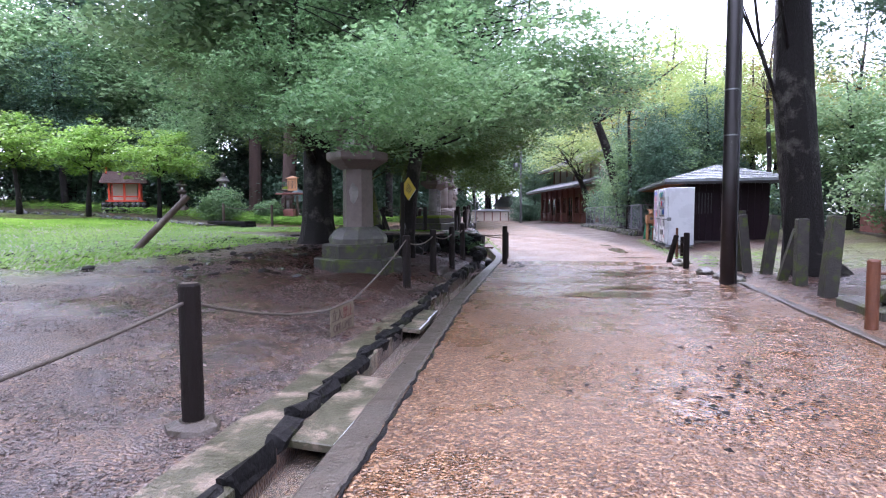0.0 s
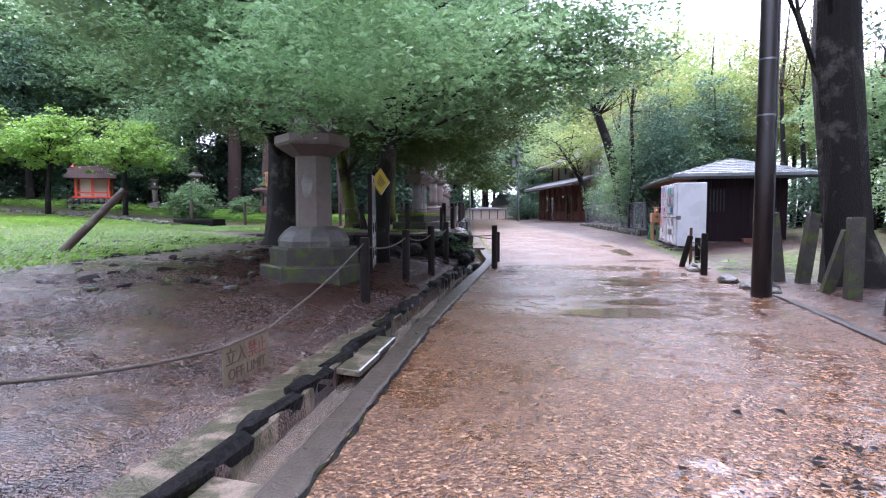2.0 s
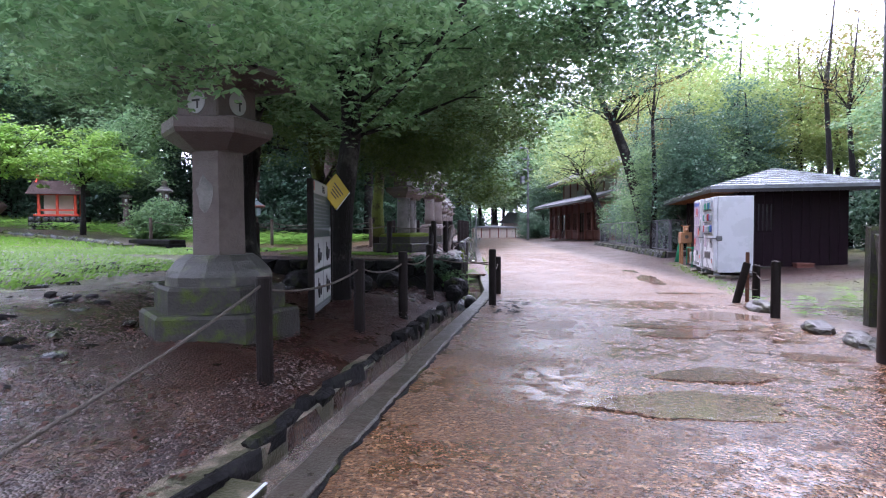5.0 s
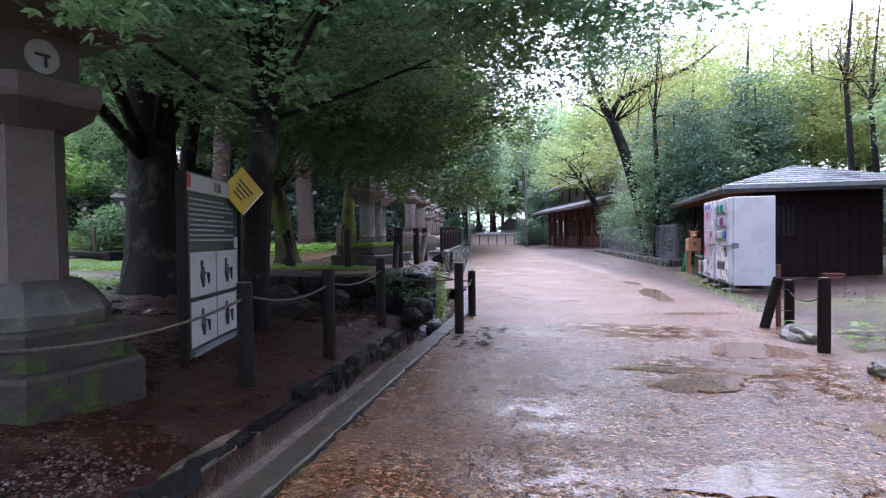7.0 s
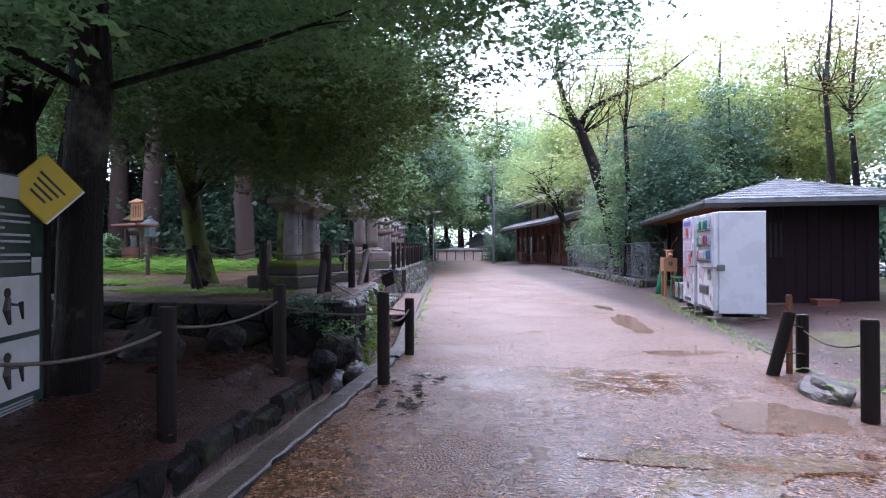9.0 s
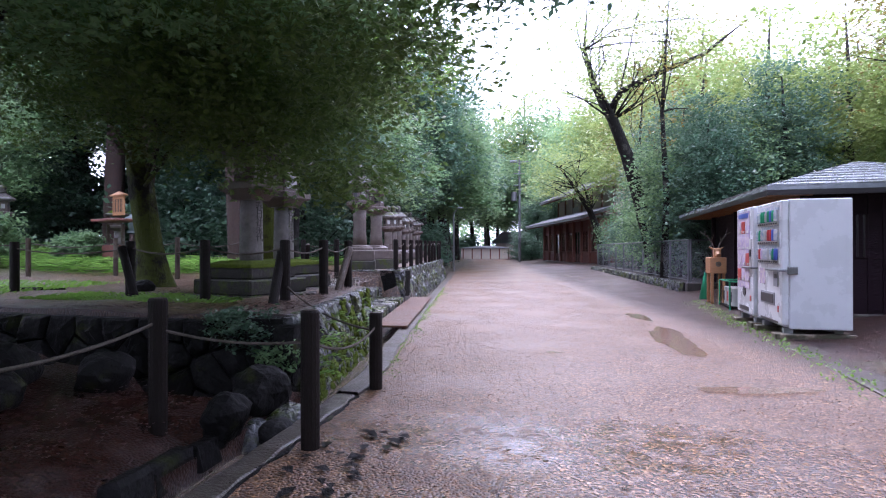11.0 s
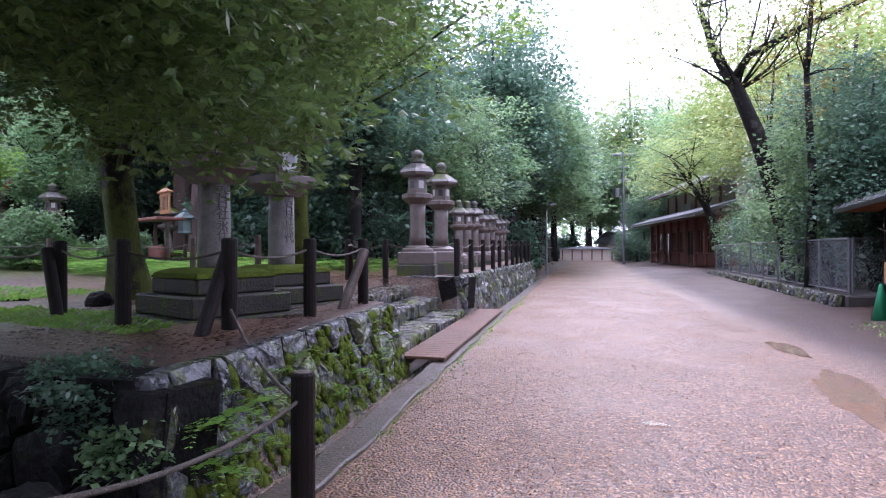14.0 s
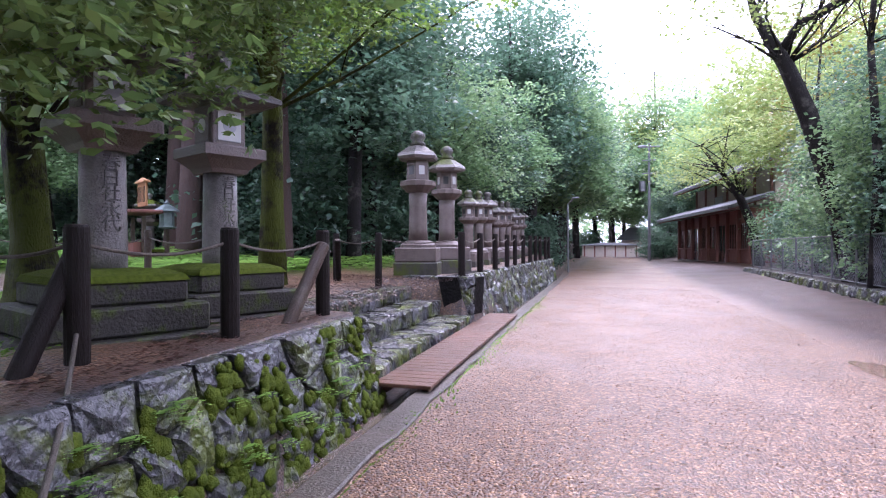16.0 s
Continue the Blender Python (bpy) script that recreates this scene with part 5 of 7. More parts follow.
def deer_stand():
    t = thing("wooden_deer", pose(3.66, 25.55, 0.05), "varnished wooden deer figure with branch antlers on a box body", "figure")
    part("box_body", box(0, 0, 0.92, 0.34, 0.52, 0.36, 0.012), M_BOX, t)
    part("leg", box(-0.12, -0.2, 0.37, 0.06, 0.06, 0.74, 0.006), M_BOX, t)
    part("leg", box(0.12, -0.2, 0.37, 0.06, 0.06, 0.74, 0.006), M_BOX, t)
    part("leg", box(-0.12, 0.2, 0.37, 0.06, 0.06, 0.74, 0.006), M_BOX, t)
    part("leg", box(0.12, 0.2, 0.37, 0.06, 0.06, 0.74, 0.006), M_BOX, t)
    part("head", merge(box(0, -0.1, 1.20, 0.15, 0.2, 0.22, 0.03), tube([(0, -0.18, 1.18), (0, -0.3, 1.14)], [0.07, 0.045], 8)), M_BOX, t)
    for s in (-1, 1):
        part("ear", tube([(s * 0.06, -0.06, 1.28), (s * 0.15, -0.06, 1.33)], [0.03, 0.008], 6), M_BOX, t)
        part("antler", merge(tube([(s * 0.04, -0.05, 1.30), (s * 0.10, -0.02, 1.46), (s * 0.22, 0.0, 1.62), (s * 0.24, -0.02, 1.76)], [0.014, 0.012, 0.01, 0.004], 6),
                             tube([(s * 0.10, -0.02, 1.46), (s * 0.06, -0.1, 1.62)], [0.01, 0.004], 5), tube([(s * 0.2, 0, 1.6), (s * 0.34, 0, 1.68)], [0.009, 0.003], 5)), M_ROPE, t)
    part("round_mark", move(prof([(0.06, 0), (0.06, 0.006)], 14), pose(0.0, -0.262, 0.95, 90, 0, 0)), M_POST_BROWN, t)


deer_stand()
t = thing("traffic_cone", pose(3.62, 26.5, 0.05), "bright green plastic traffic cone", "cone")
part("base", box(0, 0, 0.015, 0.36, 0.36, 0.03, 0.01), M_GREEN, t)
part("cone", prof([(0.155, 0.03), (0.03, 0.70), (0.025, 0.71)], 20), M_GREEN, t, smooth=True)
t = thing("green_stand", pose(3.85, 24.6, 0.05), "green tubular stand holding white paint tins", "stand")
for x in (-0.22, 0.22):
    for y in (-0.45, 0.45):
        part("leg", tube([(x, y, 0), (x, y, 0.62)], [0.016, 0.016], 8), M_GREEN, t)
    part("rail", tube([(x, -0.45, 0.62), (x, 0.45, 0.62)], [0.016, 0.016], 8), M_GREEN, t)
for y in (-0.45, 0.45):
    part("rail", tube([(-0.22, y, 0.62), (0.22, y, 0.62)], [0.016, 0.016], 8), M_GREEN, t)
part("shelf", box(0, 0, 0.10, 0.42, 0.88, 0.02), M_POST, t)
for i, y in enumerate((24.3, 24.6, 24.9)):
    t = thing("paint_tin", pose(3.82, y, 0.162), "white tin with red and black printed bars", "tin", "tins on the stand")
    part("body", prof([(0.13, 0.0), (0.13, 0.36), (0.12, 0.37)], 20), M_PAPER, t, smooth=False)
    part("label_bar", box(-0.128, 0.02, 0.18, 0.01, 0.09, 0.2), M_CANRED if i % 2 else M_LINE, t)
t = thing("orange_crate", pose(5.9, 21.9, 0.06), "small reddish wooden crate against the hut", "crate")
part("body", box(0, 0, 0.14, 0.4, 0.3, 0.28, 0.01), M_BENGARA, t)
part("lid", box(0, 0, 0.295, 0.43, 0.33, 0.03, 0.006), M_BENGARA, t)

# ---- pole and stone posts by the walk ----
t = thing("utility_pole", pose(3.2, 11.56, 0), "tall dark brown steel utility pole", "pole")
part("shaft", prof([(0.125, -0.3), (0.118, 2.0), (0.112, 5.0), (0.095, 12.0)], 24), M_POLE, t, smooth=True)
part("band", prof([(0.122, 2.55), (0.122, 2.575)], 24), M_STEEL, t)
part("band", prof([(0.120, 3.32), (0.120, 3.345)], 24), M_STEEL, t)
part("cable", tube([(0.136, -0.02, 0.0), (0.13, -0.02, 2.6), (0.11, 0, 11.8)], [0.014, 0.014, 0.014], 6), M_BLACK, t)
for x, y, h, lx, ly, w in ((3.97, 13.2, 1.2, 0, -6, 0.2), (3.92, 13.6, 1.28, 0, 0, 0.2), (4.22, 12.94, 1.2, 0, 7, 0.2), (4.12, 11.8, 0.98, 10, 12, 0.17), (4.2, 11.15, 1.14, 0, 0, 0.21), (4.1, 9.87, 1.2, -3, 6, 0.22)):
    t = thing("stone_post", pose(x, y, 0.0, lx, ly, random.uniform(-8, 8)), "old square-cut granite post, mossy and out of plumb", "stone post", "granite posts")
    part("shaft", prof([(w * 0.42, -0.2), (w * 0.42, 0.5), (w * 0.39, h - 0.02), (w * 0.35, h)], square=True, wob=0.03, seed=int(y * 10)), M_PLINTH, t)
t = thing("rusty_bollard", pose(3.65, 7.6, 0), "rust-brown steel bollard beside a broken plinth", "bollard")
part("shaft", prof([(0.062, -0.1), (0.062, 0.73), (0.05, 0.75)], 18), M_RUST, t, smooth=False)
part("eyelet", tube([(0.06, 0, 0.6), (0.13, 0, 0.6)], [0.014, 0.014], 8), M_RUST, t)
t = thing("lantern_plinth", pose(4.55, 8.5, 0), "broken mossy stone plinth of rough blocks", "plinth")
part("block", box(0, 0, 0.07, 1.3, 1.2, 0.18, 0.03), M_STONE_MOSS, t)
for i, (dx, dy, z, s) in enumerate(((-0.25, -0.2, 0.28, 0.3), (0.25, -0.1, 0.3, 0.33), (0.0, 0.25, 0.3, 0.34), (-0.1, 0.0, 0.52, 0.26))):
    part("block", move(blob(s, s * 0.9, 0.16, i * 3.3, 2, 0.3), pose(dx, dy, z)), M_STONE_MOSS, t)
t = thing("meter_pole", pose(5.05, 9.9, 0), "thin dark steel pole with a grey meter box", "pole")
part("shaft", tube([(0, 0, -0.2), (0, 0, 3.6)], [0.03, 0.028], 10), M_POLE, t)
part("meter_box", box(-0.13, -0.05, 1.48, 0.24, 0.2, 0.46, 0.015), M_GREY, t, "grey steel meter box")
part("dial", box(-0.13, -0.155, 1.58, 0.1, 0.012, 0.12, 0.003), M_PAPER, t)


def side_wall():
    t = thing("garden_wall", pose(0, 0, 0), "low brown boarded wall with a small tiled roof behind the trees", "wall")
    a, b = Vector((7.6, 8.0, 0)), Vector((10.5, 24.0, 0))
    d = (b - a).normalized()
    L = (b - a).length
    m = Matrix.Translation(a) @ pose(0, 0, 0, 0, 0, math.degrees(math.atan2(d.y, d.x)))
    part("footing", box(L / 2, 0, 0.3, L, 0.3, 0.5, 0.02, m), M_CONC, t)
    for i in range(int(L / 0.5)):
        part("board", box(0.25 + 0.5 * i, 0, 0.95, 0.49, 0.05, 0.9, 0.004, m), M_BENGARA, t)
    for i in range(int(L / 1.0)):
        part("roof_tile", box(0.5 + 1.0 * i, 0, 1.45, 0.99, 0.5, 0.07, 0.02, m), M_TILE, t)


side_wall()

# ---- mesh fence on the low cobble wall ----
stone_wall("wall_fence", (1.15, 45.0), (3.32, 28.6), -0.1, 0.42, 0.08, 0.30, M_ROCK, "low mossy cobble wall under the mesh fence", 15)
tagged(part("fence_bed", move(box(0, 0, 0.19, 1.2, 16.8, 0.42, 0.03), pose(3.02, 36.9, 0, 0, 0, 7.5)), M_EARTH), "earth bed behind the cobble wall", "bed", kind="structure")


def mesh_fence(a, b, z0, z1, name="mesh_fence"):
    t = thing(name, pose(0, 0, 0), "grey chain-link fence with steel posts on the cobble wall", "fence")
    a, b = Vector((*a, 0)), Vector((*b, 0))
    L = (b - a).length
    d = (b - a) / L
    n = max(1, round(L / 1.9))
    up = Vector((0, 0, 1))
    for i in range(n + 1):
        p = a + d * (L * i / n)
        part("post", tube([p + up * (z0 - 0.2), p + up * z1], [0.03, 0.03], 8), M_STEEL, t)
    part("rail", tube([a + up * z1, b + up * z1], [0.02, 0.02], 8), M_STEEL, t)
    part("rail", tube([a + up * (z0 + 0.05), b + up * (z0 + 0.05)], [0.014, 0.014], 6), M_STEEL, t)
    h = z1 - z0 - 0.05
    items = []
    s = -h
    while s < L:
        for sign in (1, -1):
            p, q = (s, 0.0), (s + h, h)
            lo, hi = max(0, -s) / h, min(1, (L - s) / h)
            if hi > lo:
                z = [z0 + 0.05 + h * lo, z0 + 0.05 + h * hi]
                if sign < 0:
                    z = [2 * z0 + 0.1 + h - z[0], 2 * z0 + 0.1 + h - z[1]]
                items.append(tube([a + d * (s + h * lo) + up * z[0], a + d * (s + h * hi) + up * z[1]], [0.0024, 0.0024], 3))
        s += 0.11
    tagged(part("wire_mesh", merge(*items), M_STEEL, t), kind="stuff")


mesh_fence((3.62, 28.8), (1.55, 45.0), 0.42, 1.6)
mesh_fence((3.68, 28.8), (6.0, 30.8), 0.3, 1.6)


# ---- red building at the bend ----
def red_building():
    t = thing("red_building", pose(1.9, 53.0, 0) @ pose(0, 0, 0, 0, 0, 106.7), "faded red timber building with two tiers of tiled roof", "building")
    # local x along the front (away), local y to the front is +
    L, D = 16.5, 9.0
    part("footing", box(L / 2, -D / 2, 0.12, L + 0.3, D + 0.3, 0.4, 0.03), M_CONC, t)
    part("wall", box(L / 2, -D / 2, 1.9, L, D, 3.3), M_BENGARA, t)
    for i in range(9):
        part("column", box(L * i / 8, 0.06, 1.9, 0.28, 0.28, 3.3, 0.02), M_BENGARA, t)
    for i in range(8):
        cx = L * (i + 0.5) / 8
        if i in (2, 5):
            w = part("door", box(cx, 0.03, 1.5, 1.45, 0.06, 2.4, 0.005), M_GLASS, t, "dark glazed door")
            part("mullion", box(cx, 0.07, 1.5, 0.06, 0.04, 2.4), M_BENGARA, w)
        else:
            w = part("window", box(cx, 0.03, 1.95, 1.3, 0.06, 1.5, 0.005), M_GLASS, t)
            for k in (-0.33, 0, 0.33):
                part("glazing_bar", box(cx + k, 0.07, 1.95, 0.05, 0.04, 1.5), M_BENGARA, w)
            part("window_sill", box(cx, 0.1, 1.15, 1.45, 0.18, 0.08, 0.01), M_BENGARA, w)
        part("panel", box(cx, 0.035, 0.72, 1.6, 0.05, 0.6, 0.01), M_BENGARA, t)

    def roof(z, out, rise, run, name):
        th = 0.14
        pr = [(-1.2, out, z), (L + 1.2, out, z), (L + 1.2, out - run, z + rise), (-1.2, out - run, z + rise)]
        vs = pr + [(x, y, q - th) for x, y, q in pr]
        r = part(name, (vs, [(0, 1, 2, 3), (7, 6, 5, 4), (0, 4, 5, 1), (1, 5, 6, 2), (2, 6, 7, 3), (3, 7, 4, 0)]), M_TILE, t, "grey tiled roof")
        n = 66
        for i in range(n):
            x = -1.2 + (L + 2.4) * (i + 0.5) / n
            part("tile_roll", tube([(x, out + 0.02, z + 0.03), (x, out - run, z + rise + 0.03)], [0.07, 0.07], 6), M_TILE, r)
        for i in range(34):
            x = -1.0 + (L + 2.0) * (i + 0.5) / 34
            part("rafter", tube([(x, out - 0.1, z - th - 0.05), (x, out - run, z + rise - th - 0.05)], [0.05, 0.05], 4), M_BENGARA, r)
    roof(3.55, 1.7, 0.75, 2.4, "lower_roof")
    part("upper_wall", box(L / 2, -D / 2 - 0.6, 4.9, L - 0.6, D - 1.4, 2.0), M_PLASTER, t)
    for i in range(7):
        part("upper_post", box(0.5 + (L - 1.0) * i / 6, -1.18, 4.9, 0.2, 0.12, 2.0, 0.01), M_BENGARA, t)
    part("name_plaque", box(L * 0.6, -1.12, 4.7, 1.6, 0.08, 0.6, 0.01), M_PAPER, t)
    roof(5.9, 0.3, 2.2, 5.0, "upper_roof")
    part("gable", ([(-0.2, 0.1, 5.8), (-0.2, -9.6, 5.8), (-0.2, -4.7, 8.0), (0.2, 0.1, 5.8), (0.2, -9.6, 5.8), (0.2, -4.7, 8.0)], [(0, 1, 2), (5, 4, 3), (0, 3, 4, 1), (1, 4, 5, 2), (2, 5, 3, 0)]), M_PLASTER, t)
    part("back_roof", ([(-1.2, -4.7, 8.1), (L + 1.2, -4.7, 8.1), (L + 1.2, -9.9, 5.8), (-1.2, -9.9, 5.8), (-1.2, -4.7, 7.96), (L + 1.2, -4.7, 7.96), (L + 1.2, -9.9, 5.66), (-1.2, -9.9, 5.66)], [(0, 1, 2, 3), (7, 6, 5, 4), (0, 4, 5, 1), (1, 5, 6, 2), (2, 6, 7, 3), (3, 7, 4, 0)]), M_TILE, t)


red_building()

# power pole, gate wall and lantern line at the road's far end
t = thing("power_pole", pose(-5.6, 71.0, 0), "slim grey power pole with cross arms and a transformer", "pole")
part("shaft", tube([(0, 0, -0.3), (0, 0, 10.7)], [0.15, 0.10], 12), M_STEEL, t)
for z in (10.4, 9.2, 8.0):
    part("cross_arm", box(0, 0, z, 1.9 if z > 10 else 1.2, 0.1, 0.1, 0.01), M_STEEL, t)
part("transformer", prof([(0.3, 6.4), (0.3, 7.3)], 14), M_STEEL, t).matrix_basis = Matrix.Translation((-0.6, 0, 0))
part("lamp_head", box(-0.6, 0, 10.5, 0.7, 0.3, 0.15, 0.03), M_GREY, t)
t = thing("lamp_post", pose(-7.0, 46.0, 0), "thin pale street lamp post", "street lamp")
part("shaft", tube([(0, 0, 0), (0, 0, 3.6), (0.3, 0, 3.9)], [0.05, 0.045, 0.03], 8), M_STEEL, t)
part("lamp_head", box(0.42, 0, 3.92, 0.35, 0.12, 0.08, 0.02), M_GREY, t)
t = thing("white_wall", pose(-12.6, 92.0, 0, 0, 0, 8), "far white plaster wall with a grey tiled coping", "wall")
part("wall", box(0, 0, 0.7, 7.0, 0.4, 1.6), M_PLASTER, t)
part("coping", prof([(0.5, 1.5), (0.5, 1.6), (0.1, 1.9)], square=True), M_TILE, t).matrix_basis = Matrix.Diagonal((7.4, 1, 1, 1))
for i in range(6):
    part("post", box(-3.2 + 1.28 * i, -0.23, 0.75, 0.16, 0.08, 1.4), M_BENGARA, t)
t = thing("low_house", pose(-9.0, 104.0, 0), "far grey-roofed house behind the white wall", "house")
part("wall", box(0, 0, 1.2, 7.0, 6, 2.4), M_PLASTER, t)
part("roof", ([(-4.2, -3.8, 2.3), (4.2, -3.8, 2.3), (4.2, 3.8, 2.3), (-4.2, 3.8, 2.3), (-3, 0, 4.2), (3, 0, 4.2)], [(0, 1, 5, 4), (1, 2, 5), (2, 3, 4, 5), (3, 0, 4), (3, 2, 1, 0)]), M_TILE, t)
for i in range(10):
    lantern("stone_lantern", -10.4 - 0.24 * i * 1.9, 56 + 2.6 * i, 0.15, "round", "far stone lantern in the line under the trees", "far lanterns", 12 * i, 0.68)


# ---- small shrine and paved path on the slope ----
def shrine(x, y):
    z = ground_z(x, y)
    t = thing("small_shrine", pose(x, y, z, 0, 0, 35) @ Matrix.Scale(0.82, 4), "small vermilion wooden shrine on a dark stone base", "shrine")
    base = part("stone_base", box(0, 0, 0.2, 2.4, 2.0, 0.85, 0.03), M_ROCK_DARK_SHADE, t)
    g = random.Random(2)
    for i in range(8):
        for j in range(3):
            part("stone", move(blob(0.16, 0.08, 0.13, i + j * 9.1, 1, 0.3), pose(-1.05 + 0.3 * i, -1.0, -0.02 + 0.25 * j)), M_ROCK, base)
    part("floor", box(0, 0, 0.68, 2.0, 1.7, 0.1, 0.01), M_RED, t)
    for sx in (-0.8, 0.0, 0.8):
        for sy in (-0.65, 0.65):
            part("pillar", box(sx, sy, 1.25, 0.12, 0.12, 1.1, 0.01), M_RED, t)
    part("body", box(0, 0.1, 1.25, 1.3, 0.9, 1.05, 0.01), M_PLASTER, t)
    for z_ in (0.95, 1.75):
        part("rail", box(0, -0.65, z_, 1.75, 0.07, 0.08), M_RED, t)
    part("roof", ([(-1.25, -1.15, 1.75), (1.25, -1.15, 1.75), (1.25, 1.15, 1.75), (-1.25, 1.15, 1.75), (-1.15, 0, 2.5), (1.15, 0, 2.5)], [(0, 1, 5, 4), (1, 2, 5), (2, 3, 4, 5), (3, 0, 4), (3, 2, 1, 0)]), M_BARK_RED, t, "brown bark-shingled roof")
    for sx in (-1.0, 1.0):
        for s in (-1, 1):
            part("finial", tube([(sx, -0.25 * s, 2.35), (sx, 0.35 * s, 3.0)], [0.05, 0.045], 6), M_RED, t)


shrine(-21.4, 25.6)


def paved_path():
    """Stone-edged pale path that climbs past the shrine."""
    pts = [(-30, 20.5), (-24, 21.6), (-19, 22.2), (-15.5, 21.6), (-12.4, 20.2)]
    vs, fs = [], []
    for x, y in pts:
        for o in (-0.9, 0.9):
            vs.append((x, y + o, ground_z(x, y + o) + 0.07))
    for i in range(len(pts) - 1):
        fs.append((2 * i, 2 * i + 1, 2 * i + 3, 2 * i + 2)[::-1])
    p = tagged(part("paved_path", (vs, fs), M_CONC), "pale wet paved path with a stone edge", "path", kind="structure")
    g = random.Random(4)
    for i in range(len(pts) - 1):
        a, b = Vector(pts[i]), Vector(pts[i + 1])
        n = int((b - a).length / 0.55)
        for k in range(n):
            q = a.lerp(b, k / n)
            part("stone", move(blob(0.3, 0.16, 0.12, g.random() * 60, 1, 0.3), pose(q.x, q.y - 0.95, ground_z(q.x, q.y - 0.95) + 0.03, 0, 0, g.uniform(-8, 8))), M_ROCK, p)


paved_path()
t = thing("culvert", pose(-11.9, 20.0, ground_z(-11.9, 20.0) + 0.06, 0, 0, -20), "dark stone culvert under the path", "culvert")
part("lintel", box(0, 0, 0.10, 2.2, 0.5, 0.14, 0.02), M_ROCK_DARK_SHADE, t)
part("side", box(-1.0, 0, -0.12, 0.25, 0.5, 0.34, 0.02), M_ROCK_DARK_SHADE, t)
part("side", box(1.0, 0, -0.12, 0.25, 0.5, 0.34, 0.02), M_ROCK_DARK_SHADE, t)
part("opening", box(0, 0.1, -0.12, 1.75, 0.2, 0.3), M_BLACK, t)
stone_wall("wall_back", (-9.9, 18.6), (-7.3, 18.35), 0.35, 0.78, 0.06, 0.24, M_ROCK_DARK_SHADE, "low rubble edging of the terrace", 16)


def offering_stand(x, y):
    t = thing("offering_stand", pose(x, y, ground_z(x, y), 0, 0, -20), "roofed wooden notice stand with a red-brown box", "stand")
    for s in (-0.4, 0.4):
        part("leg", box(s, 0, 0.6, 0.08, 0.08, 1.2, 0.006), M_POST_BROWN, t)
    part("roof", box(0, 0, 1.3, 1.3, 0.7, 0.08, 0.02), M_BENGARA, t)
    part("box_body", box(0, -0.05, 0.45, 0.66, 0.3, 0.34, 0.01), M_BENGARA, t)
    part("sign_board", box(0.0, 0.1, 1.72, 0.62, 0.04, 0.55, 0.01), M_BOX, t, "pale wooden sign board")
    for i in range(6):
        part("text_bar", box(-0.22 + 0.085 * i, 0.075, 1.72, 0.02, 0.01, 0.36), M_LINE, t)
    part("sign_cap", prof([(0.36, 1.99), (0.36, 2.02), (0.02, 2.12)], square=True), M_BOX, t).matrix_basis = Matrix.Translation((0, 0.1, 0)) @ Matrix.Diagonal((1, 0.2, 1, 1))


offering_stand(-11.9, 24.75)

# slanting prop on the lawn, stumps and loose stones
t = thing("slanting_prop", pose(0, 0, 0), "brown log propped slantwise over the lawn", "log")
part("log", tube([(-8.80, 11.43, ground_z(-8.8, 11.43) - 0.1), (-7.84, 12.09, 1.67)], [0.08, 0.07], 12), M_POST_BROWN, t)
g = random.Random(31)
for i in range(290):
    x, y = -3.4 - 6.5 * g.random(), 8.2 + 7.2 * g.random()
    s = 0.03 + 0.12 * g.random() ** 2
    tagged(part("loose_stone", move(blob(s, s * g.uniform(0.5, 0.9), s * 0.34, i * 1.7, 1, 0.5), pose(x, y, ground_z(x, y) + s * 0.08, g.uniform(-9, 9), g.uniform(-9, 9), g.uniform(0, 180))), M_ROCK if i % 3 == 0 else M_ROCK_DARK_SHADE), "flat dark stone lying in the mud", "stone", "loose stones")
for i, (x, y, sx, sy, sz) in enumerate(((3.08, 15.2, 0.17, 0.42, 0.13), (3.2, 13.3, 0.16, 0.3, 0.1), (3.3, 12.4, 0.14, 0.28, 0.1), (3.45, 11.9, 0.12, 0.2, 0.08), (3.5, 13.0, 0.1, 0.16, 0.06), (-1.85, 15.6, 0.22, 0.25, 0.2), (-1.75, 15.0, 0.13, 0.2, 0.16),
                                       (-3.3, 14.4, 0.3, 0.26, 0.2), (-3.7, 14.9, 0.26, 0.3, 0.24), (-3.0, 15.2, 0.22, 0.2, 0.2), (-4.2, 14.2, 0.32, 0.3, 0.22), (-5.6, 18.6, 0.16, 0.14, 0.14), (3.6, 12.4, 0.1, 0.3, 0.08))):
    tagged(part("boulder", move(blob(sx, sy, sz, i * 2.9 + 1, 3, 0.3), pose(x, y, (ground_z(x, y) if x < -1.7 else 0) + sz * 0.3)), M_STONE_DARK if i < 5 else M_ROCK_DARK_SHADE), "rough wet boulder beside the walk", "boulder", "boulders")
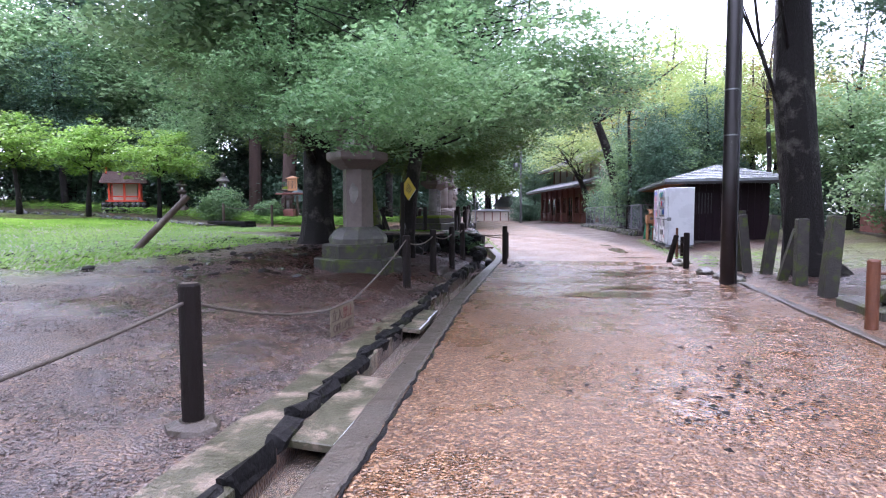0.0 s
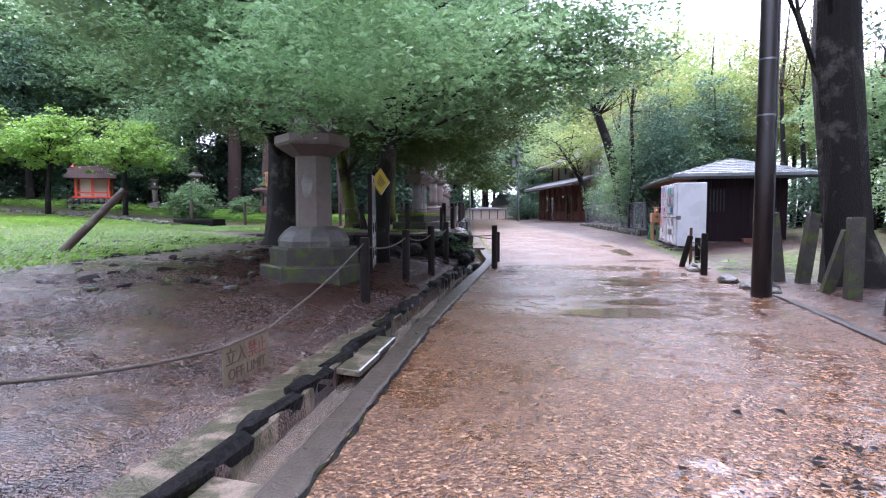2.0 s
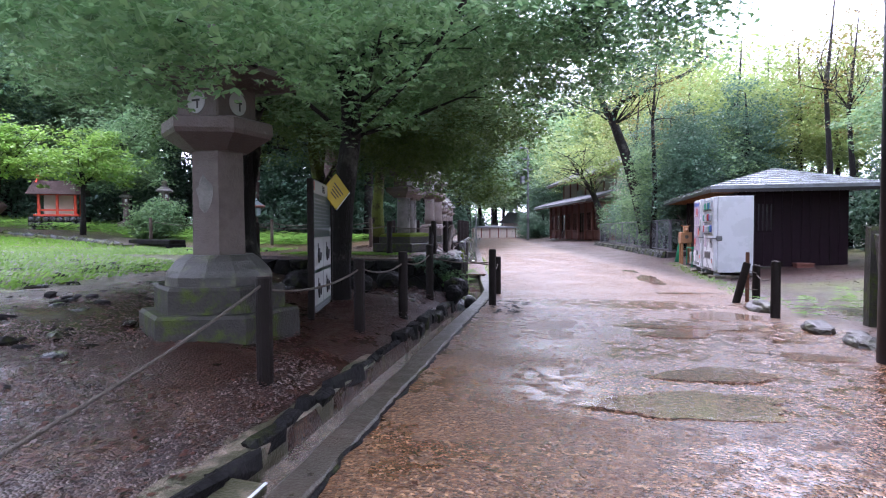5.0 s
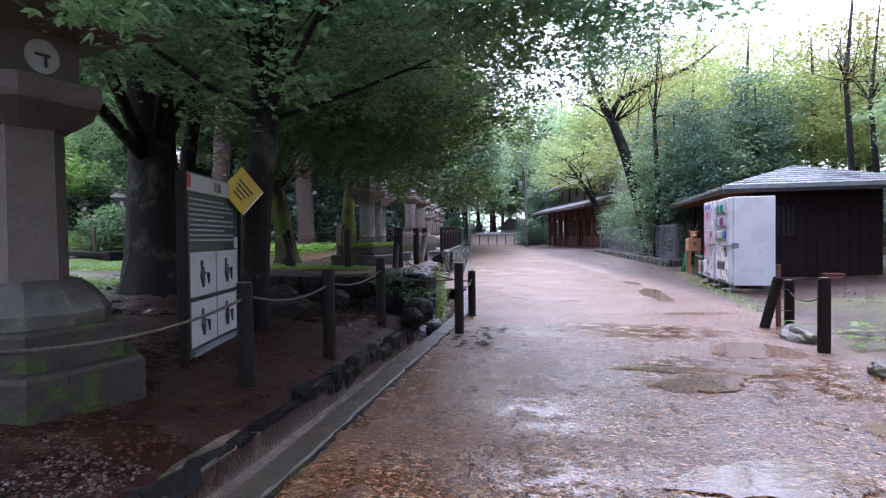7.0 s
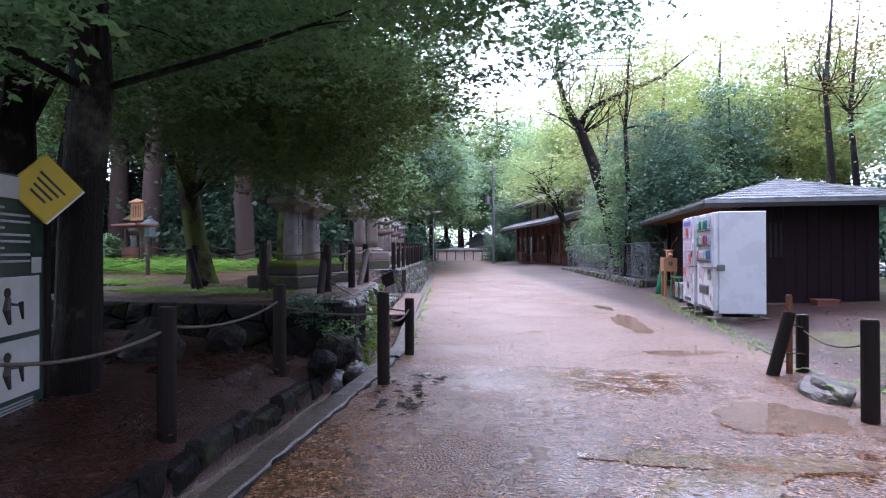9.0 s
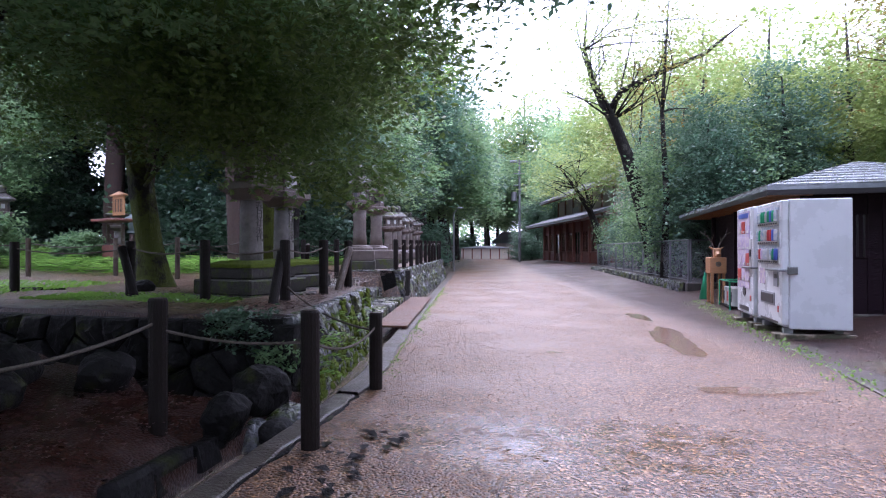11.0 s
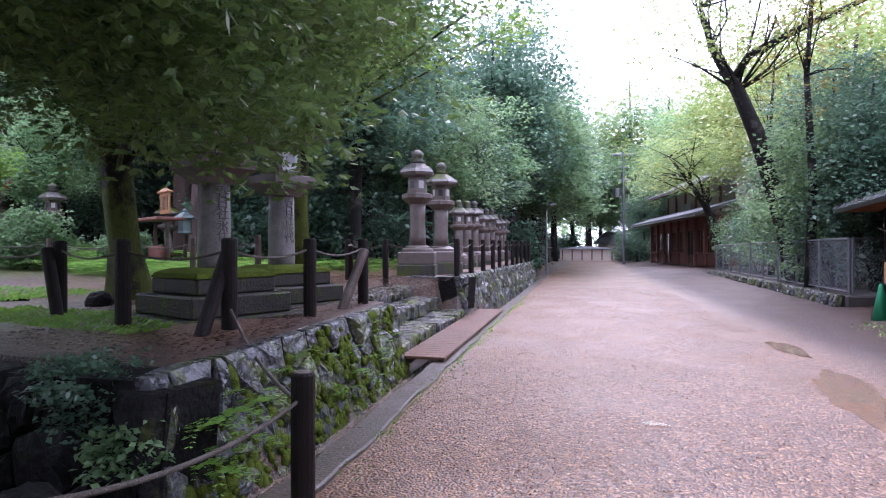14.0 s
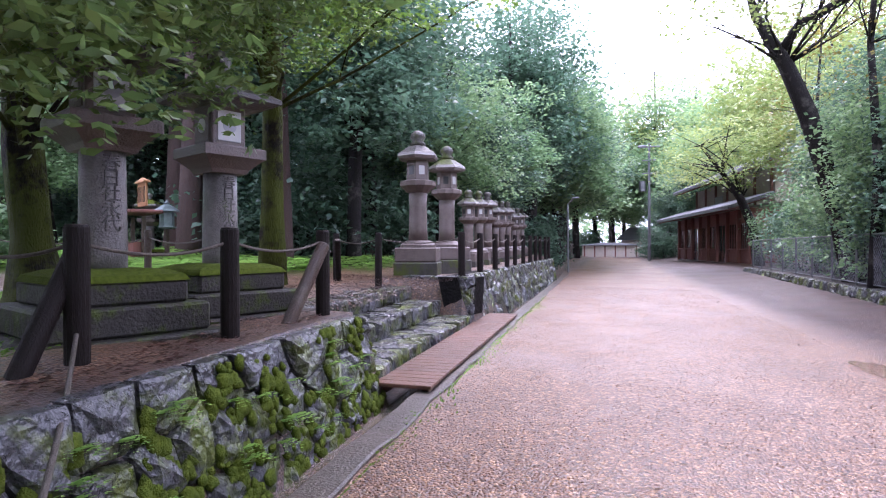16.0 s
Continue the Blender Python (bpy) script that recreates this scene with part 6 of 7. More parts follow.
# rim rocks: all but the first two have shade in their colour
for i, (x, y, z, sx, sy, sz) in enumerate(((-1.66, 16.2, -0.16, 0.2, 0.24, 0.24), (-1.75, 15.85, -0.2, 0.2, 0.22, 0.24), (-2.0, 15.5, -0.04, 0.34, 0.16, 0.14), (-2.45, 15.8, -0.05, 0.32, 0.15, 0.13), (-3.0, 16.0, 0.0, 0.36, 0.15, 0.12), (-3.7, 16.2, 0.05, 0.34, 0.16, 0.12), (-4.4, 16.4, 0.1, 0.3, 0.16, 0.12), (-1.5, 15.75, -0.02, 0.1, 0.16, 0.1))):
    tagged(part("boulder", move(blob(sx, sy, sz, i * 2.3 + 60, 3, 0.3), pose(x, y - 0.52, z, 0, 0, -22)), M_ROCK_DARK_SHADE if i > 1 else M_ROCK, smooth=True), "wet rock on the rim of the gully, shade in its colour", "boulder", "boulders")
fv = [(-1.45, 16.25, -0.13), (-1.69, 16.25, -0.13), (-1.52, 16.0, -0.10), (-1.78, 16.03, -0.12), (-1.68, 15.85, -0.18), (-1.92, 15.9, -0.22), (-1.84, 15.7, -0.44), (-2.06, 15.8, -0.46)]
tagged(part("waterfall", (fv, [(0, 1, 3, 2), (2, 3, 5, 4), (4, 5, 7, 6)]), M_FOAM, smooth=True), "white water spilling from the drain into the gully", "water", kind="structure")
pv = [(-7.2, 16.0, -0.42), (-1.9, 15.05, -0.42), (-1.9, 16.4, -0.42), (-7.2, 16.5, -0.42)]
tagged(part("gully_water", (pv, [(0, 1, 2, 3)]), M_WATER), "dark stream in the gully below the terrace", "water", kind="structure")

# ---- trees ----
Z = ground_z
# maple that hangs over the walk
mz = Z(-3.1, 13.2)
tree("maple_tree", pose(-3.1, 13.2, mz), [(0, 0, -0.3), (0.02, 0.05, 0.5), (0.1, 0.0, 1.4), (0.28, -0.1, 2.3), (0.3, -0.15, 3.2), (0.2, -0.3, 4.3), (0.1, -0.3, 5.6)], [0.22, 0.165, 0.15, 0.14, 0.12, 0.09, 0.04],
     [(0.6, -0.6, 4.4, 3.9, 4.1, 1.9), (0.5, -2.6, 2.95, 2.6, 1.9, 0.9), (2.3, 0.4, 3.6, 2.1, 3.0, 0.85), (-2.6, -1.0, 3.5, 2.2, 2.2, 1.0), (0.0, 1.5, 3.6, 3.0, 2.2, 1.0), (1.55, -4.6, 2.75, 1.8, 1.3, 0.8), (2.1, -5.7, 2.75, 1.4, 1.2, 0.55), (1.5, -5.3, 2.25, 1.1, 0.9, 0.45), (0.4, -4.4, 2.5, 1.2, 0.9, 0.5), (3.6, -0.6, 3.7, 1.6, 2.4, 0.9), (3.2, 1.8, 3.9, 1.4, 1.6, 0.9)],
     1500, 46, 0.36, 0.082, L_MAPLE, M_BARK, "spreading green maple arching over the walk", limbs=34, flat=0.3, seed=3, tilt=0.8, twig=0.016, maple=True, low=1.65)
# big dark trunk behind the stone lantern
tree("cedar_tree", pose(-6.3, 15.5, Z(-6.3, 15.5)), [(0, 0, -0.3), (0, 0, 0.15), (0.0, 0, 0.6), (0, 0, 2.0), (-0.05, 0, 5), (-0.1, 0, 9), (-0.1, 0, 13)], [0.75, 0.55, 0.42, 0.38, 0.34, 0.27, 0.1],
     [(0.8, -0.5, 8.6, 6.6, 7.0, 2.4), (-1.0, -1.5, 5.2, 3.4, 3.0, 1.3), (1.4, 1.2, 6.0, 3.4, 3.4, 1.6)], 2600, 34, 0.7, 0.2, L_BROAD, M_BARK, "tall dark-trunked tree behind the stone lantern", limbs=16, seed=5)
# mossy leaning tree on the terrace
tree("mossy_tree", pose(-6.1, 19.3, Z(-6.1, 19.3)), [(0.1, 0, -0.2), (0.08, 0, 0.15), (0.0, 0, 0.7), (-0.15, 0, 1.6), (-0.4, 0.1, 2.6), (-0.3, 0, 3.8), (0.3, 0, 5.5)], [0.42, 0.27, 0.20, 0.18, 0.15, 0.12, 0.05],
     [(1.4, -0.4, 4.2, 3.6, 3.2, 1.6), (2.6, -1.0, 3.1, 1.9, 1.7, 0.7), (0.2, 0.6, 5.0, 3.6, 3.2, 1.5), (-1.0, -1.6, 3.0, 2.4, 1.6, 0.8), (2.9, -1.4, 2.65, 1.7, 1.5, 1.0), (2.9, -1.4, 2.5, 1.7, 1.5, 0.9), (3.1, -2.0, 2.6, 1.5, 1.3, 0.95), (2.0, -1.6, 2.3, 1.7, 1.5, 0.7), (4.9, -3.0, 2.35, 1.2, 1.2, 0.75), (3.9, -2.8, 3.4, 1.6, 1.4, 0.8), (3.2, -3.2, 2.4, 1.4, 1.2, 0.7), (4.8, -2.8, 1.45, 0.9, 0.8, 0.5), (3.7, -2.4, 1.6, 1.0, 0.8, 0.45)], 1650, 46, 0.36, 0.08, L_MAPLE_D, M_BARK_MOSS,
     "leaning moss-covered maple on the terrace", limbs=28, flat=0.5, seed=9, tilt=0.95, twig=0.016, maple=True, low=0.95)
# tree whose leaves hang by the paired lanterns
tree("maple_tree", pose(-5.9, 22.6, Z(-5.9, 22.6)), [(0, 0, -0.2), (0, 0, 1.2), (0.2, -0.2, 2.6), (0.5, -0.6, 4.0), (0.6, -0.9, 5.6)], [0.24, 0.17, 0.14, 0.11, 0.05],
     [(0.9, -1.5, 4.6, 3.0, 3.0, 1.4), (1.9, -2.6, 3.6, 1.6, 1.4, 0.7)], 460, 42, 0.40, 0.10, L_MAPLE_Y, M_BARK_MOSS, "maple with fresh green leaves above the paired lanterns", limbs=18, flat=0.4, seed=14, tilt=0.9, twig=0.016, maple=True, low=2.6)
# great trunk on the far side of the walk
tree("camphor_tree", pose(4.85, 12.95, Z(4.85, 12.95)), [(0.25, -0.1, -0.3), (0.1, 0, 0.2), (0.0, 0, 0.8), (-0.1, 0, 2.0), (-0.25, 0, 3.5), (-0.3, 0, 5.2), (0, 0, 9)], [0.80, 0.50, 0.36, 0.33, 0.32, 0.29, 0.12],
     [(0.6, 0.4, 9.0, 4.0, 4.0, 2.6), (1.9, -1.2, 5.2, 1.8, 1.6, 1.1), (2.2, 1.6, 5.4, 2.2, 2.0, 1.5), (0.9, -3.6, 4.4, 1.1, 1.2, 0.7), (-0.3, -0.4, 6.0, 1.6, 1.4, 0.6)], 1100, 40, 0.45, 0.10, L_EVER, M_BARK, "great rough-barked tree beside the granite posts", limbs=5, seed=21, twig=0.02)

# evergreen oak whose boughs reach over the walk
tree("evergreen_oak", pose(-7.0, 16.9, Z(-7.0, 16.9)), [(0, 0, -0.3), (0.1, 0.1, 1.5), (0.4, 0.1, 3.2), (0.9, 0.2, 4.6), (1.6, 0.3, 5.8)], [0.2, 0.14, 0.12, 0.1, 0.05],
     [(7.1, -1.0, 2.75, 1.0, 0.6, 0.28), (8.1, -1.2, 3.1, 0.9, 0.7, 0.3), (8.1, -4.6, 3.0, 1.0, 1.3, 0.5), (4.2, -1.6, 5.6, 3.0, 3.0, 1.2), (0.2, -1.4, 5.4, 2.6, 2.4, 1.0)], 620, 26, 0.26, 0.095, L_EVER, M_BARK,
     "slim evergreen oak with boughs reaching over the walk", limbs=26, flat=0.5, seed=17, twig=0.018, slim=0.4, low=1.5)

# small bright maples before the shrine
for i, (x, y, s) in enumerate(((-19.2, 21.0, 1.0), (-16.6, 22.0, 0.95), (-21.6, 20.0, 1.1))):
    tree("young_maple", pose(x, y, Z(x, y), 0, 0, 70 * i) @ Matrix.Scale(s, 4), [(0, 0, -0.2), (0.05, 0, 0.8), (0.1, 0.1, 1.9), (0.1, 0.1, 3.2)], [0.12, 0.09, 0.07, 0.03],
         [(0, 0, 2.6, 1.9, 1.9, 0.8), (0.4, 0.3, 3.4, 1.2, 1.2, 0.6)], 170, 34, 0.34, 0.13, L_MAPLE_Y, M_BARK, "young maple with yellow-green leaves before the shrine", limbs=12, flat=0.3, seed=30 + i, slim=0.8)

# woods: a few kinds, each grown once and then repeated
KINDS = [
    tree("forest_tree", pose(-14, 31, Z(-14, 31)), [(0, 0, -0.4), (0, 0, 1), (0.1, 0, 4), (0, 0.2, 8), (0, 0, 12)], [0.36, 0.28, 0.24, 0.16, 0.05],
         [(0, 0, 9.0, 3.6, 3.6, 4.0), (1.2, 0.4, 5.5, 3.0, 3.0, 2.0), (-1.2, -0.8, 6.5, 3.0, 3.0, 2.2)], 560, 24, 0.75, 0.26, L_EVER, M_BARK, "dense dark evergreen of the woods", seed=41, group="woods"),
    tree("forest_tree", pose(-18, 36, Z(-18, 36)), [(0, 0, -0.4), (0.1, 0, 1.5), (0.3, 0, 4), (0.2, 0.2, 7), (0, 0, 10)], [0.30, 0.22, 0.2, 0.13, 0.05],
         [(0, 0, 7.5, 3.8, 3.8, 3.0), (1.6, 1.0, 5.2, 2.6, 2.6, 1.6), (-1.4, 0.8, 5.0, 2.6, 2.6, 1.7)], 520, 24, 0.7, 0.26, L_BROAD, M_BARK, "broad-leaved green tree of the woods", seed=42, group="woods"),
    tree("forest_tree", pose(10, 62, Z(10, 62)), [(0, 0, -0.4), (0.1, 0, 2), (0.2, 0.1, 5), (0.1, 0.2, 8), (0, 0, 12)], [0.28, 0.22, 0.18, 0.12, 0.04],
         [(0, 0, 8.5, 3.4, 3.4, 3.4), (1.6, 0.4, 6.0, 2.4, 2.4, 1.6), (-1.5, -0.6, 7.0, 2.6, 2.6, 1.8)], 360, 20, 0.75, 0.26, L_YELLOW, M_BARK, "tree with light yellowing leaves", seed=43, group="woods"),
    tree("forest_tree", pose(-11.5, 34, Z(-11.5, 34)), [(0, 0, -0.4), (0, 0, 0.6), (0, 0, 5), (0, 0, 10), (0, 0, 17)], [0.5, 0.36, 0.32, 0.24, 0.06],
         [(0, 0, 12.5, 2.6, 2.6, 5.0), (0.6, 0, 8.0, 2.6, 2.6, 1.5)], 480, 24, 0.7, 0.24, L_EVER, M_BARK_RED, "tall red-barked cedar of the woods", seed=44, group="woods"),
]
g = random.Random(77)


def grow(k, x, y, s):
    zs = s * g.uniform(0.9, 1.12)
    copy_thing(KINDS[k], pose(x, y, Z(x, y), g.uniform(-3, 3), g.uniform(-3, 3), g.uniform(0, 360)) @ Matrix.Diagonal((s, s, zs, 1)))


# woods behind the terrace and the lawn
for k, x, y, s in ((0, -9.3, 30.5, 0.75), (0, -11, 37, 0.9), (1, -9.8, 42, 0.85), (0, -11.5, 47, 1.0), (1, -12.0, 53, 1.0), (0, -14.5, 59, 1.05), (1, -16, 66, 1.1), (0, -19, 74, 1.1), (1, -22, 83, 1.2), (0, -20, 92, 1.3), (1, -14, 112, 1.4),
                   (0, -16, 42, 1.1), (1, -17, 50, 1.2), (0, -20, 57, 1.3), (3, -13.5, 27.5, 0.95), (3, -16.5, 29.5, 1.0), (0, -21.5, 33.5, 1.1), (1, -25, 30.5, 1.0), (1, -28, 28.5, 1.1), (3, -24.5, 33, 1.1), (1, -31, 25.5, 1.0),
                   (1, -33.5, 22, 1.0), (1, -36, 17, 1.1), (1, -38, 12, 1.1), (3, -30, 31, 1.1), (0, -27, 38, 1.3), (1, -34, 33, 1.3), (0, -40, 26, 1.4), (1, -23, 44, 1.4), (1, -19, 27.0, 0.55), (0, -25.5, 26.0, 0.6),
                   # (-10.8, 3.2) and (-8.6, -2.5): unseen trees added to shade the left ground
                   (0, -28.5, 23.5, 0.65), (1, -10.8, 3.2, 1.05), (1, -8.6, -2.5, 1.1), (1, -24, 5, 1.0), (0, -28, -2, 1.1), (1, -20, -8, 1.0), (3, -9.2, 26.5, 0.8), (1, -8.4, 33.5, 0.6), (0, -8.6, 37.8, 0.55)):
    grow(k, x, y, s)
# trees behind the hut, the fence and the building, and some behind the start
for k, x, y, s in ((0, 7.2, 32.5, 0.50), (0, 5.6, 36.0, 0.60), (1, 4.6, 39.5, 0.50), (2, 8.8, 38, 0.60), (2, 10.5, 32, 0.54), (1, 4.6, 44.0, 0.50), (2, 13.5, 29, 0.56), (2, 9.0, 45, 0.72), (2, 6.5, 49.5, 0.68), (2, 13, 41, 0.76), (1, 16, 34, 0.72),
                   (2, 11.5, 52, 0.80), (2, 17, 46, 0.88), (1, 20, 38, 0.88), (2, 8, 74, 1.00), (1, 3, 82, 1.10), (2, 0, 90, 1.10), (1, -5, 98, 1.20), (2, 14, 66, 1.20), (0, -2.2, 76, 0.60), (0, -4.6, 84, 0.70),
                   # those with y below 2 are unseen, added behind the start for reflections
                   (1, 11.5, 19, 0.60), (1, 13.5, 13.5, 0.85), (0, 12.5, 8.0, 0.90), (1, 16.5, 22, 0.80), (1, 10.8, 25.5, 0.56), (0, 14, 1, 1.00), (1, 12, -6, 1.10), (0, 4, -16, 1.20), (1, -8, -16, 1.20), (1, 18, 28, 0.88)):
    grow(k, x, y, s)

# taller trees that close the walk's far end
for k, x, y, s in ((1, -10.6, 50, 1.15), (0, -12.5, 56, 1.25), (1, -13.2, 62, 1.3), (0, -15, 69, 1.3), (1, -17.2, 78, 1.35), (1, -18.5, 86, 1.3), (0, -9.8, 45, 1.0), (1, -13, 98, 1.3), (0, -4, 112, 1.5), (1, 4, 104, 1.5), (2, 9, 92, 1.4), (1, -24, 100, 1.5), (0, -14, 125, 1.7),
                   (1, -26.5, 29.5, 1.15), (1, -20, 31, 1.1), (1, -33, 28, 1.25), (1, -16, 33, 1.1), (1, -30, 24, 0.9), (1, -36, 21, 1.1), (0, -8.5, 28.5, 0.7)):
    grow(k, x, y, s)

# crowns that stand above the walk's far end and the building
for k, x, y, s in ((1, -10.8, 56, 1.35), (0, -9.9, 49, 1.15), (1, -12.5, 66, 1.5), (2, 4.5, 72, 1.55), (1, 0.5, 79, 1.6), (2, 9.5, 60, 1.35), (2, 6.8, 64, 1.4), (1, -4, 104, 2.1), (2, -9, 110, 2.2), (1, -15, 108, 2.2), (2, 2, 92, 1.9), (1, 10, 80, 1.8), (2, 15, 56, 1.1), (2, 12, 48, 0.95)):
    grow(k, x, y, s)

# understorey: one dense bush, grown once and then repeated
BUSH = thing("understorey_bush", pose(-10.5, 28.5, Z(-10.5, 28.5)), "dense dark bush of the woods' edge", "shrub", "understorey")
bp_, bc_ = crown_points([(0, 0, 1.2, 2.0, 2.0, 1.5), (0.8, 0.5, 2.4, 1.3, 1.3, 1.0)], 260, 20, 0.5, 0.6, 5)
quads_mesh("foliage", leaf_verts(bp_[bp_[:, 2] > 0.02], 0.22, 0.7, seed=5), L_EVER, BUSH)
part("stem", merge(*[tube([(0, 0, -0.2), tuple(np.array(bc_[i]) * (0.5, 0.5, 0.6)), tuple(bc_[i])], [0.05, 0.03, 0.01], 5) for i in range(9)]), M_BARK, BUSH)
for x, y, s in ((-13, 29.5, 1.0), (-16, 31.5, 1.1), (-19, 31, 1.0), (-22, 30, 1.1), (-25, 29.5, 1.1), (-28, 29, 1.1), (-31, 27.5, 1.1), (-34, 25, 1.2), (-36, 21, 1.2), (-38, 16.5, 1.2), (-39, 11, 1.2), (-9.3, 31.5, 0.9), (-9.5, 35, 0.9), (-10, 38.5, 0.9),
                (-10.6, 42.5, 1.0), (-11.5, 46.5, 1.0), (-13.5, 51, 1.0), (-15, 56, 1.1), (-17, 61, 1.1), (-19, 67, 1.1), (-22, 74, 1.2), (-24, 82, 1.2), (-25, 90, 1.3), (-12, 33, 1.3), (-14, 37, 1.3), (-20, 35, 1.4), (-26, 34, 1.4), (-32, 32, 1.4),
                (-5, 78, 0.9), (-6.2, 86, 1.0), (3, 74, 1.2), (1, 84, 1.2), (-3, 96, 1.3), (10.5, 28.5, 0.8), (13, 26, 1.0), (15, 20, 1.1), (14.5, 15, 1.1), (13.5, 9.5, 1.1), (14, 3, 1.2), (9, 35, 1.0), (8, 41, 1.0), (7.0, 46, 1.0), (-9.2, 46, 0.8), (-10.2, 50, 0.8), (-11.2, 54, 0.8), (-12.2, 58, 0.85), (-13.4, 63, 0.9), (-14.6, 68, 0.9), (-15.8, 73, 1.0), (-17, 79, 1.0), (-18.2, 86, 1.1), (-17, 97, 1.2), (-7, 108, 1.4), (-1, 102, 1.3), (-20, 102, 1.4)):
    copy_thing(BUSH, pose(x, y, Z(x, y) - 0.1, 0, 0, g.uniform(0, 360)) @ Matrix.Diagonal((s, s, s * g.uniform(0.9, 1.3), 1)))


def far_woods():
    """The wooded hills around, as one cover of leaves."""
    q = np.random.default_rng(4)
    n = 2600
    a = q.uniform(0, 2 * np.pi, n)
    r = q.uniform(75, 125, n)
    x, y = -6 + r * np.sin(a), 45 + r * 1.05 * np.cos(a)
    top = 9 + 0.13 * (r - 75) + 5 * np.sin(3 * a + 1) + 3 * np.sin(7 * a)
    c = np.stack([x, y, q.uniform(0, 1, n) ** 0.8 * np.maximum(top, 6)], 1)
    pts = np.repeat(c, 26, axis=0) + q.normal(size=(n * 26, 3)) * (2.4, 2.4, 1.5)
    pts = pts[pts[:, 2] > 0.2]
    tagged(quads_mesh("far_woods", leaf_verts(pts, 1.0, 0.8, seed=6), L_BROAD), "distant wooded slope of mixed green trees", "woods", kind="stuff")


far_woods()

for k, x, y, s in ((1, -9.6, 54, 1.15), (0, -11.2, 61, 1.2), (1, -12.6, 69, 1.25), (0, -13.8, 78, 1.3), (1, -8, 102, 1.5), (1, -2, 97, 1.4), (1, -17, 106, 1.6)):
    grow(k, x, y, s)

# half-bare cherry leaning over the fence, and thin trees behind the hut
cherry = tree("cherry_tree", pose(3.4, 33.8, 0.3), [(0, 0, -0.3), (-0.3, 0, 1.5), (-0.7, -0.1, 3.0), (-1.1, -0.3, 4.5), (-1.6, -0.4, 5.8), (-2.3, -0.5, 7.2), (-2.6, -0.6, 8.4), (-2.5, -0.6, 10)], [0.27, 0.24, 0.22, 0.21, 0.19, 0.12, 0.06, 0.02],
     [(-1.4, -2.2, 8.6, 3.2, 3.0, 1.8), (-2.8, -2.2, 7.0, 1.8, 2.0, 1.2), (0.8, -1.2, 7.6, 2.4, 2.4, 1.4)], 420, 9, 0.5, 0.12, L_YELLOW, M_BARK, "leaning cherry tree that has lost half its leaves", limbs=26, seed=51, twig=0.02)
part("limb", tube([(-1.75, -0.4, 6.1), (-1.3, -0.5, 6.8), (-0.1, -0.7, 7.3), (1.4, -0.9, 7.8), (2.6, -1.0, 8.7)], [0.13, 0.12, 0.10, 0.07, 0.02], 8, 0.06, 3), M_BARK, cherry, "thick forked limb", smooth=True)
for k, x, y, s in ((2, 7.5, 36.5, 0.78), (2, 6.0, 41.5, 0.9), (2, 5.2, 47, 0.9), (2, 10, 34, 0.72), (0, 4.7, 34.8, 0.5), (2, 13, 36, 0.8), (0, 4.7, 31.6, 0.42), (0, 4.2, 36.6, 0.5)):
    grow(k, x, y, s)
tree("cherry_tree", pose(2.1, 50.0, 0.2), [(0, 0, -0.3), (-0.3, 0, 2), (-0.9, -0.5, 3.6), (-1.8, -1.0, 5.0), (-2.8, -1.2, 6.4)], [0.32, 0.26, 0.2, 0.13, 0.05],
     [(-2.0, -1.0, 6.4, 3.6, 3.2, 2.0), (-3.0, 1.0, 5.4, 2.4, 2.4, 1.2), (0.0, -1.6, 5.6, 2.4, 2.4, 1.4)], 330, 16, 0.5, 0.15, L_YELLOW, M_BARK, "yellowing cherry before the red building", limbs=20, seed=52, twig=0.03)
for i, (x, y, h) in enumerate(((8.8, 28.5, 9.5), (9.8, 29.2, 8.5), (11.5, 26.5, 9.0), (3.4, 40.5, 9.5), (3.3, 31.5, 9.5))):
    tree("bare_tree", pose(x, y, Z(x, y)), [(0, 0, -0.3), (0.1, 0, h * 0.3), (0.0, 0.2, h * 0.6), (0.2, 0, h)], [0.13, 0.10, 0.07, 0.015],
         [(0, 0, h * 0.75, 2.0, 2.0, h * 0.28)], 160, 7, 0.4, 0.11, L_CHERRY, M_BARK, "thin bare tree with sparse yellowing foliage", limbs=22, seed=60 + i, twig=0.012)


# ---- shrubs, ferns and small growth ----
def shrub(x, y, r, h, lmat, label, seed, n=120, leaf=0.09, name="shrub", z=None):
    t = thing(name, pose(x, y, Z(x, y) if z is None else z), label, "shrub")
    pts, cc = crown_points([(0, 0, h * 0.55, r, r, h * 0.5)], n, 24, r * 0.28, 0.6, seed)
    pts = pts[pts[:, 2] > 0.02]
    rr = random.Random(seed)
    part("stem", merge(*[tube([(0, 0, -0.1), tuple(np.array(cc[rr.randrange(len(cc))]) * (0.5, 0.5, 0.6)), tuple(cc[rr.randrange(len(cc))])], [0.02, 0.012, 0.004], 5) for _ in range(8)]), M_BARK, t)
    quads_mesh("foliage", leaf_verts(pts, leaf, 0.7, seed=seed), lmat, t)
    return t


shrub(-14.2, 22.8, 0.8, 1.3, L_BROAD, "round dark green shrub by the paved path", 71, 260, 0.12)
shrub(-12.9, 24.6, 0.6, 0.9, L_BROAD, "round green shrub among ferns", 72, 160, 0.12)
shrub(-2.32, 16.3, 0.25, 0.4, L_EVER, "dark shrub growing over the wall's corner", 73, 110, 0.045, z=0.34)
shrub(-2.7, 16.36, 0.22, 0.3, L_EVER, "dark shrub growing over the wall's corner", 74, 90, 0.045, z=0.46)
shrub(-2.05, 16.24, 0.22, 0.42, L_BROAD, "small green growth over the wall", 76, 60, 0.05, z=0.12)
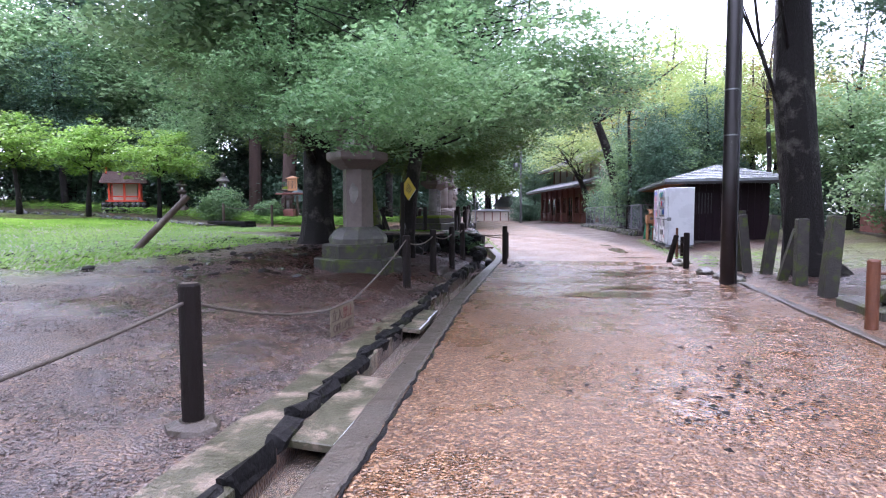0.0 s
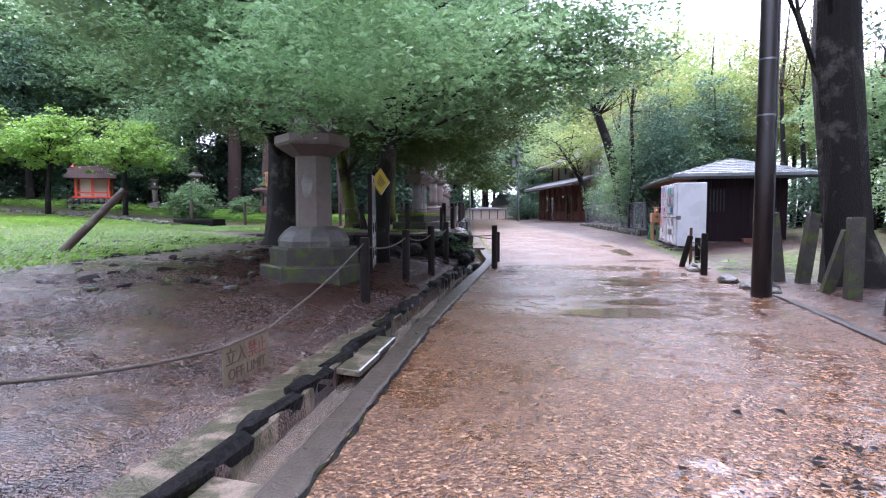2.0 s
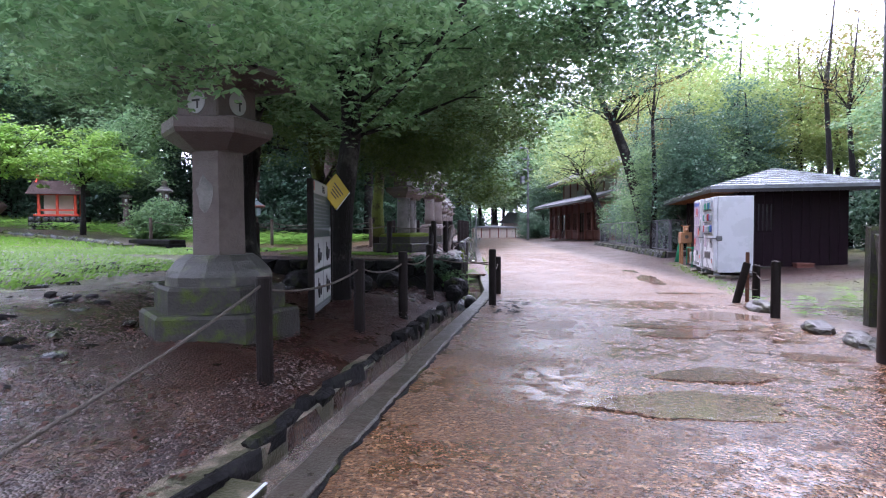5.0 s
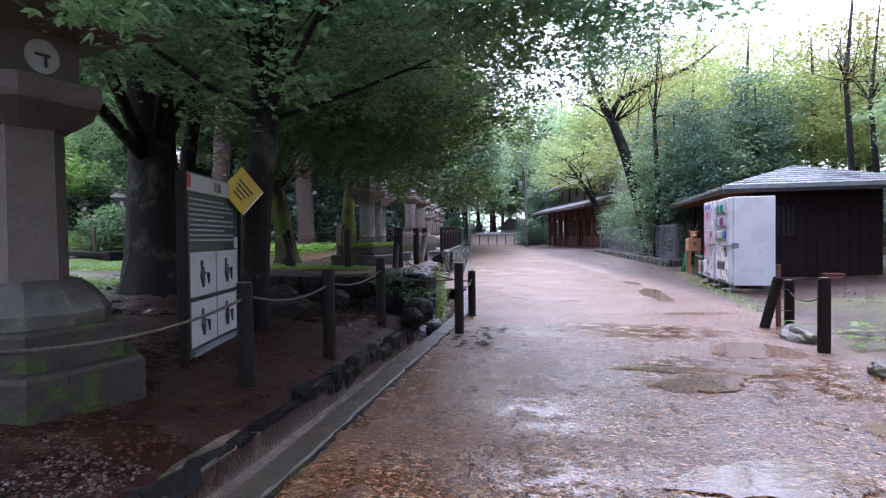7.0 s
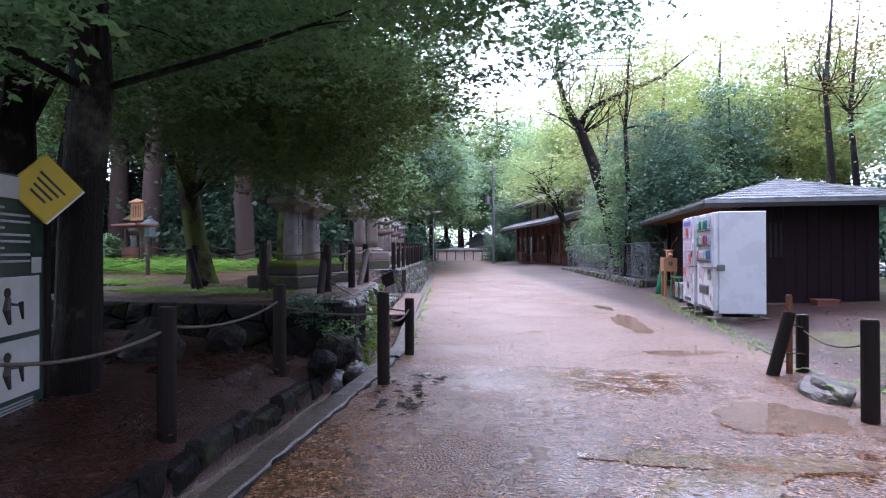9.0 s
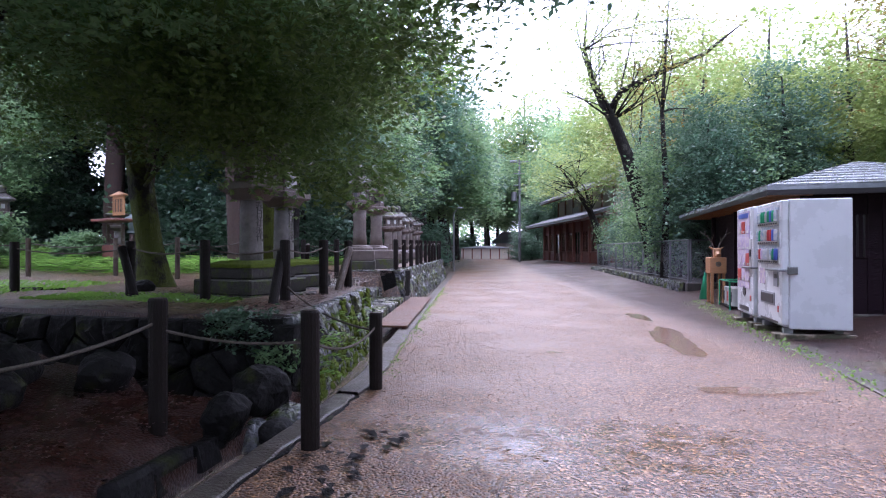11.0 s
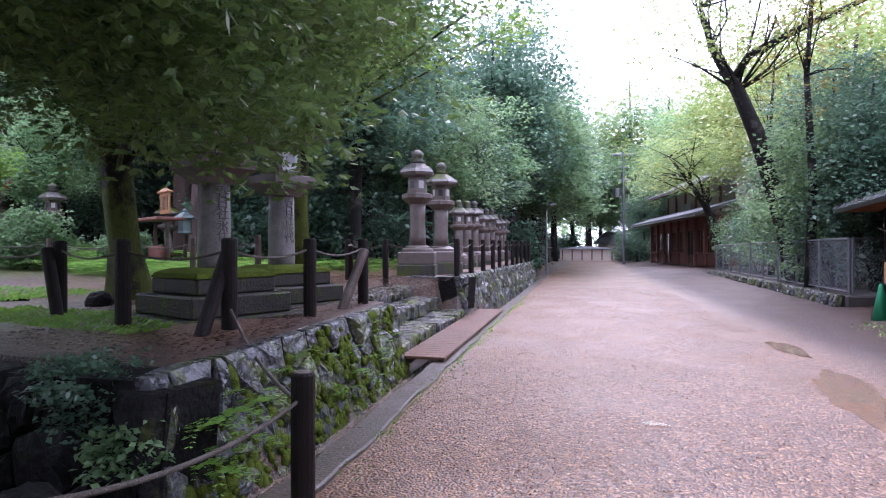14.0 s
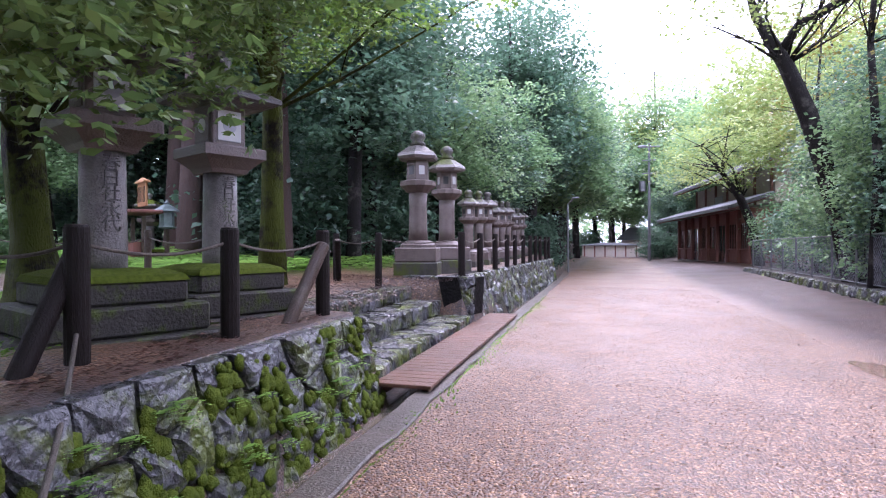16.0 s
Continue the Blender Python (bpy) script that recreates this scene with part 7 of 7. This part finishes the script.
for i, (x, y, r, h) in enumerate(((3.5, 32.3, 1.15, 4.9), (4.6, 30.9, 1.5, 5.0), (5.9, 32.0, 1.7, 4.9), (7.4, 32.6, 1.7, 4.2), (3.9, 34.4, 1.6, 5.6), (3.95, 32.2, 1.0, 3.6), (3.7, 34.8, 1.1, 3.6), (5.1, 31.0, 1.2, 2.3), (4.4, 33.2, 1.3, 2.6), (4.0, 36.0, 1.3, 2.6), (3.6, 39.0, 1.3, 2.6), (3.1, 42.0, 1.4, 2.8), (2.8, 45.5, 1.4, 3.2), (6.5, 31.8, 1.3, 2.8), (8.6, 30.6, 1.5, 2.6))):
    shrub(x, y, r, h, L_EVER if i % 2 else L_BROAD, "dense evergreen bush behind the mesh fence", 80 + i, 220, 0.13, z=0.3)
for i, (x, y, r, h) in enumerate(((9.6, 15.5, 1.4, 2.2), (10.2, 20.5, 1.5, 2.4), (9.5, 11.0, 1.4, 2.2), (10.5, 6.0, 1.6, 2.8))):
    shrub(x, y, r, h, L_BROAD, "green bush behind the boarded wall", 100 + i, 240, 0.14)


def fern_bank(name, x0, x1, y0, y1, n, size, seed, label, keep=None):
    """Many fern fronds: arching rows of leaflets."""
    gg = np.random.default_rng(seed)
    out = []
    for _ in range(n):
        x, y = gg.uniform(x0, x1), gg.uniform(y0, y1)
        if keep and not keep(x, y):
            continue
        a, L = gg.uniform(0, 6.28), size * gg.uniform(0.6, 1.3)
        z = Z(x, y)
        for k in range(7):
            s = (k + 0.6) / 7
            c = np.array([x + math.cos(a) * L * s, y + math.sin(a) * L * s, z + L * (1.0 * s - 0.75 * s * s)])
            w = L * 0.32 * (1 - s * 0.8)
            px, py = -math.sin(a), math.cos(a)
            for sg in (-1, 1):
                tip = c + np.array([px * sg * w + math.cos(a) * w * 0.35, py * sg * w + math.sin(a) * w * 0.35, -0.12 * w])
                fw = np.array([math.cos(a), math.sin(a), 0.2]) * L * 0.055
                out += [c - fw, (c + tip) / 2 + fw * 0.9, tip, (c + tip) / 2 - fw * 0.9]
    ob = quads_mesh(name, np.array(out), L_FERN)
    return tagged(ob, label, "ferns", kind="stuff")


fern_bank("fern_bank", -16, -8.0, 22.6, 27.5, 900, 0.8, 1, "bright green ferns at the back of the terrace")
fern_bank("fern_bank", -30, -17, 24, 29, 700, 0.8, 2, "bright green ferns under the trees")
fern_bank("fern_bank", 3.3, 5.2, 13.9, 16.2, 26, 0.6, 3, "pale green ferns beside the log posts")
fern_bank("fern_bank", -9.5, -6.5, 26.5, 30.0, 160, 0.7, 4, "green ferns behind the lantern row")


def wall_ferns(pts, seed, size, lmat, name, label):
    gg = np.random.default_rng(seed)
    out = []
    for (x, y, z) in pts:
        for _ in range(7):
            a, L = gg.uniform(-0.9, 0.9), size * gg.uniform(0.5, 1.2)
            dx, dy = math.cos(a), math.sin(a)
            for k in range(6):
                s = (k + 0.5) / 6
                c = np.array([x + dx * L * s, y + dy * L * s, z + L * (0.8 * s - 0.9 * s * s)])
                w = L * 0.26 * (1 - 0.8 * s)
                for sg in (-1, 1):
                    tip = c + np.array([-dy * sg * w, dx * sg * w, -0.1 * w])
                    fw = np.array([dx, dy, 0.1]) * L * 0.07
                    out += [c - fw, (c + tip) / 2 + fw, tip, (c + tip) / 2 - fw]
    return tagged(quads_mesh(name, np.array(out), lmat), label, "ferns", kind="stuff")


gg = random.Random(6)
wp = []
for i in range(34):
    y = gg.uniform(16.45, 20.2)
    z = gg.uniform(0.05, 0.6)
    wp.append((float(np.interp(y, (16.28, 20.35), (-1.72, -2.53))) - 0.22 * (z + 0.42) / 1.14 + 0.04, y, z))
for i in range(14):
    y = gg.uniform(25.5, 34)
    z = gg.uniform(0.3, 0.75)
    wp.append((edge(y) - 0.72 - 0.2 * z, y, z))
wall_ferns(wp, 8, 0.17, L_FERN, "wall_fern", "small green ferns growing from the wall's joints")
wall_ferns([(-1.86, y, 0.38 + 0.1 * (y - 16.5)) for y in (16.5, 16.62, 16.76, 16.9)] + [(-1.8, 16.45, 0.2), (-1.84, 16.6, 0.1), (-1.88, 16.8, 0.22)], 9, 0.28, L_FERN, "wall_fern", "bright ferns hanging at the wall's corner")

# moss cushions on the wall's face
ms = []
for c in range(54):
    y0 = gg.uniform(16.5, 20.3)
    z0 = gg.uniform(-0.15, 0.22) if c % 4 else gg.uniform(0.25, 0.62)
    for k in range(9):
        y, z, s = y0 + gg.gauss(0, 0.09), min(0.66, max(-0.15, z0 + gg.gauss(0, 0.08))), gg.uniform(0.022, 0.06)
        ms.append(move(blob(0.028, s, s * 1.15, c * 9 + k * 0.9, 1, 0.6), pose(np.interp(y, (16.28, 20.35), (-1.72, -2.53)) - 0.22 * (z + 0.42) / 1.14 + 0.035, y, z, 0, -16, 11.6)))
tagged(part("wall_moss", merge(*ms), M_MOSS, smooth=True), "olive green moss cushions on the wall", "moss", kind="stuff")

# ---- loose cover: gravel, fallen leaves, grass ----
def scatter_stones(name, n, region, smin, smax, seed, label, material=M_PEBBLE):
    gg = np.random.default_rng(seed)
    tet = np.array([(1, 0, 0), (-0.5, 0.87, 0), (-0.5, -0.87, 0), (0.1, 0, 0.8), (0, 0, -0.5)])
    tri = np.array([(0, 1, 3), (1, 2, 3), (2, 0, 3), (1, 0, 4), (2, 1, 4), (0, 2, 4)])
    x, y = region(gg, n)
    z = land(x, y) - 0.012 * wet_film(x, y)
    s = gg.uniform(smin, smax, n) * (0.6 + 0.8 * gg.random(n) ** 3)
    a = gg.uniform(0, 6.28, n)
    V = tet[None] * s[:, None, None] * (1 + gg.uniform(-0.25, 0.25, (n, 5, 3)))
    ca, sa = np.cos(a)[:, None], np.sin(a)[:, None]
    X = V[..., 0] * ca - V[..., 1] * sa + x[:, None]
    Y = V[..., 0] * sa + V[..., 1] * ca + y[:, None]
    Zz = V[..., 2] * 0.8 + z[:, None] + 0.004
    co = np.stack([X, Y, Zz], -1).reshape(-1, 3)
    faces = (tri[None] + 5 * np.arange(n)[:, None, None]).reshape(-1)
    me = bpy.data.meshes.new(name)
    me.vertices.add(len(co))
    me.vertices.foreach_set("co", co.astype(np.float32).ravel())
    me.loops.add(len(faces))
    me.loops.foreach_set("vertex_index", faces.astype(np.int32))
    me.polygons.add(len(faces) // 3)
    me.polygons.foreach_set("loop_start", np.arange(0, len(faces), 3, dtype=np.int32))
    me.polygons.foreach_set("loop_total", np.full(len(faces) // 3, 3, dtype=np.int32))
    me.update(calc_edges=True)
    me.materials.append(material)
    return tagged(new(name, me), label, "gravel", kind="stuff")


def on_walk(gg, n):
    y = 1.5 + 34 * gg.random(n) ** 1.8
    return edge(y) + 0.05 + gg.random(n) * 4.4, y


def on_earth(gg, n):
    y = 1.5 + 8.5 * gg.random(n)
    return edge(y) - 0.7 - 5.5 * gg.random(n) ** 1.2, y


scatter_stones("gravel", 100000, on_walk, 0.005, 0.0095, 1, "wet pinkish gravel of the walk")
scatter_stones("pebbles", 40000, on_earth, 0.007, 0.017, 2, "grey and brown pebbles in the wet earth", M_PEBBLE_GREY)


def scatter_leaves(name, n, region, size, lmat, seed, label, category, up=0.12, tilt=0.35):
    gg = np.random.default_rng(seed)
    x, y = region(gg, n)
    c = np.stack([x, y, land(x, y) + 0.012], 1)
    return tagged(quads_mesh(name, leaf_verts(c, size, tilt * 0.4, -up, seed), lmat), label, category, kind="stuff")


scatter_leaves("fallen_leaves", 9000, lambda q, n: (lambda y: (edge(y) - 0.7 - 4.0 * q.random(n), y))(6 + 9.4 * q.random(n)), 0.045, M_DEAD, 3, "red-brown fallen leaves on the earth", "leaves")
scatter_leaves("fallen_leaves", 700, on_walk, 0.05, M_DEAD, 4, "scattered fallen leaves on the walk", "leaves")
scatter_leaves("fallen_leaves", 9000, lambda q, n: (lambda y: (edge(y) - 0.9 - 3.0 * q.random(n), y))(16.6 + 8.6 * q.random(n)), 0.042, M_DEAD, 5, "fallen leaves on the terrace", "leaves")
scatter_leaves("fallen_leaves", 2500, lambda q, n: (3.6 + 4.0 * q.random(n), 11 + 10 * q.random(n)), 0.05, M_DEAD, 6, "fallen leaves beside the hut", "leaves")


def lawn(gg, n):
    x = -7.2 - 11 * gg.random(n)
    return x, 8 + 12 * gg.random(n)


scatter_leaves("grass", 30000, lawn, 0.07, L_FERN, 7, "short bright grass of the lawn", "grass", 0.9, 0.8)
scatter_leaves("weeds", 1100, lambda q, n: (lambda y: (edge(y) + 0.03 + 0.05 * q.normal(size=n) * (1 + np.sin(y * 2.3)), y))(17 + 14 * q.random(n)), 0.03, L_FERN, 8, "tufts of green weeds along the kerb", "weeds", 0.8, 0.7)
scatter_leaves("weeds", 2500, lambda q, n: (-3.3 - 3.0 * q.random(n), 17.2 + 1.0 * q.random(n) ** 1.3), 0.05, L_FERN, 10, "low weeds along the terrace edge", "weeds", 0.8, 0.7)
scatter_leaves("weeds", 500, lambda q, n: (3.3 + 0.12 * q.normal(size=n), 17 + 9 * q.random(n)), 0.05, L_FERN, 11, "weeds along the concrete strip", "weeds", 0.8, 0.7)
scatter_leaves("debris", 45, lambda q, n: (lambda y: (edge(y) + 0.2 + 0.5 * q.random(n), y))(13.8 + 1.6 * q.random(n)), 0.11, M_ROCK_DARK_SHADE, 12, "dark wet debris near the drain's end", "debris", 0.02, 0.12)
scatter_leaves("debris", 70, lambda q, n: (1.6 + 0.35 * q.normal(size=n), 5.0 + 0.5 * q.normal(size=n)), 0.07, M_ROCK_DARK_SHADE, 13, "dark wet leaves washed together on the walk", "debris", 0.1, 0.3)
